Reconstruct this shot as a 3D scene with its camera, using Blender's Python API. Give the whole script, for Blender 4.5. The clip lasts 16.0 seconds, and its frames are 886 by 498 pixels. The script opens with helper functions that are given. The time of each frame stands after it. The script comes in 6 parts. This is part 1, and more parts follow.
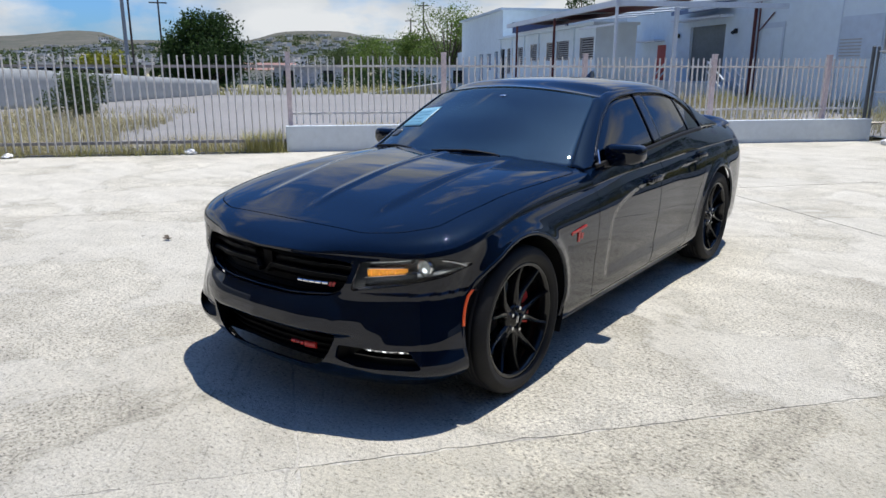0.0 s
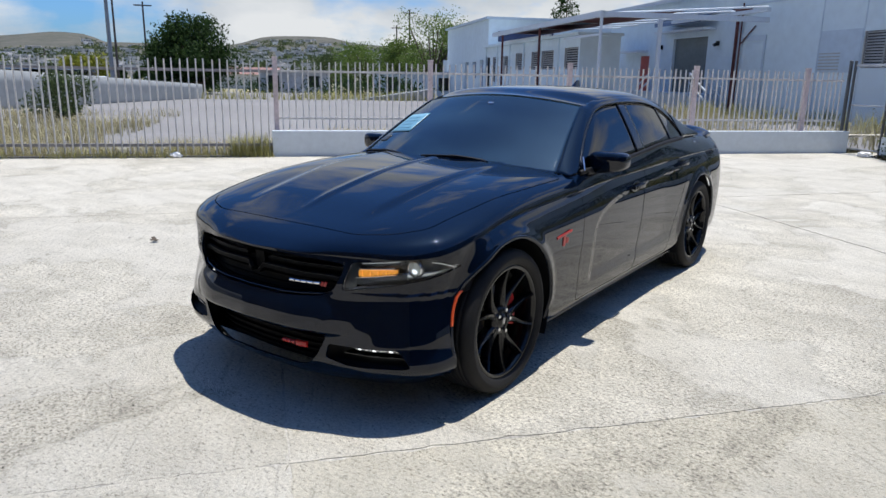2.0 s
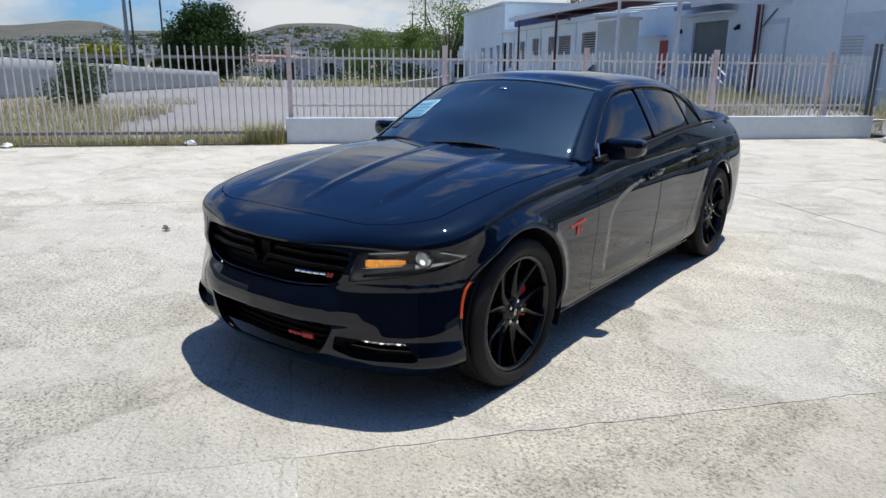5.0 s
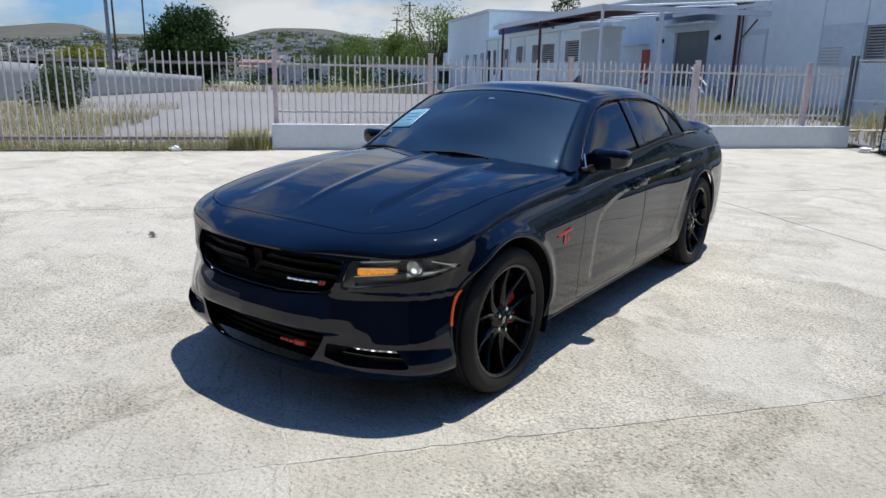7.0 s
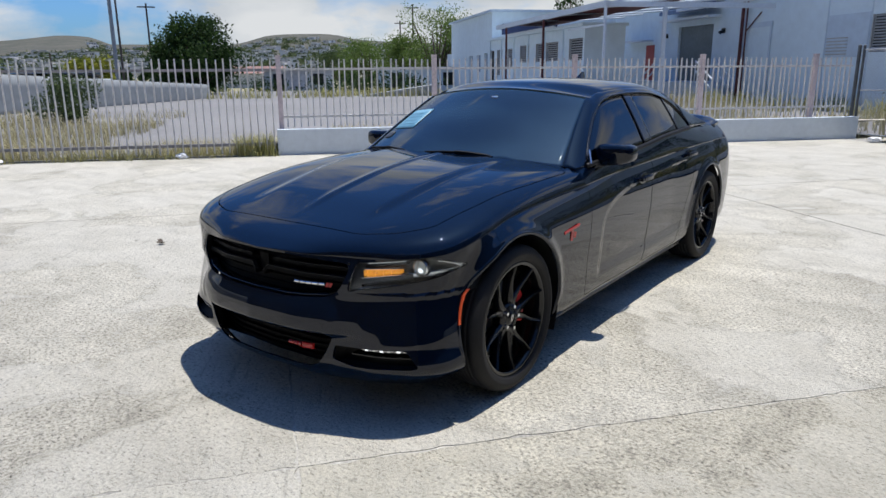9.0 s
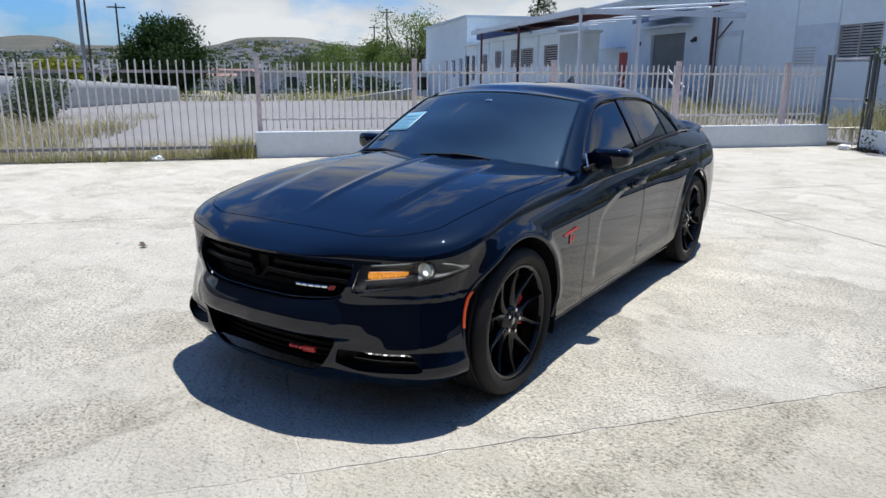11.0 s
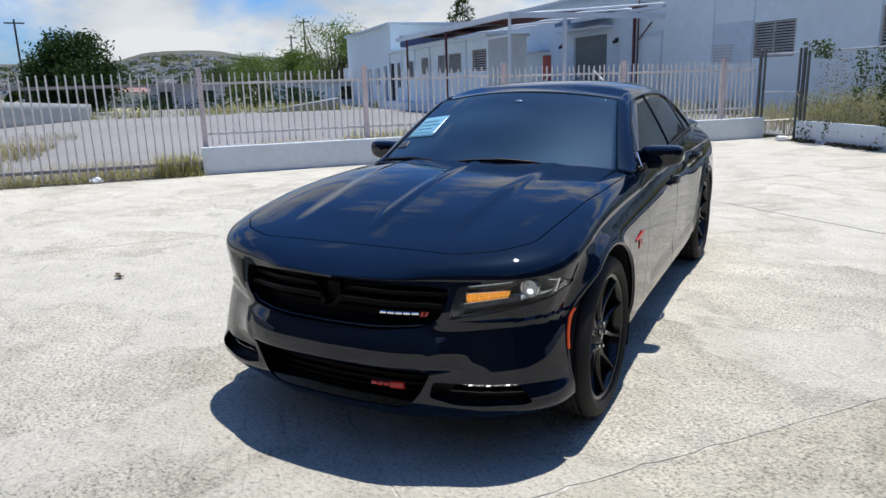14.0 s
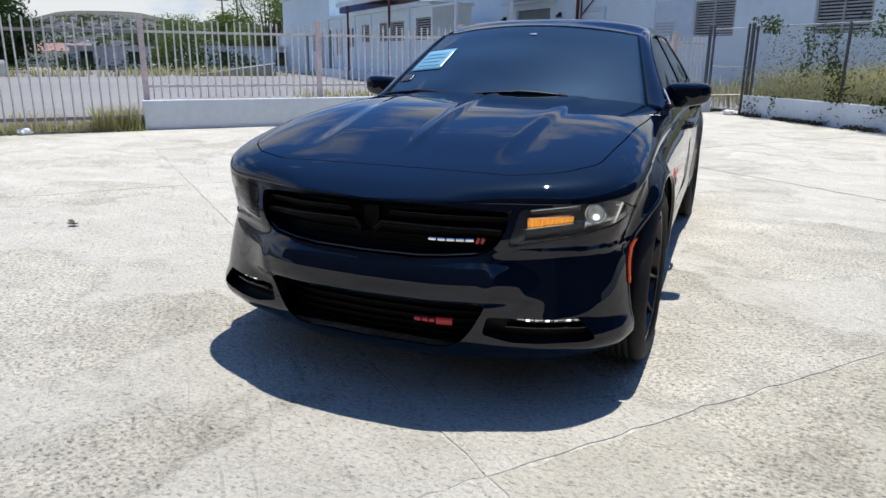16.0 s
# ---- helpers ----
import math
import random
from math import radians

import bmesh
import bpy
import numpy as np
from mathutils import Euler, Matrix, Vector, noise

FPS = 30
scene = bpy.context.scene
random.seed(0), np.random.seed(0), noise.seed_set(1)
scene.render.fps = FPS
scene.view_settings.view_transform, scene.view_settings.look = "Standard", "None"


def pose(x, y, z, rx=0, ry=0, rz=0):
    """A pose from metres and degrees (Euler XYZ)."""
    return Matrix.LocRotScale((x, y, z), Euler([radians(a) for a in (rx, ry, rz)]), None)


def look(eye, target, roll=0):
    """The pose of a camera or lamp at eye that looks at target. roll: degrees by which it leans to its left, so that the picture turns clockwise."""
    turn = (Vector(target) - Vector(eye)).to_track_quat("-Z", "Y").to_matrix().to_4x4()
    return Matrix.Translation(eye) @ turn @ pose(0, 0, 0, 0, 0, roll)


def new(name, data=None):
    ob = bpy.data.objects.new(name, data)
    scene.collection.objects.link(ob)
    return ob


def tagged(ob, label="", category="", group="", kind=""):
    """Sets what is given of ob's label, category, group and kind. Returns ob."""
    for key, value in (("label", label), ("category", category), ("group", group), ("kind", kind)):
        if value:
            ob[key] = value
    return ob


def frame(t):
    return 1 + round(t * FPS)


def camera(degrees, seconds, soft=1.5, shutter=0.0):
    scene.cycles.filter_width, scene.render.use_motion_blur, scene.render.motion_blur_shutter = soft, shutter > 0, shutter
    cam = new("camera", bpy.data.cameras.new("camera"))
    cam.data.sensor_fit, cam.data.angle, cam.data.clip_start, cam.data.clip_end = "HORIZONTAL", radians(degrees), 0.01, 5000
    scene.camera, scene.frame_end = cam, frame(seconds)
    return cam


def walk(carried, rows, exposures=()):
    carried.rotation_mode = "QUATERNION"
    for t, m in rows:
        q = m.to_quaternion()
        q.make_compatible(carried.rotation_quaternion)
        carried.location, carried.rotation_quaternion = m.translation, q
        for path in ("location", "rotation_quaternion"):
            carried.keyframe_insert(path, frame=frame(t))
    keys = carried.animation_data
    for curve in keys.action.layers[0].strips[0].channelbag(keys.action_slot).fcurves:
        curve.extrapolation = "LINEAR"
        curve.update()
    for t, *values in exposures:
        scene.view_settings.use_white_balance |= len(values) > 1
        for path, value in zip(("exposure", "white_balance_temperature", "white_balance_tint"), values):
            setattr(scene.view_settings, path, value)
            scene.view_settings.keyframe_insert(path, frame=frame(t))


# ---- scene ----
cam = camera(64.9, 16.0)
PATH = [
    (0, (2.534, -2.689, 1.525), (1.348, -1.158, 1.023), 0.1),
    (0.5, (2.52, -2.643, 1.495), (1.349, -1.112, 0.964), 0.2),
    (1, (2.526, -2.65, 1.48), (1.369, -1.11, 0.94), 0.2),
    (1.5, (2.543, -2.707, 1.526), (1.387, -1.15, 1.036), 0.7),
    (2, (2.562, -2.769, 1.523), (1.411, -1.206, 1.041), 1.0),
    (2.5, (2.572, -2.787, 1.541), (1.42, -1.218, 1.08), 1.1),
    (3, (2.575, -2.789, 1.539), (1.436, -1.211, 1.079), 0.8),
    (3.5, (2.578, -2.778, 1.531), (1.448, -1.201, 1.045), 0.4),
    (4, (2.575, -2.769, 1.519), (1.447, -1.199, 1.008), 0.3),
    (4.5, (2.552, -2.712, 1.53), (1.377, -1.17, 1.039), 0.3),
    (4.7, (2.541, -2.681, 1.515), (1.356, -1.155, 1.0), 0.6),
    (6.8, (2.532, -2.729, 1.523), (1.372, -1.187, 0.996), 1.0),
    (7, (2.539, -2.739, 1.539), (1.392, -1.179, 1.038), 1.2),
    (7.5, (2.542, -2.756, 1.532), (1.407, -1.196, 1.005), 1.4),
    (8, (2.543, -2.764, 1.529), (1.417, -1.197, 1.003), 1.2),
    (8.5, (2.548, -2.774, 1.527), (1.414, -1.21, 1.01), 1.3),
    (9, (2.545, -2.727, 1.527), (1.377, -1.181, 1.03), -0.4),
    (9.5, (2.491, -2.529, 1.502), (1.312, -0.974, 1.064), -0.1),
    (10, (2.501, -2.543, 1.494), (1.35, -0.983, 1.002), -0.2),
    (10.2, (2.512, -2.644, 1.505), (1.365, -1.081, 1.014), -0.5),
    (12.3, (2.087, -2.945, 1.519), (1.07, -1.288, 1.049), 1.8),
    (12.5, (2.04, -3.047, 1.536), (1.022, -1.397, 1.043), -0.1),
    (13, (1.945, -3.129, 1.516), (0.94, -1.468, 1.036), -1.2),
    (13.5, (1.805, -3.016, 1.491), (0.797, -1.353, 1.024), -3.1),
    (14, (1.673, -2.89, 1.482), (0.746, -1.181, 1.016), -1.6),
    (14.5, (1.464, -3.035, 1.503), (0.619, -1.276, 1.067), -1.4),
    (15, (1.3, -3.059, 1.452), (0.528, -1.256, 1.062), -1.3),
    (15.5, (1.208, -2.939, 1.306), (0.41, -1.151, 0.899), 0.1),
    (16, (1.174, -2.875, 1.233), (0.43, -1.097, 0.698), 0.6),
]
walk(cam, [(t, look(eye, target, roll)) for t, eye, target, roll in PATH], exposures=[(0, 0.17, 6640, 10), (4, 0.13, 6640, 10), (9, 0.06, 6640, 10), (9.5, 0.26, 6640, 10), (10.2, 0.22, 6640, 10), (12.5, 0.18, 6640, 10), (13, 0.13, 6640, 10), (14.5, 0.23, 6640, 10), (16, 0.25, 6640, 10)])


# ---- world, sun, exposure ----
SUN_DIR = Vector((0.035, 0.235, 1.0)).normalized()
world = bpy.data.worlds.new("sky")
scene.world = world
world.use_nodes = True
wn, wl = world.node_tree.nodes, world.node_tree.links
wn.clear()
w_out = wn.new("ShaderNodeOutputWorld")
w_bg = wn.new("ShaderNodeBackground")
w_sky = wn.new("ShaderNodeTexSky")
w_sky.sky_type, w_sky.sun_disc = "NISHITA", False
w_sky.sun_elevation = math.asin(SUN_DIR.z)
w_sky.sun_rotation = math.atan2(SUN_DIR.x, SUN_DIR.y)
w_sky.altitude, w_sky.air_density, w_sky.dust_density, w_sky.ozone_density = 20, 1.0, 1.0, 1.0
# broken cumulus cloud over the blue, thicker towards the horizon
w_co = wn.new("ShaderNodeTexCoord")
w_sep = wn.new("ShaderNodeSeparateXYZ")
w_map = wn.new("ShaderNodeMapping")
w_map.inputs["Scale"].default_value, w_map.inputs["Location"].default_value = (1.0, 1.0, 2.3), (0.3, 1.7, 0.4)
w_noise = wn.new("ShaderNodeTexNoise")
w_noise.inputs["Scale"].default_value, w_noise.inputs["Detail"].default_value = 4.6, 10.0
w_noise.inputs["Roughness"].default_value = 0.56
w_ramp = wn.new("ShaderNodeValToRGB")
w_ramp.color_ramp.elements[0].position, w_ramp.color_ramp.elements[1].position = 0.34, 0.53
w_shade = wn.new("ShaderNodeTexNoise")
w_shade.inputs["Scale"].default_value, w_shade.inputs["Detail"].default_value = 5.0, 7.0
w_tone = wn.new("ShaderNodeValToRGB")
w_tone.color_ramp.elements[0].position, w_tone.color_ramp.elements[1].position = 0.36, 0.60
w_tone.color_ramp.elements[0].color = (7.0, 7.9, 9.0, 1)
w_tone.color_ramp.elements[1].color = (10.6, 11.1, 11.6, 1)
w_mix = wn.new("ShaderNodeMix"); w_mix.data_type = "RGBA"
wl.new(w_co.outputs["Generated"], w_sep.inputs[0])
wl.new(w_co.outputs["Generated"], w_map.inputs[0])
wl.new(w_map.outputs[0], w_noise.inputs["Vector"]); wl.new(w_map.outputs[0], w_shade.inputs["Vector"])
w_thin = wn.new("ShaderNodeMath"); w_thin.operation = "MULTIPLY"; w_thin.inputs[1].default_value = -0.66
w_sum = wn.new("ShaderNodeMath"); w_sum.operation = "ADD"
w_sq = wn.new("ShaderNodeMath"); w_sq.operation = "MULTIPLY"
wl.new(w_sep.outputs["Z"], w_sq.inputs[0]); wl.new(w_sep.outputs["Z"], w_sq.inputs[1])
wl.new(w_sq.outputs[0], w_thin.inputs[0]); wl.new(w_thin.outputs[0], w_sum.inputs[0]); wl.new(w_noise.outputs[0], w_sum.inputs[1])
wl.new(w_sum.outputs[0], w_ramp.inputs[0]); wl.new(w_shade.outputs[0], w_tone.inputs[0])
wl.new(w_ramp.outputs[0], w_mix.inputs["Factor"])
w_deep = wn.new("ShaderNodeMix"); w_deep.data_type, w_deep.blend_type = "RGBA", "MULTIPLY"
w_deep.inputs["Factor"].default_value, w_deep.inputs["B"].default_value = 1.0, (0.66, 1.24, 2.15, 1)
wl.new(w_sky.outputs[0], w_deep.inputs["A"]); wl.new(w_deep.outputs["Result"], w_mix.inputs["A"]); wl.new(w_tone.outputs[0], w_mix.inputs["B"])
wl.new(w_mix.outputs["Result"], w_bg.inputs[0])
w_bg.inputs[1].default_value = 0.064
wl.new(w_bg.outputs[0], w_out.inputs[0])
sun = new("sun", bpy.data.lights.new("sun", "SUN"))
sun.data.energy, sun.data.angle, sun.data.color = 5.0, radians(0.53), (1.0, 0.97, 0.93)
sun.matrix_world = look((0, 0, 30), Vector((0, 0, 30)) - SUN_DIR)


# ---- materials ----
def mat(name, color, rough=0.6, metal=0.0, coat=0.0, var=0.12, scale=3.0, fine=40.0, bump=0.0, spec=0.5, dark=None, ior=None):
    """A principled surface with a broad and a fine variation of tone, and a fine relief."""
    m = bpy.data.materials.new(name)
    m.use_nodes = True
    n, l = m.node_tree.nodes, m.node_tree.links
    b = n["Principled BSDF"]
    b.inputs["Roughness"].default_value, b.inputs["Metallic"].default_value = rough, metal
    b.inputs["Coat Weight"].default_value, b.inputs["Coat Roughness"].default_value = coat, 0.02
    b.inputs["Specular IOR Level"].default_value = spec
    if ior:
        b.inputs["IOR"].default_value = ior
    b.inputs["Base Color"].default_value = (*color, 1)
    if var or bump:
        co = n.new("ShaderNodeTexCoord")
        big, small = n.new("ShaderNodeTexNoise"), n.new("ShaderNodeTexNoise")
        big.inputs["Scale"].default_value, big.inputs["Detail"].default_value = scale, 5
        small.inputs["Scale"].default_value, small.inputs["Detail"].default_value = fine, 6
        l.new(co.outputs["Object"], big.inputs["Vector"]); l.new(co.outputs["Object"], small.inputs["Vector"])
        add = n.new("ShaderNodeMath"); add.operation = "ADD"
        l.new(big.outputs[0], add.inputs[0]); l.new(small.outputs[0], add.inputs[1])
        ramp = n.new("ShaderNodeValToRGB")
        lo = dark if dark else tuple(c * (1 - var) for c in color)
        hi = color if dark else tuple(min(1, c * (1 + var)) for c in color)
        ramp.color_ramp.elements[0].color, ramp.color_ramp.elements[1].color = (*lo, 1), (*hi, 1)
        ramp.color_ramp.elements[0].position, ramp.color_ramp.elements[1].position = 0.36, 0.64
        half = n.new("ShaderNodeMath"); half.operation = "MULTIPLY"; half.inputs[1].default_value = 0.5
        l.new(add.outputs[0], half.inputs[0]); l.new(half.outputs[0], ramp.inputs[0])
        l.new(ramp.outputs[0], b.inputs["Base Color"])
        if bump:
            bp = n.new("ShaderNodeBump")
            bp.inputs["Strength"].default_value, bp.inputs["Distance"].default_value = bump, 0.004
            l.new(small.outputs[0], bp.inputs["Height"]); l.new(bp.outputs[0], b.inputs["Normal"])
    return m


def emit(m, color, strength):
    b = m.node_tree.nodes["Principled BSDF"]
    b.inputs["Emission Color"].default_value, b.inputs["Emission Strength"].default_value = (*color, 1), strength
    return m


def glass(name, tint, rough=0.015, ior=1.5, sky_dust=0.0):
    """Thin tinted glass: what passes is tinted, the gloss follows Fresnel, a dusty film in sky blue paints in reflected
    sky.
    """
    m = bpy.data.materials.new(name)
    m.use_nodes = True
    n, l = m.node_tree.nodes, m.node_tree.links
    n.remove(n["Principled BSDF"])
    t, g, x, f = n.new("ShaderNodeBsdfTransparent"), n.new("ShaderNodeBsdfGlossy"), n.new("ShaderNodeMixShader"), n.new("ShaderNodeFresnel")
    t.inputs[0].default_value, g.inputs["Roughness"].default_value = (*tint, 1), rough
    g.inputs["Color"].default_value = (1, 1, 1, 1)
    f.inputs[0].default_value = ior
    l.new(f.outputs[0], x.inputs[0]); l.new(t.outputs[0], x.inputs[1]); l.new(g.outputs[0], x.inputs[2])
    last = x
    if sky_dust:
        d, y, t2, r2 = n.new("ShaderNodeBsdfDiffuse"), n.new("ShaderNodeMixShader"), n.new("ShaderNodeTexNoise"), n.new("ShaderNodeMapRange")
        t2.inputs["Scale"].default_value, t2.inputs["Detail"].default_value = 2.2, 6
        r2.inputs[1].default_value, r2.inputs[2].default_value, r2.inputs[3].default_value, r2.inputs[4].default_value = 0.35, 0.72, sky_dust * 0.55, sky_dust * 1.9
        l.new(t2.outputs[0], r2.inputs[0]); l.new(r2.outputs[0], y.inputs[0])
        # blue film colour puts the sky's reflection into the glass
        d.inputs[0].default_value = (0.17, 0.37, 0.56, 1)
        l.new(x.outputs[0], y.inputs[1]); l.new(d.outputs[0], y.inputs[2])
        last = y
    l.new(last.outputs[0], n["Material Output"].inputs[0])
    return m


PAINT = mat("black_paint", (0.0012, 0.0046, 0.0142), 0.20, 0.0, 1.0, var=0.25, scale=2, fine=900, spec=0.0)
PAINT.node_tree.nodes["Principled BSDF"].inputs["Coat Roughness"].default_value = 0.016
PAINT.node_tree.nodes["Principled BSDF"].inputs["Coat IOR"].default_value = 1.47
GLOSS_BLACK = mat("gloss_black", (0.006, 0.006, 0.007), 0.10, var=0.2)
MATT_BLACK = mat("matt_black", (0.006, 0.006, 0.007), 0.55, var=0.25, fine=200, bump=0.1, spec=0.25)
RUBBER = mat("rubber", (0.010, 0.010, 0.0105), 0.72, spec=0.3, var=0.3, scale=8, fine=120, bump=0.25)
CHROME = mat("chrome", (0.75, 0.75, 0.77), 0.08, 1.0, var=0.0)


# ---- mesh helpers ----
def pchip(keys):
    """A smooth monotone curve through (x, y) keys."""
    xs, ys = [float(k[0]) for k in keys], [float(k[1]) for k in keys]
    last = len(xs) - 1
    h = [b - a for a, b in zip(xs, xs[1:])]
    d = [(b - a) / w for a, b, w in zip(ys, ys[1:], h)]
    m = [0.0] * (last + 1)
    for i in range(1, last):
        if d[i - 1] * d[i] > 0:
            a, b = 2 * h[i] + h[i - 1], h[i] + 2 * h[i - 1]
            m[i] = (a + b) / (a / d[i - 1] + b / d[i])
    m[0], m[-1] = d[0], d[-1]

    def f(x):
        x = min(max(x, xs[0]), xs[-1])
        i = 0
        while i < last - 1 and x >= xs[i + 1]:
            i += 1
        t = (x - xs[i]) / h[i]
        u = 1 - t
        return (1 + 2 * t) * u * u * ys[i] + t * u * u * h[i] * m[i] + t * t * (3 - 2 * t) * ys[i + 1] - t * t * u * h[i] * m[i + 1]
    return f


def smooth(x, a, b):
    t = min(max((x - a) / (b - a), 0.0), 1.0)
    return t * t * (3 - 2 * t)


def steps(a, b, n):
    return [a + (b - a) * i / n for i in range(n + 1)]


def grid(fn, us, vs, out=None):
    """A sheet of quads through fn(u, v); out: a point inside, from which the faces look away."""
    bm = bmesh.new()
    rows = [[bm.verts.new(fn(u, v)) for v in vs] for u in us]
    for i in range(len(us) - 1):
        for j in range(len(vs) - 1):
            q = (rows[i][j], rows[i + 1][j], rows[i + 1][j + 1], rows[i][j + 1])
            bm.faces.new(q)
    bmesh.ops.remove_doubles(bm, verts=bm.verts, dist=1e-5)
    bm.normal_update()
    if out is not None:
        o = Vector(out)
        if sum((f.calc_center_median() - o).dot(f.normal) * f.calc_area() for f in bm.faces) < 0:
            bmesh.ops.reverse_faces(bm, faces=bm.faces)
    for f in bm.faces:
        f.smooth = True
    return bm


def box(bm, lo, hi, m=None, bevel=0.0):
    """A box from corner to corner, bevelled, turned by m."""
    c = [(a + b) / 2 for a, b in zip(lo, hi)]
    s = [abs(b - a) for a, b in zip(lo, hi)]
    mm = Matrix.Translation(c) @ Matrix.Diagonal((*s, 1))
    if m is not None:
        mm = m @ mm
    r = bmesh.ops.create_cube(bm, size=1, matrix=mm)
    if bevel:
        es = {e for v in r["verts"] for e in v.link_edges}
        bmesh.ops.bevel(bm, geom=list(es), offset=bevel, segments=2, affect="EDGES", profile=0.7)
    return bm


def tube(bm, a, b, r, r2=None, n=10):
    """A round bar from a to b."""
    a, b = Vector(a), Vector(b)
    d = b - a
    m = Matrix.Translation((a + b) / 2) @ d.to_track_quat("Z", "Y").to_matrix().to_4x4()
    bmesh.ops.create_cone(bm, cap_ends=True, segments=n, radius1=r, radius2=r if r2 is None else r2, depth=d.length, matrix=m)
    return bm


def lathe(profile, n=48, closed=False):
    """A round body about the x axis from (x, radius) pairs."""
    bm = bmesh.new()
    rings = [[bm.verts.new((x, r * math.cos(2 * math.pi * k / n), r * math.sin(2 * math.pi * k / n))) for k in range(n)] for x, r in profile]
    pairs = list(zip(rings, rings[1:])) + ([(rings[-1], rings[0])] if closed else [])
    for p, q in pairs:
        for k in range(n):
            bm.faces.new((p[k], p[(k + 1) % n], q[(k + 1) % n], q[k]))
    bmesh.ops.recalc_face_normals(bm, faces=bm.faces)
    for f in bm.faces:
        f.smooth = True
    return bm


def prism(poly, lo, hi, axis):
    """A closed block: a polygon in the two other axes, run from lo to hi along axis."""
    bm = bmesh.new()
    put = {"x": lambda a, b, c: (c, a, b), "y": lambda a, b, c: (a, c, b), "z": lambda a, b, c: (a, b, c)}[axis]
    p = [bm.verts.new(put(a, b, lo)) for a, b in poly]
    q = [bm.verts.new(put(a, b, hi)) for a, b in poly]
    bm.faces.new(p); bm.faces.new(q[::-1])
    for i in range(len(p)):
        j = (i + 1) % len(p)
        bm.faces.new((p[j], p[i], q[i], q[j]))
    bmesh.ops.recalc_face_normals(bm, faces=bm.faces)
    return bm


def part(name, bm, material, parent=None, label="", m=None, smooth_angle=None):
    me = bpy.data.meshes.new(name)
    bm.to_mesh(me)
    bm.free()
    me.materials.append(material)
    ob = new(name, me)
    if parent is not None:
        ob.parent = parent
    if m is not None:
        ob.matrix_basis = m
    if smooth_angle:
        me.polygons.foreach_set("use_smooth", [True] * len(me.polygons))
        me.set_sharp_from_angle(angle=radians(smooth_angle))
    if label:
        tagged(ob, label)
    return ob


def thing(name, label, category, group="", kind="", m=None):
    ob = new(name)
    ob.empty_display_size = 0.1
    if m is not None:
        ob.matrix_basis = m
    return tagged(ob, label, category, group, kind)


def shell(bm, thick):
    """Gives a sheet thickness, inwards of its faces."""
    faces = list(bm.faces)
    bm.normal_update()
    inner = {v: bm.verts.new(v.co - v.normal * thick) for v in list(bm.verts)}
    edges = [e for e in bm.edges if len(e.link_faces) == 1]
    for f in faces:
        g = bm.faces.new([inner[v] for v in reversed(f.verts)])
        g.smooth = True
    for e in edges:
        lp = e.link_loops[0]
        a, b = lp.vert, lp.link_loop_next.vert
        bm.faces.new((b, a, inner[a], inner[b]))
    return bm


def carve(bm, cutters, keep=False):
    """The shell bm less the cutters, or, with keep, what lies inside the one cutter."""
    def temp(b):
        me = bpy.data.meshes.new("temp")
        b.to_mesh(me)
        return new("temp", me)
    body = temp(bm)
    bm.free()
    tools = []
    for c in cutters:
        t = temp(c)
        c.free()
        tools.append(t)
        md = body.modifiers.new("b", "BOOLEAN")
        md.operation, md.object, md.solver = ("INTERSECT" if keep else "DIFFERENCE"), t, "EXACT"
    dg = bpy.context.evaluated_depsgraph_get()
    me = bpy.data.meshes.new_from_object(body.evaluated_get(dg))
    res = bmesh.new()
    res.from_mesh(me)
    for o in [body, *tools]:
        d = o.data
        bpy.data.objects.remove(o)
        bpy.data.meshes.remove(d)
    bpy.data.meshes.remove(me)
    return res


def scaled(poly, d):
    """A polygon moved outwards by d (inwards: minus)."""
    n = len(poly)
    area = sum(poly[i][0] * poly[(i + 1) % n][1] - poly[(i + 1) % n][0] * poly[i][1] for i in range(n))
    s = 1 if area > 0 else -1
    res = []
    for i in range(n):
        p, a, b = Vector(poly[i]), Vector(poly[i - 1]), Vector(poly[(i + 1) % n])
        e1, e2 = (p - a).normalized(), (b - p).normalized()
        n1, n2 = Vector((e1.y, -e1.x)) * s, Vector((e2.y, -e2.x)) * s
        k = (n1 + n2)
        k = k / max(k.length_squared / 2, 0.5)
        res.append(tuple(p + k * d))
    return res


def rounded(poly, r, n=4):
    """A polygon with its corners rounded."""
    res = []
    k = len(poly)
    for i in range(k):
        p, a, b = Vector(poly[i]), Vector(poly[i - 1]), Vector(poly[(i + 1) % k])
        ra, rb = min(r, (a - p).length * 0.45), min(r, (b - p).length * 0.45)
        s, e = p + (a - p).normalized() * ra, p + (b - p).normalized() * rb
        for j in range(n + 1):
            t = j / n
            res.append(tuple((1 - t) ** 2 * s + 2 * t * (1 - t) * p + t * t * e))
    return res


# ---- the car: front axle over the origin, nose towards -y, its left side towards +x ----
FA, WB, WHEEL_R, ARCH_R = 0.016, 3.052, 0.362, 0.412
IN = (0, 1.6, 0.55)
car = thing("car", "glossy black four-door sedan with tinted windows, parked on concrete", "car")

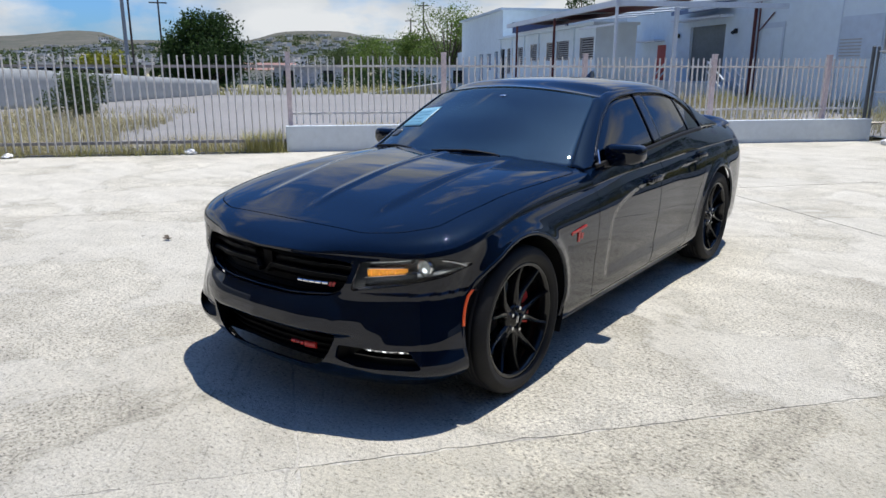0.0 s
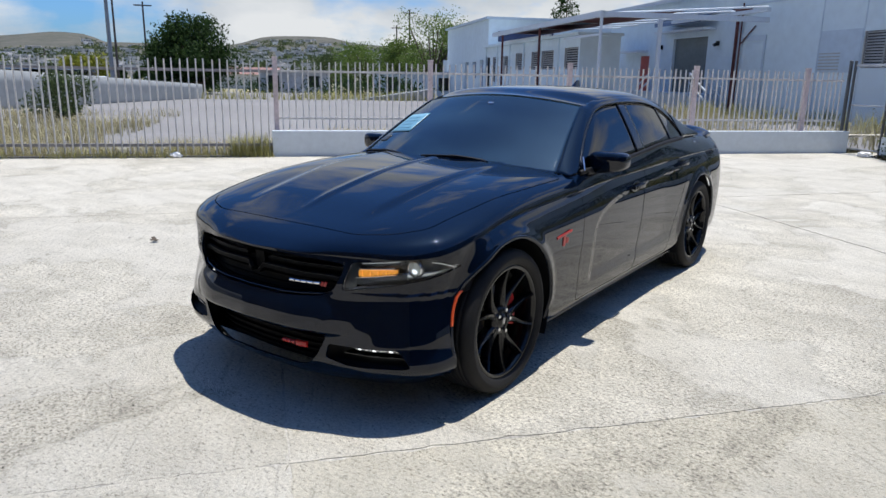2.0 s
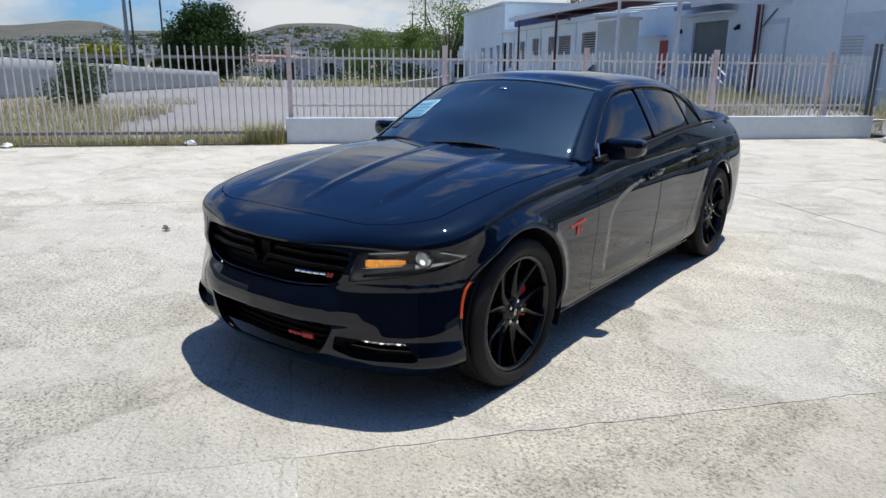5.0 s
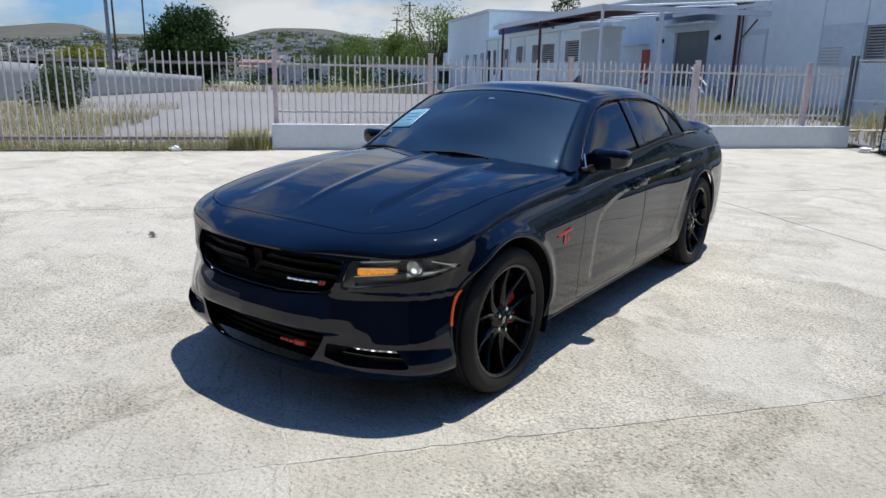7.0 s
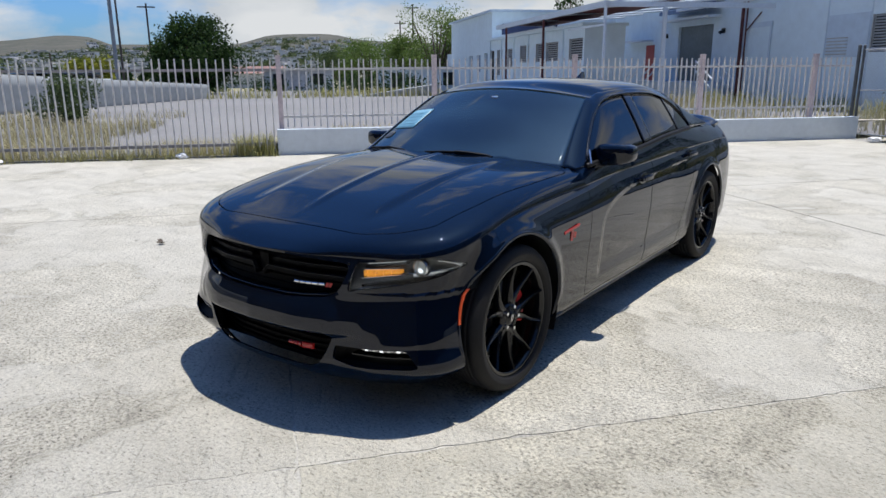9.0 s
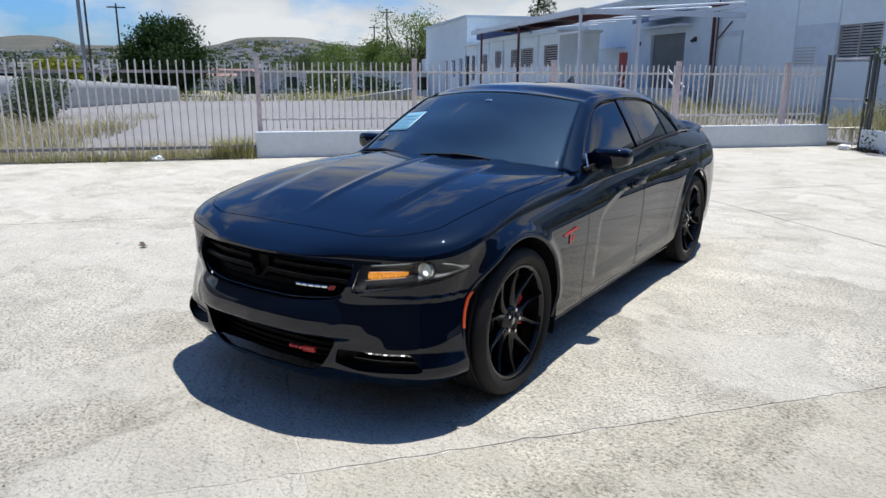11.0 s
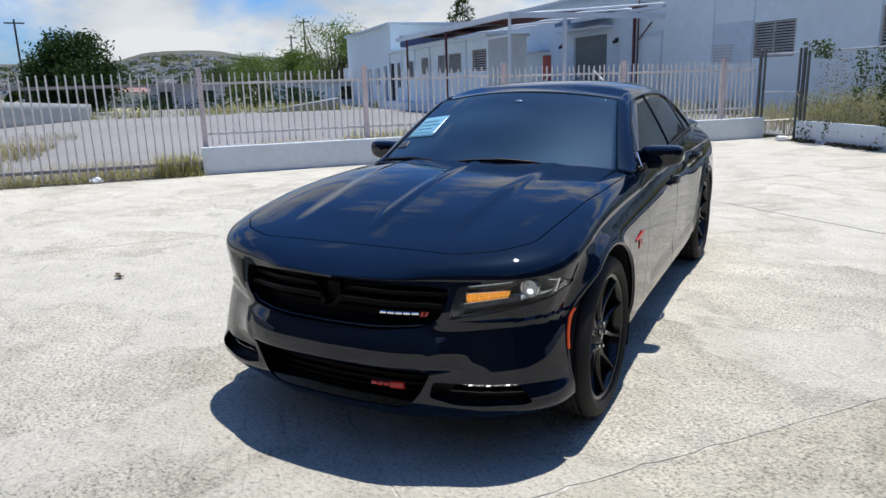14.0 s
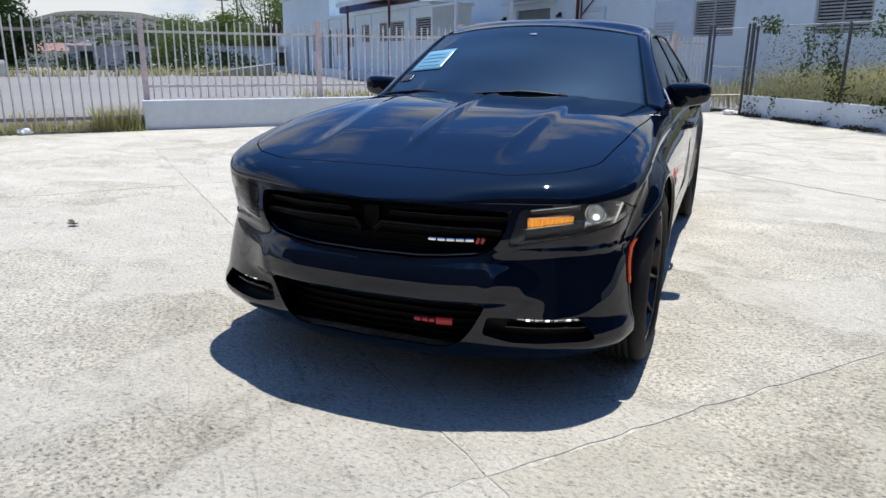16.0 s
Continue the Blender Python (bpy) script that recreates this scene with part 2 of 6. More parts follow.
# plan outlines of the nose: the bumper's greatest outline, and the upper edge above grille and lamps
NOSE_LOW = [(0, -0.850), (0.25, -0.836), (0.42, -0.792), (0.55, -0.728), (0.690, -0.655), (0.800, -0.572), (0.868, -0.470), (0.902, -0.360), (0.930, -0.190)]
NOSE_TOP = [(0, -0.775), (0.25, -0.756), (0.42, -0.704), (0.555, -0.660), (0.690, -0.602), (0.797, -0.515), (0.864, -0.405), (0.886, -0.280), (0.889, -0.150)]
KS = [i / 8 for i in range(9)]
low_x, low_y = pchip(list(zip(KS, [p[0] for p in NOSE_LOW]))), pchip(list(zip(KS, [p[1] for p in NOSE_LOW])))
top_x, top_y = pchip(list(zip(KS, [p[0] for p in NOSE_TOP]))), pchip(list(zip(KS, [p[1] for p in NOSE_TOP])))
lip_z = pchip([(0, 0.754), (0.5, 0.756), (0.65, 0.768), (0.75, 0.782), (0.875, 0.808), (1.0, 0.832)])
prof_mid = pchip([(0.16, -0.150), (0.178, -0.122), (0.190, -0.104), (0.202, -0.092), (0.235, -0.068), (0.285, -0.050), (0.38, -0.045), (0.412, -0.026), (0.424, -0.006), (0.438, 0.0), (0.485, 0.001), (0.505, -0.004), (0.530, -0.016), (0.56, -0.034), (0.60, -0.048)])
prof_side = pchip([(0.16, -0.125), (0.178, -0.098), (0.190, -0.080), (0.205, -0.056), (0.222, -0.032), (0.245, -0.010), (0.270, 0.002), (0.30, 0.003), (0.35, -0.006), (0.42, -0.019), (0.48, -0.032), (0.525, -0.043), (0.56, -0.053), (0.576, -0.059), (0.588, -0.056), (0.596, -0.057), (0.604, -0.066), (0.616, -0.064), (0.64, -0.062)])


# shoulder's outline and the widest line of the sides
SHOULDER = [(-0.405, 0.864, 0.782), (-0.28, 0.884, 0.808), (-0.15, 0.886, 0.832), (0.0, 0.882, 0.858), (0.3, 0.872, 0.876), (0.6, 0.864, 0.888), (0.8, 0.860, 0.895), (1.2, 0.856, 0.915), (2.0, 0.846, 0.930), (2.6, 0.842, 0.942), (3.05, 0.845, 0.950), (3.4, 0.832, 0.950), (3.75, 0.80, 0.935), (3.95, 0.74, 0.915)]
sh_x, sh_z = pchip([(p[0], p[1]) for p in SHOULDER]), pchip([(p[0], p[2]) for p in SHOULDER])
WIDE = [(-0.36, 0.903, 0), (-0.2, 0.929, 0), (0.0, 0.940, 0), (0.5, 0.926, 0), (1.0, 0.912, 0), (1.8, 0.899, 0), (2.2, 0.894, 0), (2.7, 0.891, 0), (3.05, 0.892, 0), (3.5, 0.874, 0), (3.75, 0.848, 0), (3.93, 0.76, 0), (3.99, 0.57, 0)]
wide = pchip([(p[0], p[1]) for p in WIDE])
prof_body = pchip([(0.19, -0.090), (0.215, -0.062), (0.24, -0.038), (0.27, -0.026), (0.30, -0.021), (0.345, -0.016), (0.40, -0.011), (0.5, -0.004), (0.62, 0.0), (0.72, -0.004), (0.80, -0.016)])
scallop_y = pchip([(0.40, 0.955), (0.60, 0.97), (0.72, 1.03), (0.79, 1.20), (0.83, 1.5), (0.86, 2.2), (0.875, 2.7)])


def side_x(y, z):
    """Half width of the body's side."""
    zs = sh_z(y)
    p = prof_body(min(z, 0.80))
    w = wide(y) + p
    if z > 0.62:
        # the flank leans in towards the shoulder, softly broken at the start
        d, full = z - 0.62, max(zs - 0.62, 0.02)
        t = min(1.0, d / full)
        t = 0.12 * t + 0.88 * t ** 3.5
        w = (1 - t) * (wide(y) + prof_body(0.62)) + t * sh_x(y)
    # pressed-in flank of the doors, open towards the rear
    if 0.30 < z < 0.9 and y < 2.75:
        e = 0.045 + 0.9 * max(0.0, z - 0.69)
        inside = smooth(y - scallop_y(z), -0.004, e) * smooth(z, 0.33, 0.42) * (1 - smooth(y, 2.2, 2.7))
        w -= 0.016 * inside
    # flared arch edges
    for yc in (FA, WB):
        r = math.hypot(y - yc, z - 0.365)
        w += 0.012 * smooth(r, ARCH_R + 0.065, ARCH_R + 0.015) * smooth(z, 0.30, 0.40)
    return w


def fascia(k, z):
    """The bumper's skin: k from the nose's middle (0) to the wheel arch (1), either side by its sign."""
    s, a = (1 if k >= 0 else -1), abs(k)
    w = smooth(low_x(a), 0.38, 0.66)
    p = (1 - w) * prof_mid(z) + w * prof_side(z)
    # the crossbar's face lies back between the corner pieces
    end = 0.425 + 0.40 * (z - 0.42)
    p -= 0.007 * (1 - smooth(low_x(a), end - 0.020, end + 0.014)) * smooth(z, 0.34, 0.37) * (1 - smooth(z, 0.50, 0.56))
    # chin under the lamp pockets, lamp pods proud of the grille
    p += 0.010 * smooth(low_x(a), 0.66, 0.79) * smooth(z, 0.21, 0.25) * (1 - smooth(z, 0.285, 0.36)) * (1 - smooth(a, 0.72, 0.9))
    p += 0.036 * smooth(low_x(a), 0.42, 0.54) * (1 - smooth(low_x(a), 0.56, 0.74)) * smooth(z, 0.55, 0.66)
    e = 0.02
    tx, ty = low_x(min(a + e, 1)) - low_x(max(a - e, 0)), low_y(min(a + e, 1)) - low_y(max(a - e, 0))
    if a < e:
        ty = 0
    ln = math.hypot(tx, ty)
    nx, ny = ty / ln, -tx / ln
    nx, ny = (-nx, -ny) if ny > 0 else (nx, ny)
    nx = abs(nx)
    zt = lip_z(a)
    b = smooth(z, 0.555, zt + 0.05) / smooth(zt, 0.555, zt + 0.05)
    x = (1 - b) * (low_x(a) + nx * p) + b * top_x(a)
    y = (1 - b) * (low_y(a) + ny * p) + b * top_y(a)
    # runs into the fender towards the arch
    f = smooth(a, 0.84, 0.985)
    x = (1 - f) * x + f * side_x(y, z)
    return (s * x, y, z)


def fascia_sheet():
    ks = steps(-1, 1, 168)
    rows = steps(0, 1, 60)
    return grid(lambda k, v: fascia(k, 0.16 + (lip_z(abs(k)) - 0.16) * v), ks, rows, (0, 0.2, 0.5))


FASCIA = fascia_sheet()


def mirrored(poly):
    return [(-x, z) for x, z in poly][::-1]


GRILLE = rounded([(-0.505, 0.728), (-0.25, 0.746), (0.25, 0.746), (0.505, 0.728), (0.492, 0.66), (0.462, 0.606), (0.41, 0.580), (0.2, 0.566), (-0.2, 0.566), (-0.41, 0.580), (-0.462, 0.606), (-0.492, 0.66)], 0.03)
INTAKE = rounded([(-0.445, 0.412), (0.445, 0.412), (0.395, 0.315), (0.355, 0.262), (0.30, 0.238), (-0.30, 0.238), (-0.355, 0.262), (-0.395, 0.315)], 0.025)
LAMP = rounded([(0.530, 0.736), (0.66, 0.754), (0.79, 0.768), (0.842, 0.754), (0.872, 0.710), (0.82, 0.672), (0.70, 0.643), (0.503, 0.611)], 0.018)
FOG = rounded([(0.445, 0.365), (0.742, 0.362), (0.800, 0.292), (0.775, 0.284), (0.53, 0.276), (0.43, 0.300)], 0.016)


def arch_cutter(y, s):
    """The opening of a wheel arch: round above the axle, its sides straight below it."""
    poly = [(y + ARCH_R * math.cos(a), 0.365 + ARCH_R * math.sin(a)) for a in steps(radians(-4), radians(184), 58)]
    poly = [(y + ARCH_R * 0.96, 0.05)] + poly + [(y - ARCH_R * 0.96, 0.05)]
    return prism(poly, *((0.46, 1.3) if s > 0 else (-1.3, -0.46)), "x")


def front_prism(poly):
    return prism(poly, -1.2, 0.3, "y")


holes = [front_prism(p) for p in (GRILLE, INTAKE, LAMP, mirrored(LAMP), FOG, mirrored(FOG))] + [arch_cutter(FA, 1), arch_cutter(FA, -1)]
part("front_bumper", carve(shell(FASCIA.copy(), 0.010), holes), PAINT, car, smooth_angle=32)

# upper body: the shoulder's outline from the A pillar back, the middle's heights
mid_z = pchip([(-0.78, 0.750), (-0.74, 0.776), (-0.70, 0.798), (-0.60, 0.836), (-0.40, 0.893), (-0.20, 0.942), (0.14, 1.005), (0.40, 1.030), (0.62, 1.040), (0.85, 1.045)])


def hood_point(a, v):
    """The top of the front: a 0..1 round the nose's upper edge, then 1..2 along the fender; v from the middle (0) to the edge (1)."""
    s, v = (1 if v >= 0 else -1), abs(v)
    if a <= 1:
        ex, ey, ez = top_x(a), top_y(a), lip_z(a)
    else:
        ey = -0.15 + (a - 1) * 0.97
        ex, ez = sh_x(ey), sh_z(ey)
    hz = mid_z(ey)
    x = ex * v
    z = ez + (hz - ez) * (1 - v ** 5.5) ** 0.46
    # raised middle of the hood between two creases, and a soft spine
    f = smooth(ey, -0.52, -0.25) * (1 - v ** 8)
    cx = 0.37 + 0.05 * smooth(ey, -0.5, 0.6)
    z += 0.011 * f * (smooth(abs(x), cx + 0.075, cx) - 0.5)
    z += 0.007 * f * (smooth(abs(x), 0.035, 0.0))
    return (s * x, ey, z)


def hood_sheet():
    us = [0.004] + steps(0.02, 1, 44)[0:] + steps(1, 2, 40)[1:]
    # even over the middle, close at the edge
    half = [0.94 * i / 46 for i in range(47)] + [0.955, 0.968, 0.979, 0.988, 0.994, 0.998, 1.0]
    vs = [-v for v in half[:0:-1]] + half
    return grid(hood_point, us, vs, IN)


HOOD_SHEET = hood_sheet()
HOOD = rounded([(-0.47, -0.588), (0.47, -0.588), (0.63, -0.520), (0.735, -0.405), (0.775, -0.1), (0.80, 0.3), (0.80, 0.72), (0.50, 0.64), (0.0, 0.60), (-0.50, 0.64), (-0.80, 0.72), (-0.80, 0.3), (-0.775, -0.1), (-0.735, -0.405), (-0.63, -0.520)], 0.05)
part("hood", carve(shell(HOOD_SHEET.copy(), 0.018), [prism(scaled(HOOD, -0.0025), 0.3, 1.4, "z")], keep=True), PAINT, car, smooth_angle=32)
part("front_fender_top", carve(shell(HOOD_SHEET.copy(), 0.018), [prism(scaled(HOOD, 0.0025), 0.3, 1.4, "z"), prism([(-0.77, 0.83), (0.77, 0.83), (0.77, 0.745), (0.0, 0.59), (-0.77, 0.745)], 0.3, 1.4, "z")]), PAINT, car, smooth_angle=32)

# unseen dark sheet added under the hood so no sun leaks through its gaps
part("hood_light_stop", grid(lambda a, v: (hood_point(a, v)[0] * 0.975, hood_point(a, v)[1] + 0.02, hood_point(a, v)[2] - 0.035), steps(0.05, 2, 40), steps(-0.97, 0.97, 24), IN), MATT_BLACK, car)

# sides
def side_sheet(s):
    def at(u, v):
        y0 = fascia(1, 0.215 + (0.832 - 0.215) * v)[1] + 0.002
        y = y0 + (3.95 - y0) * u
        z = 0.215 + (sh_z(y) - 0.215) * v
        return (s * side_x(y, z), y, z)
    return grid(at, steps(0, 1, 190), steps(0, 1, 76), IN)


DOOR_F = rounded([(0.80, 0.268), (1.69, 0.268), (1.738, 0.38), (1.80, 0.70), (1.835, 0.90), (1.835, 1.3), (0.86, 1.3), (0.83, 0.80), (0.78, 0.5)], 0.03)
DOOR_R = rounded([(1.702, 0.268), (2.38, 0.268), (2.47, 0.45), (2.58, 0.66), (2.72, 0.83), (2.80, 0.93), (2.82, 1.3), (1.847, 1.3), (1.847, 0.90), (1.812, 0.70), (1.750, 0.38)], 0.03)
for s in (1, -1):
    span = (0.5, 1.2) if s > 0 else (-1.2, -0.5)
    sheet = side_sheet(s)
    part("side_body", carve(shell(sheet.copy(), 0.012), [arch_cutter(FA, s), arch_cutter(WB, s), prism(scaled(DOOR_F, 0.0025), *span, "x"), prism(scaled(DOOR_R, 0.0025), *span, "x")]), PAINT, car, smooth_angle=32)
    for poly in (DOOR_F, DOOR_R):
        part("door", carve(shell(sheet.copy(), 0.012), [prism(scaled(poly, -0.0025), *span, "x")], keep=True), PAINT, car, smooth_angle=32)

# belt and shoulder band above the doors and round the rear
belt_x = pchip([(0.78, 0.795), (0.9, 0.822), (1.1, 0.828), (1.5, 0.822), (2.4, 0.806), (2.75, 0.782), (3.1, 0.735), (3.5, 0.695), (3.95, 0.64)])
belt_z = pchip([(0.78, 0.985), (1.0, 1.000), (1.7, 1.030), (2.3, 1.072), (2.7, 1.082), (3.1, 1.075), (3.5, 1.058), (3.95, 1.035)])


def band(y, t):
    x0, z0, x1, z1 = sh_x(y), sh_z(y), belt_x(y), belt_z(y)
    return (x0 + (x1 - x0) * (0.45 * t + 0.55 * t * t), y, z0 + (z1 - z0) * t)


for s in (1, -1):
    bm = grid(lambda y, t: (s * band(y, t)[0], y, band(y, t)[2]), steps(0.805, 3.97, 110), steps(0, 1, 14), IN)
    part("shoulder", shell(bm, 0.015), PAINT, car)

# rear deck, tail and spoiler
part("boot_lid", shell(grid(lambda y, v: (belt_x(y) * v, y, belt_z(y) + 0.022 * (1 - v * v)), steps(3.0, 3.97, 20), steps(-1, 1, 24), IN), 0.02), PAINT, car)
part("rear_bumper", shell(grid(lambda v, z: (side_x(3.99, 0.7) * 1.02 * v, 4.0 + 0.05 * (1 - v * v) - 0.03 * smooth(z, 0.6, 1.0), z), steps(-1, 1, 30), steps(0.22, 1.03, 20), IN), 0.03), PAINT, car)
part("spoiler", shell(grid(lambda x, t: (x, 3.86 + 0.20 * t - 0.14 * abs(x / 0.67) ** 3, 1.045 + 0.070 * t * (1 - abs(x / 0.70) ** 6)), steps(-0.68, 0.68, 30), steps(0, 1, 8), (0, 3.9, 0.5)), 0.022), PAINT, car)

# greenhouse
rail_z = pchip([(0.78, 0.985), (1.0, 1.130), (1.2, 1.258), (1.36, 1.345), (1.55, 1.382), (1.9, 1.398), (2.2, 1.392), (2.5, 1.360), (2.8, 1.290), (3.1, 1.185), (3.4, 1.085)])
rail_x = pchip([(0.78, 0.775), (1.0, 0.715), (1.2, 0.655), (1.36, 0.615), (1.6, 0.600), (2.0, 0.598), (2.5, 0.600), (2.8, 0.612), (3.1, 0.642), (3.4, 0.700)])
roof_z = pchip([(1.30, 1.416), (1.5, 1.450), (1.9, 1.470), (2.3, 1.460), (2.75, 1.402)])


def screen(t, v):
    """The windscreen: t across (-1..1), v from the hood (0) to the roof (1)."""
    b = Vector((0.765 * t, 0.60 + 0.18 * t * t, 1.022 - 0.037 * t * t))
    c = Vector((0.605 * t, 1.295 + 0.065 * t * t, 1.412 - 0.057 * t * t))
    p = b.lerp(c, v)
    p.z += 0.05 * v * (1 - v)
    p.y -= 0.03 * v * (1 - v)
    return p


def backlight(t, v):
    b = Vector((0.66 * t, 3.40 - 0.10 * t * t, 1.080))
    c = Vector((0.575 * t, 2.76 - 0.05 * t * t, 1.395 - 0.06 * t * t))
    p = b.lerp(c, v)
    p.z += 0.06 * v * (1 - v)
    return p


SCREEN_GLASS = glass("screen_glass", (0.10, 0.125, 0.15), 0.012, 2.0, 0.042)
SIDE_GLASS = glass("tinted_glass", (0.025, 0.028, 0.032), 0.008, 1.5)
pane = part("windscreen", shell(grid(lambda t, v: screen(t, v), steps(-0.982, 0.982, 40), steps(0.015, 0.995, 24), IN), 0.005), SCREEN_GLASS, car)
part("rear_window", shell(grid(lambda t, v: backlight(t, v), steps(-0.95, 0.95, 30), steps(0.02, 0.98, 16), IN), 0.005), SIDE_GLASS, car)


def roof(u, t):
    """The roof's skin from the windscreen's upper edge (u 0) to the rear window's (1)."""
    a, c = screen(t, 1.0), backlight(t, 1.0)
    y = a.y + (c.y - a.y) * u
    f = smooth(u, 0.0, 0.16)
    x = (1 - f) * 0.605 * t + f * (rail_x(y) + 0.012) * t
    z0, z1 = rail_z(y), roof_z(y)
    z = z0 + (z1 - z0) * (1 - abs(t) ** 2.6) ** 0.6
    return (x, y, (1 - f) * (a.z + 0.05 * u) + f * z)


ts = [0.95 * i / 20 for i in range(21)] + [0.97, 0.985, 0.995, 1.0]
ts = [-t for t in ts[:0:-1]] + ts
part("roof", shell(grid(roof, [-0.004, 0.0, 0.006, 0.02] + steps(0.04, 1.0, 50), ts, IN), 0.006), PAINT, car)


def flank(y, v, out=0.0):
    """The plane of the side windows: v from the belt (0) to the rail (1)."""
    x0, z0, x1, z1 = belt_x(y), belt_z(y), rail_x(y) + 0.012, rail_z(y)
    bow = 0.03 * v * (1 - v)
    return Vector((x0 + (x1 - x0) * v + bow + out, y, z0 + (z1 - z0) * v + out * 0.4))


def flank_z(y, z, out=0.0):
    z0, z1 = belt_z(y), rail_z(y)
    return flank(y, (z - z0) / max(z1 - z0, 1e-4), out)


glass_top = pchip([(0.93, 1.02), (1.1, 1.140), (1.3, 1.262), (1.45, 1.322), (1.6, 1.345), (1.9, 1.356), (2.2, 1.348), (2.5, 1.305), (2.68, 1.235), (2.80, 1.12)])
for s in (1, -1):
    S = Matrix.Diagonal((s, 1, 1, 1))

    def put(name, bm, material, label="", parent=car):
        bm.transform(S)
        if s < 0:
            bmesh.ops.reverse_faces(bm, faces=bm.faces)
        return part(name, bm, material, parent, label)
    # painted pillar and rail all along the roof's edge, rounded over from screen and roof to the glass
    def rail(y, t):
        if y < 1.36:
            p = screen(0.972, (y - 0.785) / 0.575) + Vector((0.0, -0.002, 0.005))
        else:
            p = screen(0.972, 1.0).lerp(flank(y, 1.0) + Vector((-0.022, 0, 0.010)), smooth(y, 1.36, 1.46))
            p.y = y
        low = belt_z(y) + 0.002
        low += (min(glass_top(y) + 0.012, rail_z(y)) - low) * smooth(y, 0.86, 0.95)
        q = flank_z(y, low, 0.009)
        c = flank(y, 1.0, 0.012)
        return (1 - t) * (1 - t) * p + 2 * t * (1 - t) * c + t * t * q
    put("roof_rail", shell(grid(rail, steps(0.79, 2.8, 80), steps(0, 1, 10), IN), 0.016), PAINT)
    put("c_pillar", shell(grid(lambda y, v: flank_z(y, rail_z(y) + (belt_z(y) - rail_z(y)) * v, 0.010 * min(1, v * 4)), steps(2.79, 3.38, 30), [0, 0.1, 0.25, 0.5, 0.75, 1], IN), 0.02), PAINT)
    for name, a, b in (("side_window", 0.95, 1.80), ("side_window", 1.90, 2.47), ("quarter_window", 2.50, 2.775)):
        put(name, shell(grid(lambda y, v: flank_z(y, belt_z(y) + 0.004 + (glass_top(y) + 0.008 - belt_z(y)) * v, 0.002), steps(a, b, 20), steps(0, 1, 10), IN), 0.005), SIDE_GLASS)
    put("b_pillar", shell(grid(lambda y, v: flank_z(y, belt_z(y) + (glass_top(y) + 0.012 - belt_z(y)) * v, 0.006), steps(1.785, 1.915, 6), steps(0, 1, 10), IN), 0.02), GLOSS_BLACK)
    put("window_divider", shell(grid(lambda y, v: flank_z(y, belt_z(y) + (glass_top(y) + 0.012 - belt_z(y)) * v, 0.006), steps(2.46, 2.51, 3), steps(0, 1, 8), IN), 0.02), GLOSS_BLACK)
    put("belt_moulding", shell(grid(lambda y, v: flank_z(y, belt_z(y) - 0.010 + 0.024 * v, 0.008 + 0.004 * math.sin(math.pi * v)), steps(0.90, 2.80, 50), steps(0, 1, 4), IN), 0.02), MATT_BLACK)
    put("window_trim", shell(grid(lambda y, v: flank_z(y, glass_top(y) + 0.006 + 0.014 * v, 0.0125), steps(0.93, 2.80, 70), [0, 0.5, 1], IN), 0.012), GLOSS_BLACK)

# floor pan, dark inside of the arches
bm = bmesh.new()
box(bm, (-0.56, -0.62, 0.19), (0.56, 3.8, 0.25), bevel=0.02)
box(bm, (-0.78, 0.46, 0.19), (0.78, 2.58, 0.25), bevel=0.02)
box(bm, (-0.50, -0.58, 0.22), (0.50, 0.55, 0.70), bevel=0.03)
box(bm, (-0.62, -0.50, 0.19), (0.62, -0.30, 0.22), bevel=0.01)
part("floor_pan", bm, MATT_BLACK, car)


# ---- wheels ----
WHEEL_BLACK = mat("wheel_gloss_black", (0.005, 0.005, 0.0055), 0.16, var=0.2, spec=0.40)
BRAKE = mat("brake_disc", (0.32, 0.31, 0.30), 0.35, 0.9, var=0.2, fine=60)
RED = mat("red_enamel", (0.55, 0.02, 0.015), 0.3, var=0.1)


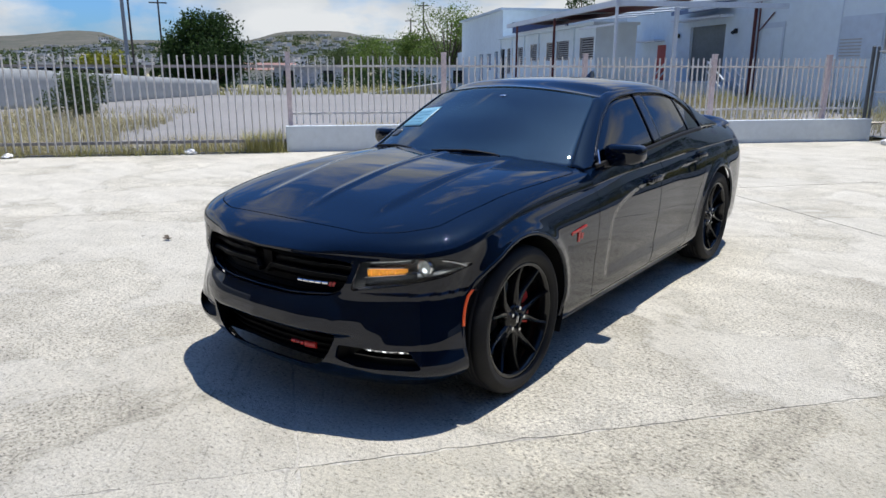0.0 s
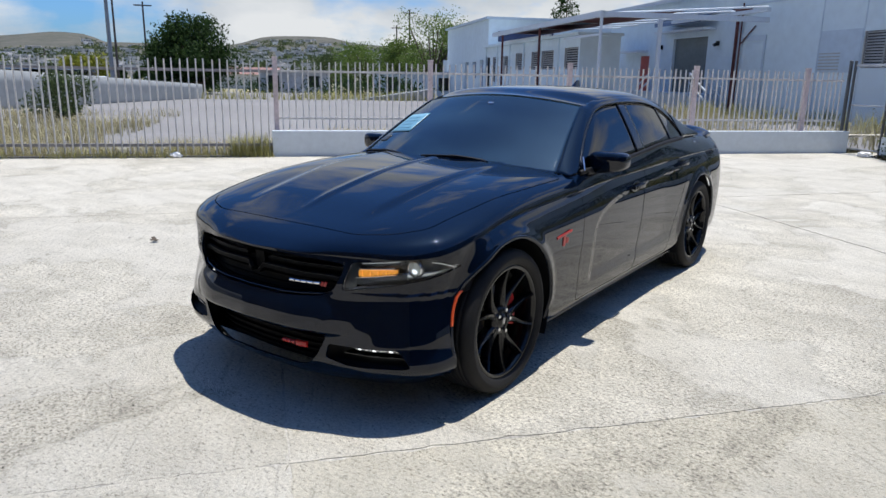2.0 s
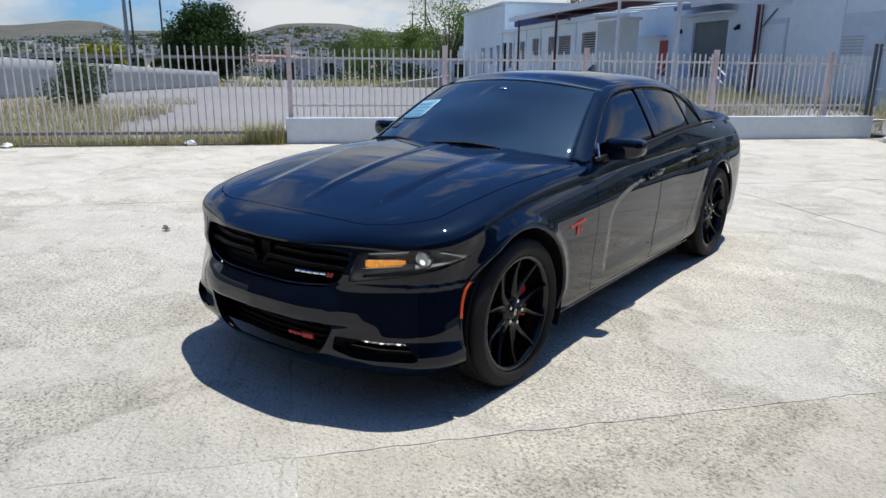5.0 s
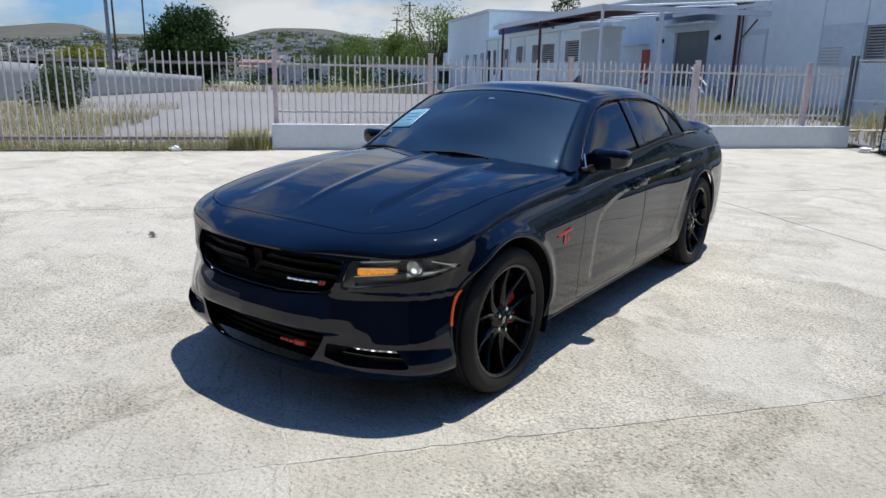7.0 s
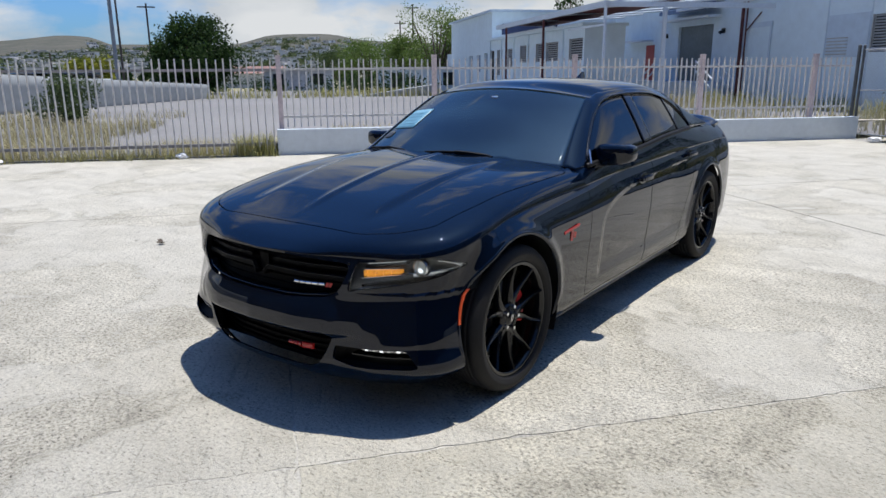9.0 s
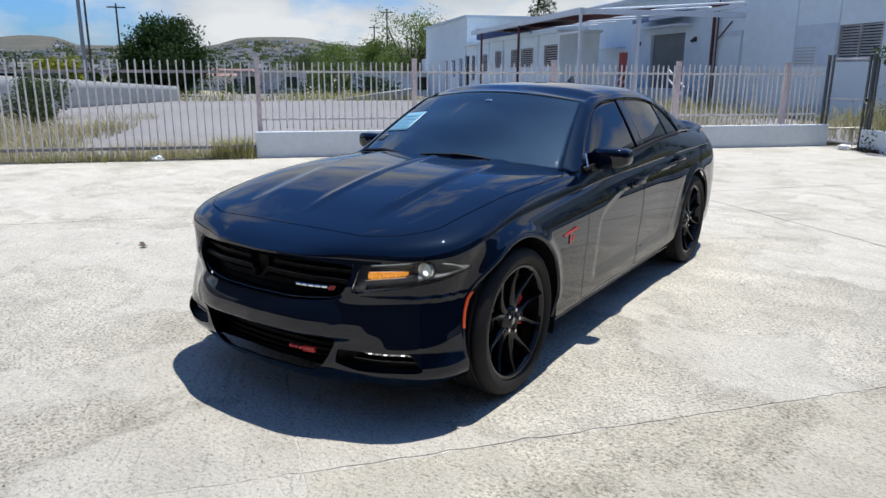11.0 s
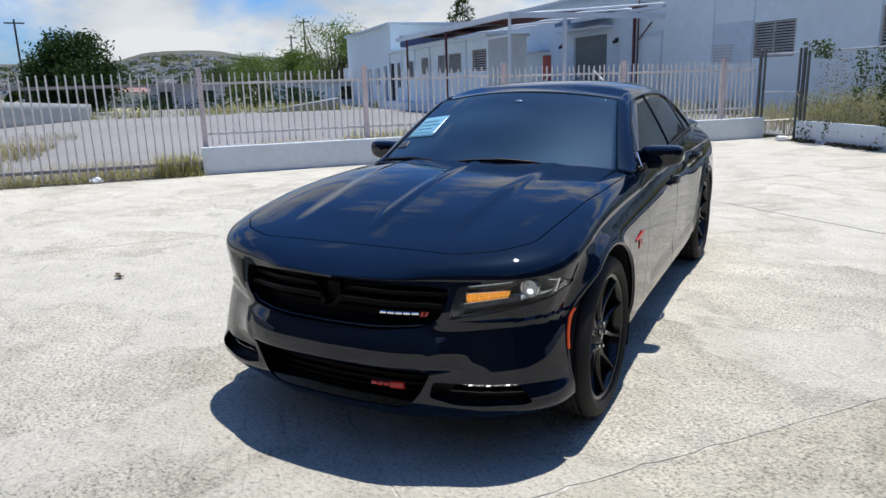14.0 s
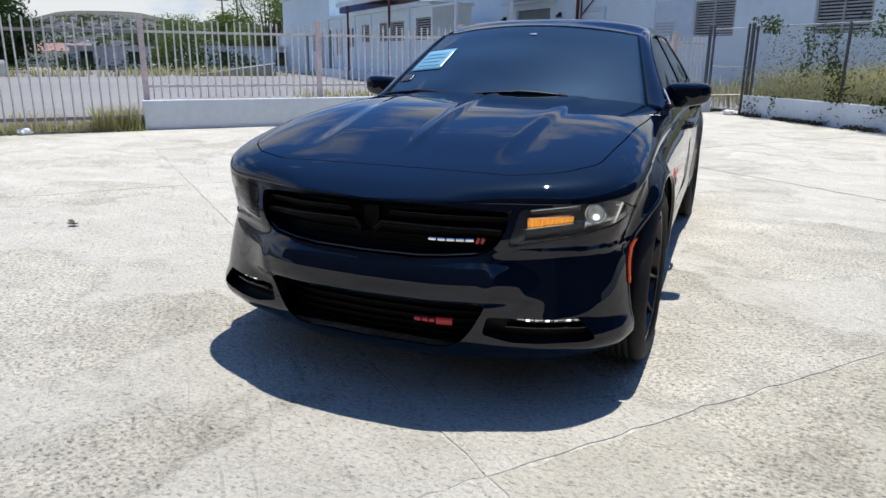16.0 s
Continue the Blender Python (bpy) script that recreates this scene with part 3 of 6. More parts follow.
def wheel_at(x, y, s):
    """One wheel with its tyre, rim, spokes, nuts, disc and caliper; the face looks along +x before mirroring."""
    w = new("wheel")
    w.parent = car
    w.matrix_basis = pose(x, y, WHEEL_R) @ Matrix.Rotation(0 if s > 0 else math.pi, 4, "Z")
    tyre = [(-0.10, 0.272), (-0.118, 0.295), (-0.124, 0.322), (-0.112, 0.348), (-0.095, 0.3585)]
    for k in range(-3, 4):
        c = k * 0.026
        tyre += [(c - 0.0125, 0.361), (c + 0.0085, 0.361), (c + 0.0105, 0.354), (c + 0.0115, 0.354)] if k < 3 else [(c - 0.0125, 0.361), (c + 0.006, 0.3605)]
    tyre += [(0.095, 0.3585), (0.112, 0.348), (0.123, 0.325), (0.1245, 0.318), (0.121, 0.312), (0.119, 0.297), (0.112, 0.2885), (0.104, 0.283), (0.10, 0.276)]
    part("tyre", lathe(tyre, 72), RUBBER, w, "black low-profile tyre")
    rim = [(-0.10, 0.268), (-0.06, 0.250), (0.02, 0.248), (0.085, 0.258), (0.100, 0.262), (0.106, 0.268), (0.107, 0.282), (0.099, 0.286), (0.09, 0.280), (-0.09, 0.280)]
    part("rim", lathe(rim, 72, True), WHEEL_BLACK, w, "gloss black alloy rim")
    # ten blades in five pairs, wider at the hub
    bm = bmesh.new()
    for i in range(5):
        for sgn in (-1, 1):
            pts = []
            for t in steps(0, 1, 8):
                r = 0.045 + 0.222 * t
                a = radians(72 * i + 72) + sgn * (radians(7) + radians(11) * smooth(t, 0.0, 0.75))
                wd = 0.017 * (1 - t) ** 1.5 + 0.0085
                px = 0.072 + 0.030 * t ** 1.5 - 0.010 * math.sin(math.pi * t)
                tang = Vector((0, -math.sin(a), math.cos(a)))
                rad = Vector((0, math.cos(a), math.sin(a)))
                c = Vector((px, 0, 0)) + rad * r
                pts.append((c, tang, wd))
            rings = []
            for c, tang, wd in pts:
                rings.append([bm.verts.new(c + tang * wd * u + Vector((dx, 0, 0))) for u, dx in ((-1, -0.045), (-1, -0.006), (-0.55, 0.004), (0.1, 0.0), (0.55, 0.004), (1, -0.006), (1, -0.045))])
            for p, q in zip(rings, rings[1:]):
                for k in range(7):
                    bm.faces.new((p[k], p[(k + 1) % 7], q[(k + 1) % 7], q[k]))
            bm.faces.new(rings[0]); bm.faces.new(rings[-1][::-1])
    bmesh.ops.recalc_face_normals(bm, faces=bm.faces)
    part("spokes", bm, WHEEL_BLACK, w, smooth_angle=35)
    part("hub", lathe([(0.02, 0.0), (0.02, 0.078), (0.066, 0.074), (0.076, 0.062), (0.072, 0.036), (0.082, 0.033), (0.084, 0.0)], 32), WHEEL_BLACK, w)
    for i in range(5):
        a = radians(72 * i + 72)
        bm = bmesh.new()
        tube(bm, (0.06, 0.056 * math.cos(a), 0.056 * math.sin(a)), (0.088, 0.056 * math.cos(a), 0.056 * math.sin(a)), 0.0105, 0.009, 6)
        part("wheel_nut", bm, CHROME, w, "chrome wheel nut")
    bm = bmesh.new()
    for k in (-1, 1):
        box(bm, (0.083, -0.004 + k * 0.006, -0.016), (0.0855, 0.001 + k * 0.006, 0.016), Matrix.Rotation(radians(-18), 4, "X"))
    part("hub_mark", bm, CHROME, w)
    part("brake_disc", lathe([(-0.02, 0.07), (-0.02, 0.168), (0.006, 0.168), (0.006, 0.07)], 48, True), BRAKE, w)
    bm = bmesh.new()
    sd = 1 if s > 0 else -1
    ang = radians(10) if y < 1 else radians(170)
    for k in range(5):
        a = ang + radians(-26 + 13 * k)
        box(bm, (-0.05, -0.028, -0.024), (0.040, 0.028, 0.024), Matrix.Translation((0, 0.150 * math.cos(a) * sd, 0.150 * math.sin(a))) @ Matrix.Rotation(a if sd > 0 else math.pi - a, 4, "X"), 0.006)
    part("brake_caliper", bm, RED, w, "red brake caliper")
    return w


for y in (FA, WB):
    for s in (1, -1):
        wheel_at(s * (0.806 if y < 1 else 0.768), y, s)
        part("arch_liner", grid(lambda a, x: (s * (x * 0.945 if y > 1 else x if x < 0.84 else 0.915 - 0.085 * smooth(-math.cos(a), 0.1, 0.9)), y + (ARCH_R + 0.012) * math.cos(a), 0.365 + (ARCH_R + 0.012) * math.sin(a)), steps(radians(-25), radians(205), 40), [0.55, 0.66, 0.76, 0.83, 0.915]), MATT_BLACK, car)
        part("arch_back", grid(lambda a, r: (s * 0.56, y + r * math.cos(a), 0.365 + r * math.sin(a)), steps(radians(-25), radians(205), 30), [0.0, 0.2, ARCH_R + 0.012]), MATT_BLACK, car)


# ---- car details ----
AMBER = emit(mat("amber_lamp", (0.8, 0.32, 0.03), 0.3, var=0.45, scale=40, fine=160), (1.0, 0.40, 0.05), 0.50)
LED = emit(mat("led_white", (0.85, 0.87, 0.9), 0.2, var=0.0), (0.9, 0.95, 1.0), 1.1)
LAMP_GLASS = glass("lamp_glass", (0.93, 0.95, 0.97), 0.012, 1.22)
LENS = emit(mat("projector_lens", (0.34, 0.37, 0.35), 0.05, 0.0, 1.0, var=0.5, scale=30), (0.9, 0.95, 0.9), 0.14)
BEZEL = mat("lamp_bezel", (0.055, 0.057, 0.06), 0.3, 0.4, var=0.15)
HOUSING = mat("lamp_housing", (0.022, 0.022, 0.024), 0.3, var=0.2)
SATIN = mat("satin_chrome", (0.70, 0.71, 0.73), 0.25, 1.0, var=0.1)
MARKER = emit(mat("marker_orange", (0.75, 0.10, 0.03), 0.25, var=0.1), (1.0, 0.13, 0.03), 0.12)
BADGE_RED = mat("badge_red", (0.42, 0.022, 0.020), 0.25, var=0.1)
PAPER = mat("sticker_paper", (0.14, 0.34, 0.47), 0.35, var=0.08, scale=4, fine=30)
PAPER_INK = mat("sticker_ink", (0.11, 0.27, 0.38), 0.4, var=0.1)
SEAT = mat("seat_leather", (0.035, 0.035, 0.038), 0.5, var=0.2, scale=4, fine=60)
INTAKE_BLACK = mat("intake_black", (0.003, 0.003, 0.0033), 0.6, var=0.2, spec=0.08)
GRILLE_EDGE = mat("grille_edge", (0.009, 0.009, 0.010), 0.32, 0.0, var=0.1)


def on_fascia(x, z, inset=0.0):
    """The point of the bumper's skin at that x and z, moved back into the car by inset."""
    s, ax = (1 if x >= 0 else -1), abs(x)
    lo, hi = 0.0, 1.0
    for _ in range(30):
        m = (lo + hi) / 2
        if fascia(m, z)[0] < ax:
            lo = m
        else:
            hi = m
    p = Vector(fascia((lo + hi) / 2, z))
    return Vector((s * p.x, p.y + inset, z))


def ribbon(path, h, depth, closed=False):
    """A bar along (x, z) points of the nose: each (x, z, inset), h high and depth deep, with a rounded face."""
    bm = bmesh.new()
    rings = []
    for x, z, ins in path:
        p = on_fascia(x, z, ins)
        rings.append([bm.verts.new(p + Vector((0, dy, dz))) for dy, dz in ((depth, -h / 2), (0.003, -h / 2), (0, -h * 0.25), (0, h * 0.25), (0.003, h / 2), (depth, h / 2))])
    for a, b in zip(rings, rings[1:]):
        for k in range(6):
            bm.faces.new((a[k], a[(k + 1) % 6], b[(k + 1) % 6], b[k]))
    bm.faces.new(rings[0]); bm.faces.new(rings[-1][::-1])
    bmesh.ops.recalc_face_normals(bm, faces=bm.faces)
    return bm


# upper grille: dark backing, fine slats, two crossbars a side, forked middle
grille = new("grille")
grille.parent = car
part("backing", grid(lambda x, z: on_fascia(x, z, 0.075), steps(-0.53, 0.53, 40), steps(0.545, 0.765, 8), (0, 1, 0.6)), INTAKE_BLACK, grille)
for i in range(5):
    z = 0.592 + 0.032 * i
    part("slat", ribbon([(x, z, 0.066) for x in steps(-0.515, 0.515, 30)], 0.007, 0.02), INTAKE_BLACK, grille)
for s in (1, -1):
    part("crossbar", ribbon([(s * x, 0.700 - 0.006 * (x / 0.5) ** 2, 0.034) for x in steps(0.075, 0.492, 24)], 0.016, 0.040), INTAKE_BLACK, grille)
    part("crossbar", ribbon([(s * x, 0.662 - 0.010 * (x / 0.5) ** 2 - 0.030 * smooth(0.060 - x, 0.0, 0.036) ** 1.2, 0.024) for x in [0.024, 0.027, 0.031, 0.036, 0.042, 0.049, 0.060, 0.075] + steps(0.10, 0.475, 20)], 0.020, 0.042), INTAKE_BLACK, grille)
    part("crossbar_edge", ribbon([(s * x, 0.7085 - 0.006 * (x / 0.5) ** 2, 0.033) for x in steps(0.085, 0.480, 24)], 0.0022, 0.02), GRILLE_EDGE, grille, "thin satin edge of a crossbar")
    part("crossbar_edge", ribbon([(s * x, 0.6725 - 0.010 * (x / 0.5) ** 2 - 0.030 * smooth(0.058 - x, 0.0, 0.036) ** 1.2, 0.022) for x in [0.024, 0.027, 0.031, 0.036, 0.042, 0.049, 0.058, 0.075] + steps(0.10, 0.470, 20)], 0.0032, 0.02), GRILLE_EDGE, grille, "thin satin edge of a crossbar")
part("centre_post", ribbon([(x, 0.690, 0.050) for x in steps(-0.030, 0.030, 8)], 0.10, 0.03), INTAKE_BLACK, grille)
part("surround", ribbon([(x, z + 0.004, 0.014) for x, z in [(-0.455, 0.601), (-0.41, 0.582), (-0.3, 0.574), (-0.2, 0.568), (0, 0.567), (0.2, 0.568), (0.3, 0.574), (0.41, 0.582), (0.455, 0.601)]], 0.008, 0.05), GLOSS_BLACK, grille)
# maker's name as plain bars, with two slanted red strokes
for i in range(5):
    bm = ribbon([(x, 0.6285, 0.014) for x in (0.238 + 0.031 * i, 0.251 + 0.031 * i, 0.264 + 0.031 * i)], 0.0125, 0.006)
    part("name_bar", bm, CHROME, grille, "small chrome name bar")
for i in range(2):
    p = on_fascia(0.402 + 0.015 * i, 0.6290, 0.012)
    bm = bmesh.new()
    box(bm, (-0.0055, -0.003, -0.010), (0.0055, 0.004, 0.010), Matrix.Translation(p) @ Matrix.Rotation(radians(38), 4, "Z") @ Matrix.Rotation(radians(28), 4, "Y"))
    part("red_stroke", bm, BADGE_RED, grille, "slanted red stroke")

# lower intake
intake = new("lower_grille")
intake.parent = car
part("backing", grid(lambda x, z: on_fascia(x, z, 0.10), steps(-0.54, 0.54, 30), steps(0.22, 0.42, 6), (0, 1, 0.4)), INTAKE_BLACK, intake)
for i in range(5):
    part("slat", ribbon([(x, 0.262 + 0.030 * i, 0.082) for x in steps(-0.50, 0.50, 24)], 0.008, 0.03), INTAKE_BLACK, intake)
for x0, x1, h in ((0.190, 0.214, 0.016), (0.219, 0.240, 0.016), (0.245, 0.264, 0.016), (0.270, 0.326, 0.026)):
    part("red_badge", ribbon([(x, 0.336, 0.012) for x in steps(x0, x1, 3)], h, 0.012), BADGE_RED, intake, "dull red badge shape")

# head lamps and fog lamps
for s in (1, -1):
    lamp = new("headlight")
    lamp.parent = car
    tagged(lamp, "projector head lamp with an amber indicator strip")
    poly = LAMP if s > 0 else mirrored(LAMP)
    part("lens_cover", carve(shell(FASCIA.copy(), 0.006), [front_prism(scaled(poly, -0.002))], keep=True), LAMP_GLASS, lamp, smooth_angle=32)
    part("housing", grid(lambda x, z: on_fascia(s * min(max(x, 0.505), 0.872), z, 0.095 if 0.505 < x < 0.872 else 0.012), [0.504] + steps(0.506, 0.871, 24) + [0.873], steps(0.585, 0.775, 12), (s * 0.6, 0.5, 0.6)), HOUSING, lamp)
    # inner frame: bright guides along the upper and lower edge, dark steps between
    part("light_guide", ribbon([(s * x, 0.620 + 0.105 * (x - 0.52) + 0.6 * max(0, x - 0.76) ** 2, 0.022) for x in steps(0.520, 0.845, 20)], 0.009, 0.05), SATIN, lamp, "bright lower light guide")
    part("light_guide", ribbon([(s * x, 0.729 + 0.115 * (x - 0.55), 0.030) for x in steps(0.545, 0.70, 14)], 0.006, 0.03), SATIN, lamp)
    part("bezel", ribbon([(s * x, 0.650 + 0.12 * (x - 0.53), 0.045) for x in steps(0.525, 0.72, 12)], 0.030, 0.04), BEZEL, lamp)
    part("bezel", ribbon([(s * x, 0.716 + 0.12 * (x - 0.55), 0.050) for x in steps(0.54, 0.70, 12)], 0.016, 0.03), BEZEL, lamp)
    part("inner_panel", grid(lambda x, z: on_fascia(s * (x + 0.12 * (z - 0.67)), z, 0.020 + 0.4 * max(0.0, x - 0.535)), steps(0.512, 0.552, 4), steps(0.622, 0.734, 6), (s * 0.6, 0.5, 0.6)), BEZEL, lamp, "grey inner panel of the lamp")
    for q in range(9):
        x0 = 0.552 + 0.0150 * q
        part("indicator", ribbon([(s * x, 0.6885 + 0.07 * (x - 0.55), 0.026 + 0.004 * (q % 2)) for x in (x0, x0 + 0.007, x0 + 0.0138)], 0.027 - 0.0016 * q, 0.03), AMBER, lamp, "lit amber indicator lamp")
    part("indicator_edge", ribbon([(s * x, 0.7065 + 0.06 * (x - 0.55), 0.024) for x in steps(0.545, 0.680, 8)], 0.004, 0.03), SATIN, lamp)
    part("indicator_edge", ribbon([(s * x, 0.6705 + 0.11 * (x - 0.55), 0.024) for x in steps(0.545, 0.690, 8)], 0.004, 0.03), SATIN, lamp)
    part("reflector", ribbon([(s * x, 0.676 + 0.10 * (x - 0.70), 0.050) for x in steps(0.70, 0.835, 10)], 0.024, 0.03), SATIN, lamp)
    part("divider", ribbon([(s * x, 0.655, 0.020) for x in (0.4955, 0.5035)], 0.16, 0.085), MATT_BLACK, lamp)
    c = on_fascia(s * 0.752, 0.714, 0.050)
    bm = bmesh.new()
    bmesh.ops.create_uvsphere(bm, u_segments=28, v_segments=16, radius=0.028, matrix=Matrix.Translation(c) @ Matrix.Diagonal((1, 0.8, 1.0, 1)))
    part("projector", bm, LENS, lamp, "clear round projector lens", smooth_angle=60)
    bm = bmesh.new()
    bmesh.ops.create_uvsphere(bm, u_segments=16, v_segments=10, radius=0.014, matrix=Matrix.Translation(c + Vector((s * 0.004, -0.012, -0.008))))
    part("bulb", bm, LED, lamp, "lit core of the projector", smooth_angle=60)
    bm = lathe([(-0.01, 0.029), (0.014, 0.031), (0.016, 0.036), (-0.012, 0.040)], 32, True)
    bm.transform(Matrix.Translation(c) @ Matrix.Rotation(radians(-90), 4, "Z"))
    part("projector_ring", bm, SATIN, lamp)
    part("outer_guide", ribbon([(s * (0.805 + 0.048 * math.sin(t)), 0.708 + 0.036 * math.cos(t), 0.022) for t in steps(0.15, 2.6, 12)], 0.007, 0.02), SATIN, lamp)
    fog = new("fog_lamp")
    fog.parent = car
    tagged(fog, "bright strip of three running lamps in a dark pocket")
    part("pocket", grid(lambda x, z: on_fascia(s * min(max(x, 0.425), 0.806), min(max(z, 0.268), 0.372), 0.075 if 0.425 < x < 0.806 and 0.268 < z < 0.372 else 0.012), [0.424] + steps(0.426, 0.805, 18) + [0.807], [0.267] + steps(0.269, 0.371, 8) + [0.373], (s * 0.6, 0.5, 0.3)), MATT_BLACK, fog)
    part("strip", ribbon([(s * x, 0.353, 0.026 + 0.03 * max(0.0, 0.56 - x) / 0.05) for x in steps(0.515, 0.742, 18)], 0.020, 0.05), BEZEL, fog, "dark bezel of the lamp strip")
    for q in range(14):
        x0 = 0.520 + 0.0155 * q
        part("reflector", ribbon([(s * x, 0.3535 + 0.002 * (-1) ** q, 0.022 + 0.03 * max(0.0, 0.56 - x) / 0.05 + 0.004 * (q % 2)) for x in (x0, x0 + 0.006, x0 + 0.0125)], 0.015, 0.01), SATIN, fog)
    for x in (0.575, 0.640, 0.705):
        part("led", ribbon([(s * q, 0.354, 0.021) for q in steps(x - 0.006, x + 0.006, 3)], 0.013, 0.01), LED, fog, "lit white lamp")
    part("fin", ribbon([(s * x, 0.322, 0.034) for x in steps(0.50, 0.765, 12)], 0.008, 0.06), GLOSS_BLACK, fog)

    # amber side marker beside the arch
    def rim_point(z, d):
        y = FA - math.sqrt(ARCH_R ** 2 - (z - 0.365) ** 2) - d
        lo, hi = 0.3, 1.0
        for _ in range(30):
            m = (lo + hi) / 2
            if fascia(m, z)[1] < y:
                lo = m
            else:
                hi = m
        p = fascia(lo, z)
        return (s * (p[0] + 0.007), p[1] - 0.003, z)
    part("side_marker", shell(grid(lambda z, d: rim_point(z, d), steps(0.448, 0.596, 10), [0.001, 0.004, 0.008, 0.012], (s * 0.5, 0.3, 0.5)), 0.006), MARKER, car, "orange side marker lamp")
    # arch lips
    def skin_x(y, z):
        if y > -0.19:
            return side_x(y, z)
        lo, hi = 0.3, 1.0
        for _ in range(26):
            m = (lo + hi) / 2
            lo, hi = (m, hi) if fascia(m, z)[1] < y else (lo, m)
        return fascia(lo, z)[0]
    for yc in (FA, WB):
        def lip(a, t):
            r = ARCH_R - 0.006 + 0.024 * t
            y, z = yc + r * math.cos(a), 0.365 + r * math.sin(a)
            x = skin_x(y, max(z, 0.2))
            return (s * (x + 0.004 * math.sin(math.pi * t) - 0.012 * (1 - t) ** 3), y, z)
        part("arch_lip", shell(grid(lip, steps(radians(-14), radians(188), 64), steps(0, 1, 6), (0, yc, 0.365)), 0.012), PAINT, car)

    # mirror: rounded shell on a short arm
    mir = new("door_mirror")
    mir.parent = car

    def cap(u, v):
        e = 0.52
        cu, su, cv, sv = math.cos(u), math.sin(u), math.cos(v), math.sin(v)
        f = lambda q: math.copysign(abs(q) ** e, q)
        x = 0.118 * f(cv) * f(cu)
        z = (0.062 - 0.008 * x / 0.118) * f(cv) * f(su)
        y = 0.070 * f(sv) + 0.025 * (x / 0.118) ** 2
        return (s * (0.902 + x), 1.105 + y, 1.047 + z + 0.010 * x / 0.118)
    part("mirror_cap", grid(cap, steps(0, 2 * math.pi, 44), steps(-math.pi / 2, math.pi / 2, 24), (s * 0.9, 1.1, 1.045)), PAINT, mir)
    bm = bmesh.new()
    box(bm, (s * 0.79, 1.055, 0.982), (s * 0.885, 1.125, 1.006), bevel=0.01)
    box(bm, (s * 0.79, 0.98, 0.978), (s * 0.845, 1.10, 1.0), bevel=0.009)
    part("mirror_arm", bm, MATT_BLACK, mir)
    bm = bmesh.new()
    box(bm, (s * 0.805, 1.172, 1.005), (s * 0.995, 1.180, 1.088), bevel=0.004)
    part("mirror_glass", bm, CHROME, mir)
    # bright edge strip at the foot of the side window
    bm = bmesh.new()
    tube(bm, flank(0.945, 0.05, 0.012) * Vector((s, 1, 1)), flank(1.0, 0.55, 0.012) * Vector((s, 1, 1)), 0.005, n=8)
    part("window_edge", bm, SATIN, car)
    # door handles
    for y, z in ((1.64, 0.842), (2.60, 0.905)):
        h = new("door_handle")
        h.parent = car
        x = side_x(y, z)
        bm = bmesh.new()
        for t in range(9):
            q = t / 8
            box(bm, (-0.008, -0.013, -0.014), (0.012, 0.013, 0.014), Matrix.Translation((s * (x + 0.006 + 0.026 * math.sin(math.pi * q) ** 0.5), y - 0.10 + 0.20 * q, z + 0.004 * math.sin(math.pi * q))), 0.004)
        part("grip", bm, PAINT, h, smooth_angle=50)
        bm = bmesh.new()
        bmesh.ops.create_uvsphere(bm, u_segments=24, v_segments=12, radius=1, matrix=Matrix.Translation((s * (x - 0.001), y, z)) @ Matrix.Diagonal((0.006, 0.075, 0.036, 1)))
        part("handle_cup", bm, GLOSS_BLACK, h, smooth_angle=60)
    # red fender badge as plain shapes
    bx = side_x(0.59, 0.69) + 0.004
    bd = new("fender_badge")
    bd.parent = car
    tagged(bd, "small red fender badge shape")
    for lo, hi, tilt in (((-0.003, -0.095, 0.014), (0.003, 0.075, 0.028), 6), ((-0.003, -0.022, -0.046), (0.003, 0.004, 0.010), -12), ((-0.003, 0.010, -0.028), (0.003, 0.036, 0.004), -12)):
        bm = bmesh.new()
        box(bm, lo, hi, Matrix.Translation((s * bx, 0.565, 0.69)) @ Matrix.Rotation(radians(tilt * s), 4, "X"), 0.002)
        part("stroke", bm, BADGE_RED, bd)
    # dark sill edge under the doors
    part("sill_strip", shell(grid(lambda y, t: (s * (side_x(y, 0.225) - 0.012 + 0.010 * t), y, 0.200 + 0.024 * t), steps(0.45, 2.62, 50), [0, 1], IN), 0.008), GLOSS_BLACK, car)

# cowl, wipers, stickers, aerial
part("cowl", grid(lambda t, v: screen(t, 0.02 * v) + Vector((0, -0.085 * (1 - v) - 0.02, -0.014 + 0.004 * v)), steps(-0.98, 0.98, 40), steps(0, 1, 4), IN), MATT_BLACK, car)
for a0, a1, v0, v1 in ((-0.16, 0.42, 0.038, 0.052), (-0.96, -0.40, 0.062, 0.038)):
    w = new("wiper")
    w.parent = car
    bm = bmesh.new()
    pts = [screen(a0 + (a1 - a0) * q, v0 + (v1 - v0) * q + 0.02 * math.sin(math.pi * q)) + Vector((0, -0.004, 0.006)) for q in steps(0, 1, 12)]
    for p, q in zip(pts, pts[1:]):
        tube(bm, p, q, 0.006, n=6)
    part("blade", bm, MATT_BLACK, w)
    bm = bmesh.new()
    end_ = pts[-1] + Vector((0.05, -0.03, -0.004))
    for p, q in zip(pts[6:], pts[7:] + [end_]):
        tube(bm, p + Vector((0, -0.006, 0.003)), q + Vector((0, -0.006, 0.003)), 0.008, n=6)
    part("arm", bm, MATT_BLACK, w)
up = Vector((0, -0.0022, 0.0035))
part("sticker", shell(grid(lambda t, v: screen(t, v) + up, steps(-0.915, -0.615, 8), steps(0.36, 0.66, 6), IN), 0.0008), PAPER, car, "pale blue paper sticker on the windscreen")
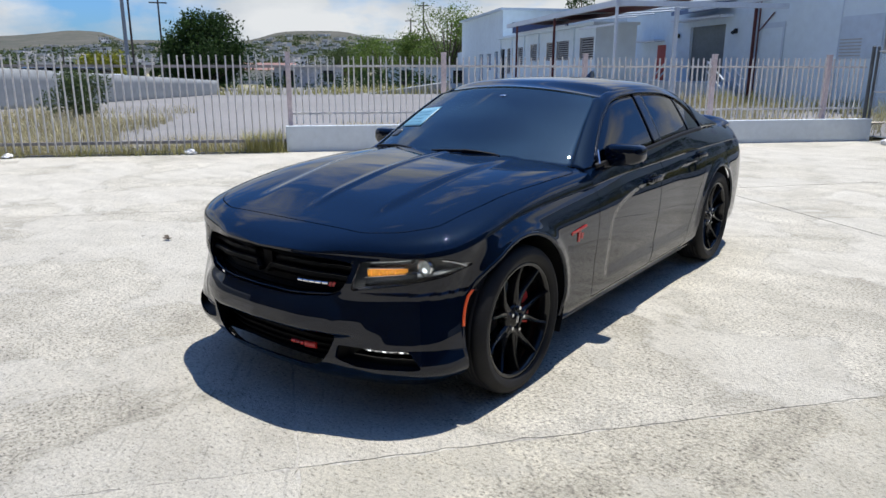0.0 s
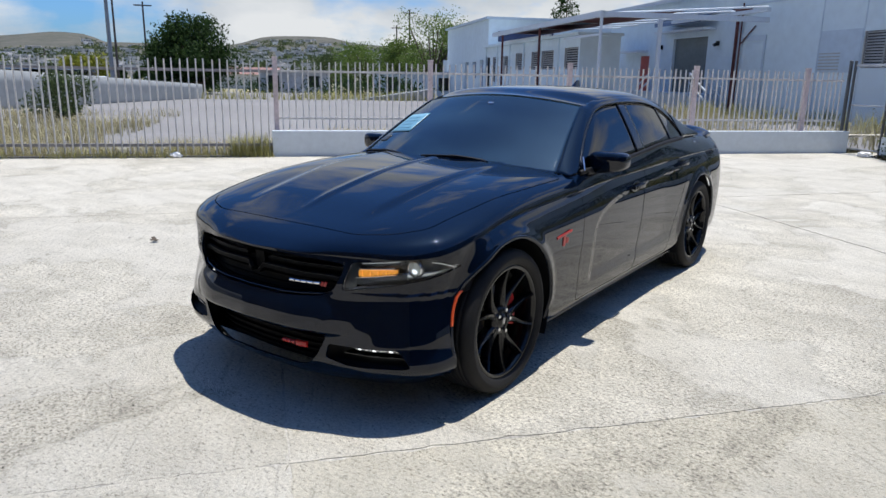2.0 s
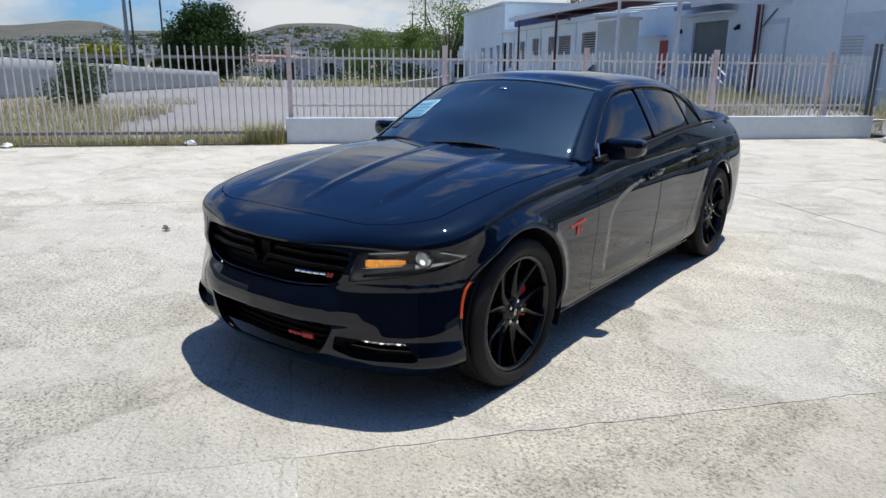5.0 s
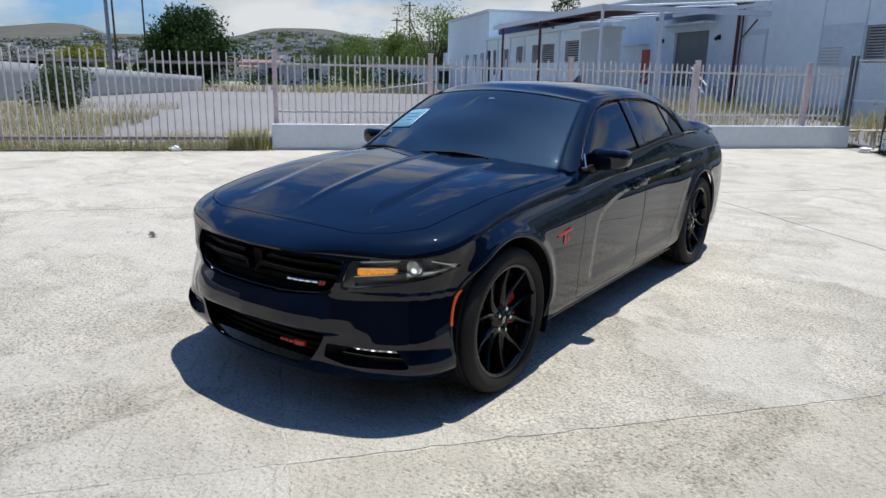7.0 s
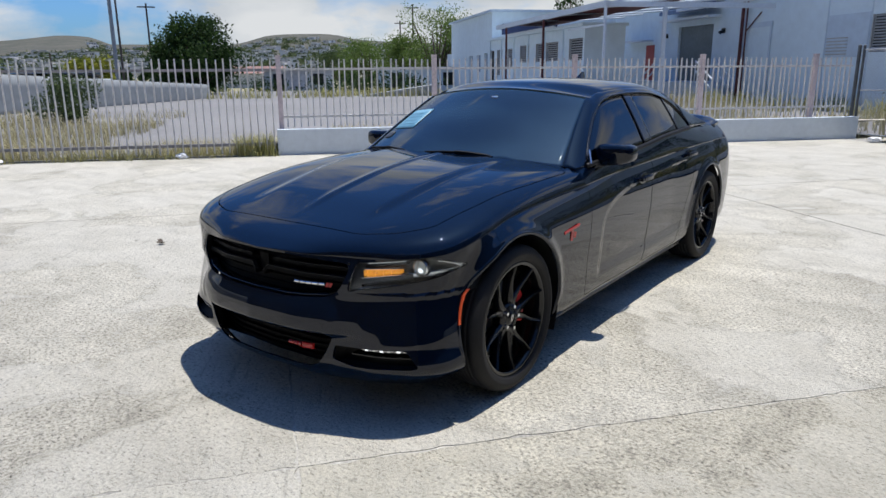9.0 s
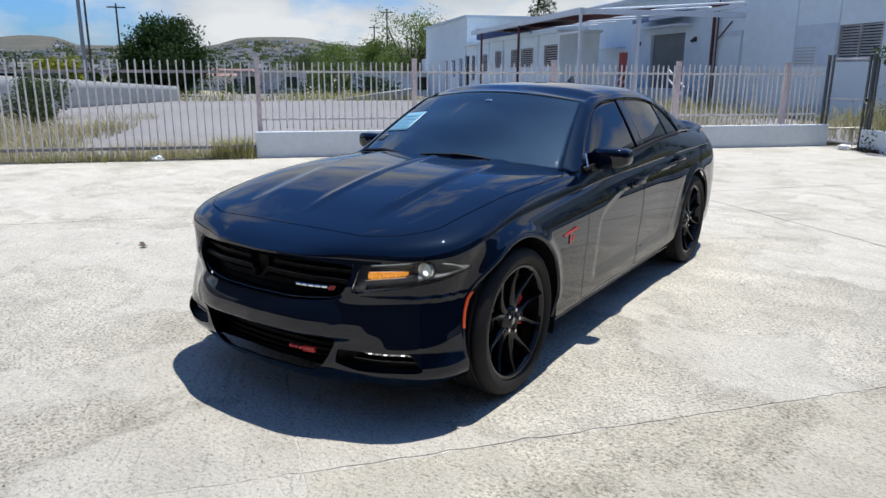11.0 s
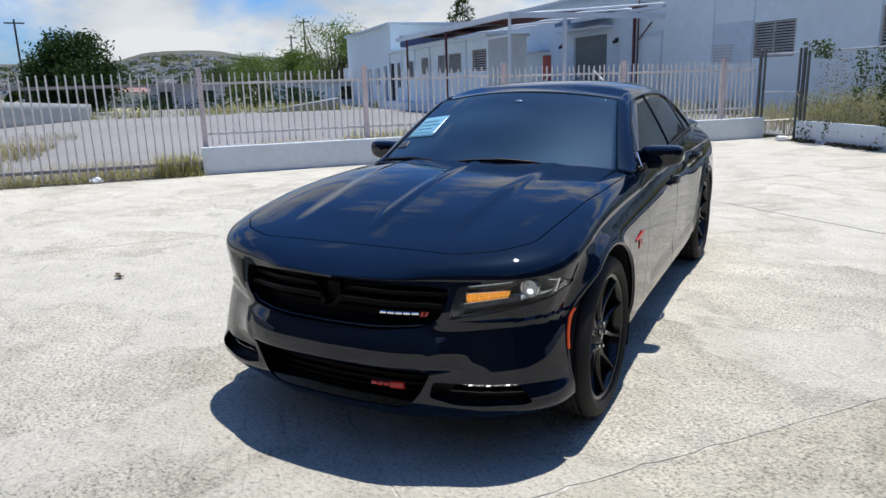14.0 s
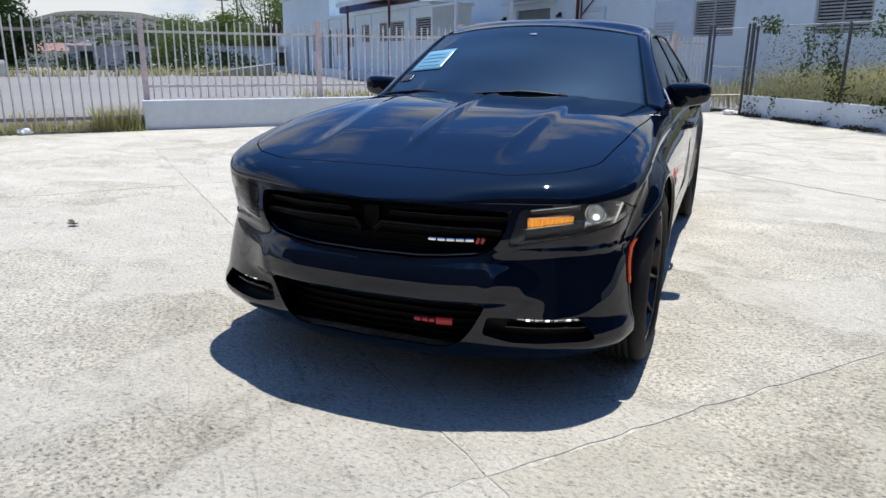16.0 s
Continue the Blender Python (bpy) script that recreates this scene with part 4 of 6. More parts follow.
for q in range(4):
    part("sticker_line", shell(grid(lambda t, v: screen(t, v) + up * 1.6, steps(-0.885, -0.66 - 0.03 * (q % 2), 6), [0.42 + 0.055 * q, 0.428 + 0.055 * q], IN), 0.0006), PAPER_INK, car)
part("sticker", shell(grid(lambda t, v: screen(t, v) + up, steps(-0.93, -0.83, 4), steps(0.22, 0.31, 4), IN), 0.0008), BEZEL, car, "small grey permit sticker")
part("sticker", shell(grid(lambda t, v: screen(t, v) + up, steps(0.01, 0.075, 4), steps(0.825, 0.85, 2), IN), 0.0008), SATIN, car, "small pale tag at the top of the windscreen")
bm = grid(lambda a, t: (0.022 * (1 - t) * math.cos(a), 2.45 + 0.09 * (1 - 0.75 * t) * math.sin(a) + 0.05 * t, 1.448 + 0.062 * t), steps(0, 2 * math.pi, 20), steps(0, 1, 8), (0, 2.46, 1.44))
part("aerial_fin", bm, PAINT, car)

# cabin: dashboard, steering wheel, seats, mirror
bm = bmesh.new()
box(bm, (-0.70, 0.78, 0.70), (0.70, 1.14, 0.985), bevel=0.05)
box(bm, (0.18, 0.95, 0.93), (0.58, 1.16, 1.03), bevel=0.04)
part("dashboard", bm, SEAT, car, smooth_angle=40)
bm = bmesh.new()
ring = [(0.38 + 0.18 * math.cos(a), 0.18 * math.sin(a)) for a in steps(0, 2 * math.pi, 28)]
for (x0, u0), (x1, u1) in zip(ring, ring[1:]):
    tube(bm, (x0, 1.26 + 0.35 * u0, 0.95 + 0.93 * u0), (x1, 1.26 + 0.35 * u1, 0.95 + 0.93 * u1), 0.014, n=6)
tube(bm, (0.20, 1.26, 0.95), (0.56, 1.26, 0.95), 0.02, n=6)
tube(bm, (0.38, 1.1, 0.86), (0.38, 1.27, 0.95), 0.035, n=8)
part("steering_wheel", bm, SEAT, car)
for x in (-0.38, 0.38):
    st = new("seat")
    st.parent = car
    for nm, lo, hi, turn in (("cushion", (-0.25, 1.35, 0.50), (0.25, 1.90, 0.66), 0), ("backrest", (-0.25, -0.09, -0.32), (0.25, 0.09, 0.34), 14), ("headrest", (-0.13, -0.05, 0.36), (0.13, 0.06, 0.56), 14)):
        bm = bmesh.new()
        box(bm, lo, hi, Matrix.Translation((x, 0, 0)) if not turn else Matrix.Translation((x, 1.94, 0.83)) @ Matrix.Rotation(radians(-turn), 4, "X"), 0.05)
        part(nm, bm, SEAT, st, smooth_angle=50)
bm = bmesh.new()
box(bm, (-0.62, 2.62, 0.50), (0.62, 3.0, 0.66), bevel=0.05)
box(bm, (-0.62, 2.92, 0.60), (0.62, 3.08, 1.06), bevel=0.06)
part("rear_seat", bm, SEAT, car, smooth_angle=50)
bm = bmesh.new()
box(bm, (-0.62, 3.05, 1.0), (0.62, 3.4, 1.04), bevel=0.01)
part("parcel_shelf", bm, SEAT, car)
bm = bmesh.new()
box(bm, (-0.12, 1.28, 1.285), (0.12, 1.31, 1.345), bevel=0.02)
tube(bm, (0, 1.29, 1.34), (0, 1.26, 1.39), 0.012, n=8)
part("inside_mirror", bm, MATT_BLACK, car, smooth_angle=40)
bm = bmesh.new()
box(bm, (-0.50, 1.50, 1.372), (0.50, 2.30, 1.382))
part("headliner", bm, SEAT, car)


# ---- materials of the surroundings ----
def concrete_material(name, tint, coarse_top):
    """Weathered yard concrete: cream trowelled patches over a rough grey-beige ground, pits and brushed flecks."""
    m = bpy.data.materials.new(name)
    m.use_nodes = True
    n, l = m.node_tree.nodes, m.node_tree.links
    b = n["Principled BSDF"]
    b.inputs["Roughness"].default_value, b.inputs["Specular IOR Level"].default_value = 0.9, 0.25
    geo, info = n.new("ShaderNodeNewGeometry"), n.new("ShaderNodeObjectInfo")

    def noise_at(scale, detail=6, rough=0.55, vec=None, dist=0.0):
        t = n.new("ShaderNodeTexNoise")
        t.inputs["Scale"].default_value, t.inputs["Detail"].default_value, t.inputs["Roughness"].default_value, t.inputs["Distortion"].default_value = scale, detail, rough, dist
        l.new(vec if vec is not None else geo.outputs["Position"], t.inputs["Vector"])
        return t.outputs[0]

    def ramp(src, stops):
        r = n.new("ShaderNodeValToRGB")
        e = r.color_ramp.elements
        e[0].position, e[0].color = stops[0][0], (*stops[0][1], 1)
        e[1].position, e[1].color = stops[-1][0], (*stops[-1][1], 1)
        for p, c in stops[1:-1]:
            e.new(p).color = (*c, 1)
        l.new(src, r.inputs[0])
        return r.outputs[0]

    def mix(kind, fac, a, c):
        x = n.new("ShaderNodeMix")
        x.data_type, x.blend_type = "RGBA", kind
        if isinstance(fac, float):
            x.inputs["Factor"].default_value = fac
        else:
            l.new(fac, x.inputs["Factor"])
        l.new(a, x.inputs["A"])
        l.new(c, x.inputs["B"])
        return x.outputs["Result"]
    g = lambda v: (v, v, v)
    # smooth cream topping in islands with ragged edges, over a coarser grey-beige bed
    broad = noise_at(0.62, 9, 0.58, None, 0.35)
    isle = ramp(broad, [(0.473 + coarse_top, g(0.0)), (0.489 + coarse_top, g(1.0))])
    soft = ramp(noise_at(1.9, 5, 0.6), [(0.35, (0.505, 0.482, 0.415)), (0.62, (0.550, 0.528, 0.462))])
    coarse = ramp(noise_at(1.1, 6, 0.6), [(0.36, (0.420, 0.398, 0.335)), (0.50, (0.505, 0.480, 0.408)), (0.66, (0.585, 0.558, 0.480))])
    stretch = n.new("ShaderNodeMapping")
    stretch.inputs["Rotation"].default_value = (0, 0, radians(35))
    stretch.inputs["Scale"].default_value = (1.0, 3.0, 1.0)
    l.new(geo.outputs["Position"], stretch.inputs["Vector"])
    streaks = ramp(noise_at(1.4, 7, 0.6, stretch.outputs[0]), [(0.36, g(0.90)), (0.56, g(1.0)), (0.7, g(1.04))])
    grain = ramp(noise_at(58, 4, 0.72), [(0.33, g(0.34)), (0.43, g(0.80)), (0.50, g(1.02)), (0.66, g(1.36))])
    fl = n.new("ShaderNodeMapping")
    fl.inputs["Rotation"].default_value = (0, 0, radians(50))
    fl.inputs["Scale"].default_value = (1.0, 2.4, 1.0)
    l.new(geo.outputs["Position"], fl.inputs["Vector"])
    flecks = ramp(noise_at(34, 4, 0.6, fl.outputs[0]), [(0.0, g(0.25)), (0.365, g(0.38)), (0.405, g(1.0)), (1.0, g(1.0))])
    # brushed grooves, broken, across the slabs
    gr = n.new("ShaderNodeMapping")
    gr.inputs["Rotation"].default_value = (0, 0, radians(133))
    gr.vector_type = "TEXTURE"
    gr.inputs["Scale"].default_value = (1.0, 0.10, 1.0)
    l.new(geo.outputs["Position"], gr.inputs["Vector"])
    grooves = ramp(noise_at(2.6, 8, 0.68, gr.outputs[0]), [(0.0, g(0.50)), (0.37, g(0.62)), (0.42, g(1.0)), (1.0, g(1.0))])
    rough_bed = mix("MULTIPLY", 1.0, mix("MULTIPLY", 0.9, coarse, grain), flecks)
    topping = mix("MULTIPLY", 0.7, mix("MULTIPLY", 0.42, soft, grain), flecks)
    c1 = mix("MULTIPLY", 1.0, mix("MIX", isle, rough_bed, topping), streaks)
    worn_edge = ramp(broad, [(0.455, g(1.0)), (0.480, g(0.80)), (0.492, g(0.86)), (0.500, g(1.03)), (0.53, g(1.0))])
    pits = ramp(noise_at(9.0, 3, 0.5), [(0.0, g(0.55)), (0.265, g(0.62)), (0.30, g(1.0)), (1.0, g(1.0))])
    c2 = mix("MULTIPLY", 0.55, mix("MULTIPLY", 1.0, mix("MULTIPLY", 0.6, c1, worn_edge), pits), grooves)
    rnd = ramp(info.outputs["Random"], [(0.0, tuple(0.95 * c for c in tint)), (1.0, tuple(1.05 * c for c in tint))])
    c3 = mix("MULTIPLY", 1.0, c2, rnd)
    l.new(c3, b.inputs["Base Color"])
    bp = n.new("ShaderNodeBump")
    bp.inputs["Strength"].default_value, bp.inputs["Distance"].default_value = 1.0, 0.016
    l.new(noise_at(45, 6, 0.75), bp.inputs["Height"])
    l.new(bp.outputs[0], b.inputs["Normal"])
    return m


CONCRETE = concrete_material("yard_concrete", (0.99, 0.99, 0.98), 0.0)
CONCRETE_WORN = concrete_material("worn_concrete", (0.94, 0.93, 0.885), 0.045)
JOINT = mat("joint_grit", (0.40, 0.385, 0.34), 0.95, var=0.4, scale=3, fine=60, bump=0.6)
DRY_GROUND = mat("dry_ground", (0.34, 0.30, 0.20), 0.95, var=0.3, scale=0.25, fine=4, bump=0.5, dark=(0.20, 0.20, 0.10))
SAND = mat("sandy_strip", (0.46, 0.42, 0.34), 0.95, var=0.25, scale=0.8, fine=12, bump=0.5)
ASPHALT = mat("pale_asphalt", (0.205, 0.20, 0.195), 0.92, var=0.14, scale=0.15, fine=3, bump=0.3)
WALL_WHITE = mat("wall_white", (0.61, 0.67, 0.715), 0.7, var=0.07, scale=0.7, fine=9, bump=0.12)
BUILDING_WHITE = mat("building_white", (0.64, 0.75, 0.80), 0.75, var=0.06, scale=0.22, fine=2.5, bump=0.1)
# darker copy of the building white, shade put into its colour; also dock and trim
BUILDING_SHADE = mat("building_white_shade", (0.52, 0.62, 0.70), 0.8, var=0.08, scale=0.3, fine=3, bump=0.1)
PICKET = mat("picket_paint", (0.60, 0.585, 0.565), 0.6, 0.0, var=0.18, scale=3, fine=30, bump=0.1)
POST_PINK = mat("post_faded_pink", (0.58, 0.49, 0.49), 0.7, var=0.2, scale=2, fine=25, bump=0.1)
GATE_RAIL = mat("gate_grey_steel", (0.26, 0.25, 0.26), 0.6, 0.2, var=0.25, scale=3, fine=30)
GALV = mat("galvanised", (0.42, 0.44, 0.46), 0.45, 0.8, var=0.2, scale=4, fine=50)
DARK_POST = mat("dark_steel_post", (0.09, 0.10, 0.11), 0.55, 0.4, var=0.3, scale=4, fine=40)
RUST_RED = mat("red_oxide", (0.10, 0.026, 0.023), 0.7, var=0.3, scale=2, fine=20)
SHUTTER = mat("shutter_grey_green", (0.16, 0.19, 0.19), 0.6, var=0.15, scale=0.8, fine=6)
BLUE_TRIM = mat("blue_awning", (0.12, 0.19, 0.32), 0.6, var=0.15, scale=1, fine=8)
LOUVRE = mat("louvre_slats", (0.40, 0.40, 0.38), 0.6, var=0.2, scale=2, fine=12)
# near-black for openings: the shade of the rooms is put into this colour
OPENING_SHADE = mat("shaded_opening", (0.015, 0.016, 0.018), 0.9, var=0.3)
WOOD_POLE = mat("pole_wood", (0.07, 0.06, 0.055), 0.9, var=0.3, scale=1, fine=14)
POLE_METAL = mat("pole_metal", (0.20, 0.23, 0.27), 0.5, 0.4, var=0.15, scale=1, fine=8)
BLOCK_WALL = mat("grey_block_wall", (0.25, 0.27, 0.28), 0.85, var=0.15, scale=0.3, fine=3, bump=0.3)
PLASTIC_WHITE = mat("white_plastic", (0.78, 0.79, 0.80), 0.35, var=0.08, scale=8, fine=40)
BARK = mat("bark", (0.10, 0.08, 0.06), 0.95, var=0.3, scale=2, fine=20, bump=0.5)


def leaf_mat(name, a, b):
    """Leaves that differ from clump to clump, with some light passing through."""
    m = bpy.data.materials.new(name)
    m.use_nodes = True
    n, l = m.node_tree.nodes, m.node_tree.links
    p = n["Principled BSDF"]
    p.inputs["Roughness"].default_value, p.inputs["Specular IOR Level"].default_value = 0.7, 0.12
    geo, r = n.new("ShaderNodeNewGeometry"), n.new("ShaderNodeValToRGB")
    r.color_ramp.elements[0].color, r.color_ramp.elements[1].color = (*a, 1), (*b, 1)
    l.new(geo.outputs["Random Per Island"], r.inputs[0])
    l.new(r.outputs[0], p.inputs["Base Color"])
    tr, mx = n.new("ShaderNodeBsdfTranslucent"), n.new("ShaderNodeMixShader")
    l.new(r.outputs[0], tr.inputs[0])
    mx.inputs[0].default_value = 0.3
    l.new(p.outputs[0], mx.inputs[1]); l.new(tr.outputs[0], mx.inputs[2])
    l.new(mx.outputs[0], n["Material Output"].inputs[0])
    return m


LEAF_DARK = leaf_mat("leaves_dark", (0.012, 0.030, 0.010), (0.045, 0.085, 0.022))
LEAF_FRESH = leaf_mat("leaves_fresh", (0.06, 0.11, 0.025), (0.17, 0.24, 0.06))
LEAF_MID = leaf_mat("leaves_mid", (0.035, 0.06, 0.025), (0.10, 0.14, 0.05))
LEAF_YELLOW = leaf_mat("leaves_yellow_green", (0.14, 0.17, 0.025), (0.30, 0.30, 0.05))
GRASS_DRY = leaf_mat("dry_grass", (0.24, 0.21, 0.11), (0.50, 0.46, 0.28))
GRASS_GREEN = leaf_mat("green_grass", (0.21, 0.21, 0.07), (0.48, 0.45, 0.20))
IVY = leaf_mat("ivy", (0.02, 0.04, 0.012), (0.09, 0.13, 0.035))

# ---- frames of reference: the fence line and the warehouse wall ----
FX = Vector((0.664, 0.748, 0)).normalized()
FN = Vector((-FX.y, FX.x, 0))
F0 = Vector((-7.83, 5.90, 0))
FENCE = Matrix(((FX.x, FN.x, 0, F0.x), (FX.y, FN.y, 0, F0.y), (0, 0, 1, 0), (0, 0, 0, 1)))
BX = Vector((0.74, -0.67, 0)).normalized()
BN = Vector((-BX.y, BX.x, 0))
B0 = Vector((-0.9, 27.6, 0))
BLD = Matrix(((BX.x, BN.x, 0, B0.x), (BX.y, BN.y, 0, B0.y), (0, 0, 1, 0), (0, 0, 0, 1)))


def block(name, lo, hi, material, frame_m, parent=None, label="", bevel=0.0):
    bm = bmesh.new()
    box(bm, lo, hi, bevel=bevel)
    bm.transform(frame_m)
    return part(name, bm, material, parent, label)


def leaves(pts, size, rng, flat=0.0):
    """A mesh of small bent leaf clumps at the points: two triangles on each, turned at random."""
    k = len(pts)
    a = rng.normal(size=(k, 3)); a /= np.linalg.norm(a, axis=1)[:, None]
    b = np.cross(a, rng.normal(size=(k, 3))); b /= np.linalg.norm(b, axis=1)[:, None]
    s = size * (0.5 + rng.random((k, 1)))
    a[:, 2] *= 1 - flat
    v = np.stack([pts - a * s, pts - b * s * 0.45 + a * s * 0.1, pts + a * s, pts + b * s * 0.45 + a * s * 0.1], 1).reshape(-1, 3)
    f = [(4 * i, 4 * i + 1, 4 * i + 2, 4 * i + 3) for i in range(k)]
    me = bpy.data.meshes.new("leaves")
    me.from_pydata(v.tolist(), [], f)
    return me


def from_mesh(name, me, material, parent=None, label=""):
    me.name = name
    me.materials.append(material)
    ob = new(name, me)
    if parent is not None:
        ob.parent = parent
    if label:
        tagged(ob, label)
    return ob


def tree(base, height, spread, seed, material, label, n=2600, leaf=0.22, trunk_h=0.3, squash=0.8, blobs=16, trunk_r=0.03, name="tree"):
    """A tapered trunk with limbs to clumps of leaves; uneven outline with gaps."""
    rng = np.random.default_rng(seed)
    t = thing(name, label, "tree", m=Matrix.Translation(base))
    bm = bmesh.new()
    th = height * trunk_h
    tube(bm, (0, 0, -0.2), (0.03 * height * (rng.random() - 0.5), 0, th), trunk_r * height, trunk_r * height * 0.7, 9)
    pts = []
    for i in range(blobs):
        a, u = rng.random() * 2 * math.pi, rng.random() ** 0.6
        z = th + (height - th) * (0.12 + 0.78 * rng.random())
        w = spread * u * math.sqrt(max(0.1, 1 - ((z - th) / (height - th) * 1.7 - 0.75) ** 2 * 0.8))
        c = np.array([w * math.cos(a), w * math.sin(a), z])
        tube(bm, (0, 0, th * (0.6 + 0.4 * rng.random())), tuple(c * 0.92), trunk_r * height * 0.35, 0.008 * height, 6)
        r = spread * (0.28 + 0.22 * rng.random())
        k = n // blobs
        d = rng.normal(size=(k, 3)); d /= np.linalg.norm(d, axis=1)[:, None]
        rad = r * (0.55 + 0.45 * rng.random((k, 1)) ** 0.5) * (1 + 0.25 * rng.normal(size=(k, 1)))
        pts.append(c + d * rad * np.array([1, 1, squash]))
    part("trunk", bm, BARK, t)
    p = np.concatenate(pts)
    p[:, 2] = np.maximum(p[:, 2], th * 0.55)
    from_mesh("crown", leaves(p, leaf, rng), material, t)
    return t


def tuft_mesh(pts, h, rng, lean=0.35, width=0.006):
    """Blades of grass: one bent, tapering strip each."""
    v, f = [], []
    for p in pts:
        a = rng.random() * 2 * math.pi
        hh = h * (0.45 + 0.75 * rng.random())
        d = Vector((math.cos(a), math.sin(a), 0))
        e = Vector((-d.y, d.x, 0)) * width * (0.6 + rng.random())
        q = Vector(p)
        l = lean * hh * (0.3 + rng.random())
        m1, m2 = q + d * l * 0.35 + Vector((0, 0, hh * 0.6)), q + d * l + Vector((0, 0, hh))
        i = len(v)
        v += [q - e, q + e, m1 + e * 0.7, m1 - e * 0.7, m2]
        f += [(i, i + 1, i + 2, i + 3), (i + 3, i + 2, i + 4)]
    me = bpy.data.meshes.new("blades")
    me.from_pydata(v, [], f)
    return me


def in_fence(s, o, z=0.0):
    return FENCE @ Vector((s, o, z))


# ---- ground ----
def ground_z(x, y):
    q = FENCE.inverted() @ Vector((x, y, 0))
    d = max(0.0, q.y)
    z = -0.06 - 0.006 * max(0.0, d - 12)
    return z


def far_steps(n):
    return [math.copysign(abs(i / n) ** 3.2, i) * 4000 for i in range(-n, n + 1)]


tagged(part("ground", grid(lambda x, y: (x, y, max(ground_z(x, y), -1.2)), far_steps(44), far_steps(44)), DRY_GROUND), "dry ground with sparse yellow grass", "ground", kind="structure")
bm = bmesh.new()
box(bm, (-34, -42, -0.25), (36, -0.03, -0.0055))
bm.transform(FENCE)
pavement = tagged(part("pavement", bm, JOINT), "sunlit cream concrete yard in large weathered slabs", "pavement", kind="structure")
bm = grid(lambda s, o: in_fence(s, o, -0.035 - 0.006 * max(0, o - 12)), steps(-16, 34, 20), steps(0.9, 58, 20))
tagged(part("road", bm, ASPHALT), "pale worn asphalt lot behind the fence", "road", kind="structure")
# sandy rise behind the low wall
bm = grid(lambda s, o: in_fence(s, o, 0.40 * (1 - smooth(o, 0.2, 3.6)) * smooth(s, -0.15, 0.3) - 0.03 + 0.03 * noise.noise(Vector((s, o, 0)))), steps(-0.2, 14, 40), steps(0.2, 4.2, 16))
tagged(part("verge", bm, SAND), "sandy verge behind the low wall", "ground", kind="structure")

# ---- low wall, fence and gate ----
wall = tagged(block("wall_low", (0, 0, -0.1), (12.52, 0.20, 0.475), WALL_WHITE, FENCE, bevel=0.012), "low white painted concrete wall under the fence", "wall", kind="structure")

fence = thing("picket_fence", "faded white steel picket fence with square pinkish posts", "fence")
post_s = [0.085, 3.05, 5.95, 8.80, 11.51]
for s0 in post_s:
    bm = bmesh.new()
    box(bm, (s0 - 0.045, 0.26, 0.0), (s0 + 0.045, 0.35, 1.81), bevel=0.006)
    box(bm, (s0 - 0.05, 0.255, 1.805), (s0 + 0.05, 0.355, 1.822), bevel=0.004)
    bm.transform(FENCE)
    part("post", bm, POST_PINK, fence)
spans = list(zip(post_s, post_s[1:] + [12.50]))
bm = bmesh.new()
box(bm, (-0.0125, -0.0125, 0.50), (0.0125, 0.0125, 1.74), bevel=0.003)
me_picket = bpy.data.meshes.new("picket")
bm.to_mesh(me_picket)
bm.free()
me_picket.materials.append(PICKET)
rng = random.Random(4)
for a, b in spans:
    for z in (0.69, 1.565):
        block("rail", (a + 0.045, 0.292, z - 0.02), (b - 0.045, 0.328, z + 0.02), PICKET, FENCE, fence, bevel=0.003)
    k = round((b - a) / 0.125)
    for i in range(1, k):
        ob = new("picket", me_picket)
        ob.parent = fence
        ob.matrix_basis = FENCE @ Matrix.Translation((a + (b - a) * i / k, 0.278, rng.uniform(-0.012, 0.012))) @ Matrix.Rotation(radians(rng.uniform(-0.7, 0.7)), 4, "Y")

gate = thing("sliding_gate", "grey steel picket gate with dark rails, closed", "gate")
for z, h in ((0.21, 0.028), (1.555, 0.025)):
    block("rail", (-7.0, 0.075, z - h), (0.03, 0.115, z + h), GATE_RAIL, FENCE, gate, bevel=0.003)
bm = bmesh.new()
box(bm, (-0.0125, -0.0125, 0.05), (0.0125, 0.0125, 1.75), bevel=0.003)
me_bar = bpy.data.meshes.new("gate_bar")
bm.to_mesh(me_bar)
bm.free()
me_bar.materials.append(PICKET)
for i in range(51):
    ob = new("bar", me_bar)
    ob.parent = gate
    ob.matrix_basis = FENCE @ Matrix.Translation((-0.06 - 0.1365 * i, 0.06, rng.uniform(-0.01, 0.01))) @ Matrix.Rotation(radians(rng.uniform(-0.5, 0.5)), 4, "Y")
block("gate_track", (-7.2, 0.03, -0.02), (0.0, 0.12, 0.015), GATE_RAIL, FENCE, gate)

# ---- chain-link gate and the wall with vines beyond it ----
W2X = Vector((0.61, -0.79, 0)).normalized()
W2N = Vector((-W2X.y, W2X.x, 0))
W20 = Vector((1.17, 14.55, 0))
W2 = Matrix(((W2X.x, W2N.x, 0, W20.x), (W2X.y, W2N.y, 0, W20.y), (0, 0, 1, 0), (0, 0, 0, 1)))
tagged(block("wall_vines", (0, 0, -0.1), (24, 0.22, 0.44), WALL_WHITE, W2, bevel=0.015), "low white wall overgrown with dark vines", "wall", kind="structure")
bm = grid(lambda s, o: W2 @ Vector((s, o, 0.36 + 0.12 * smooth(o, 0, 6) + 0.05 * noise.noise(Vector((s * 0.8, o * 0.8, 3))))), steps(-0.5, 24, 40), steps(0.2, 16, 20))
tagged(part("bank", bm, DRY_GROUND), "raised bank with tall dry grass", "ground", kind="structure")


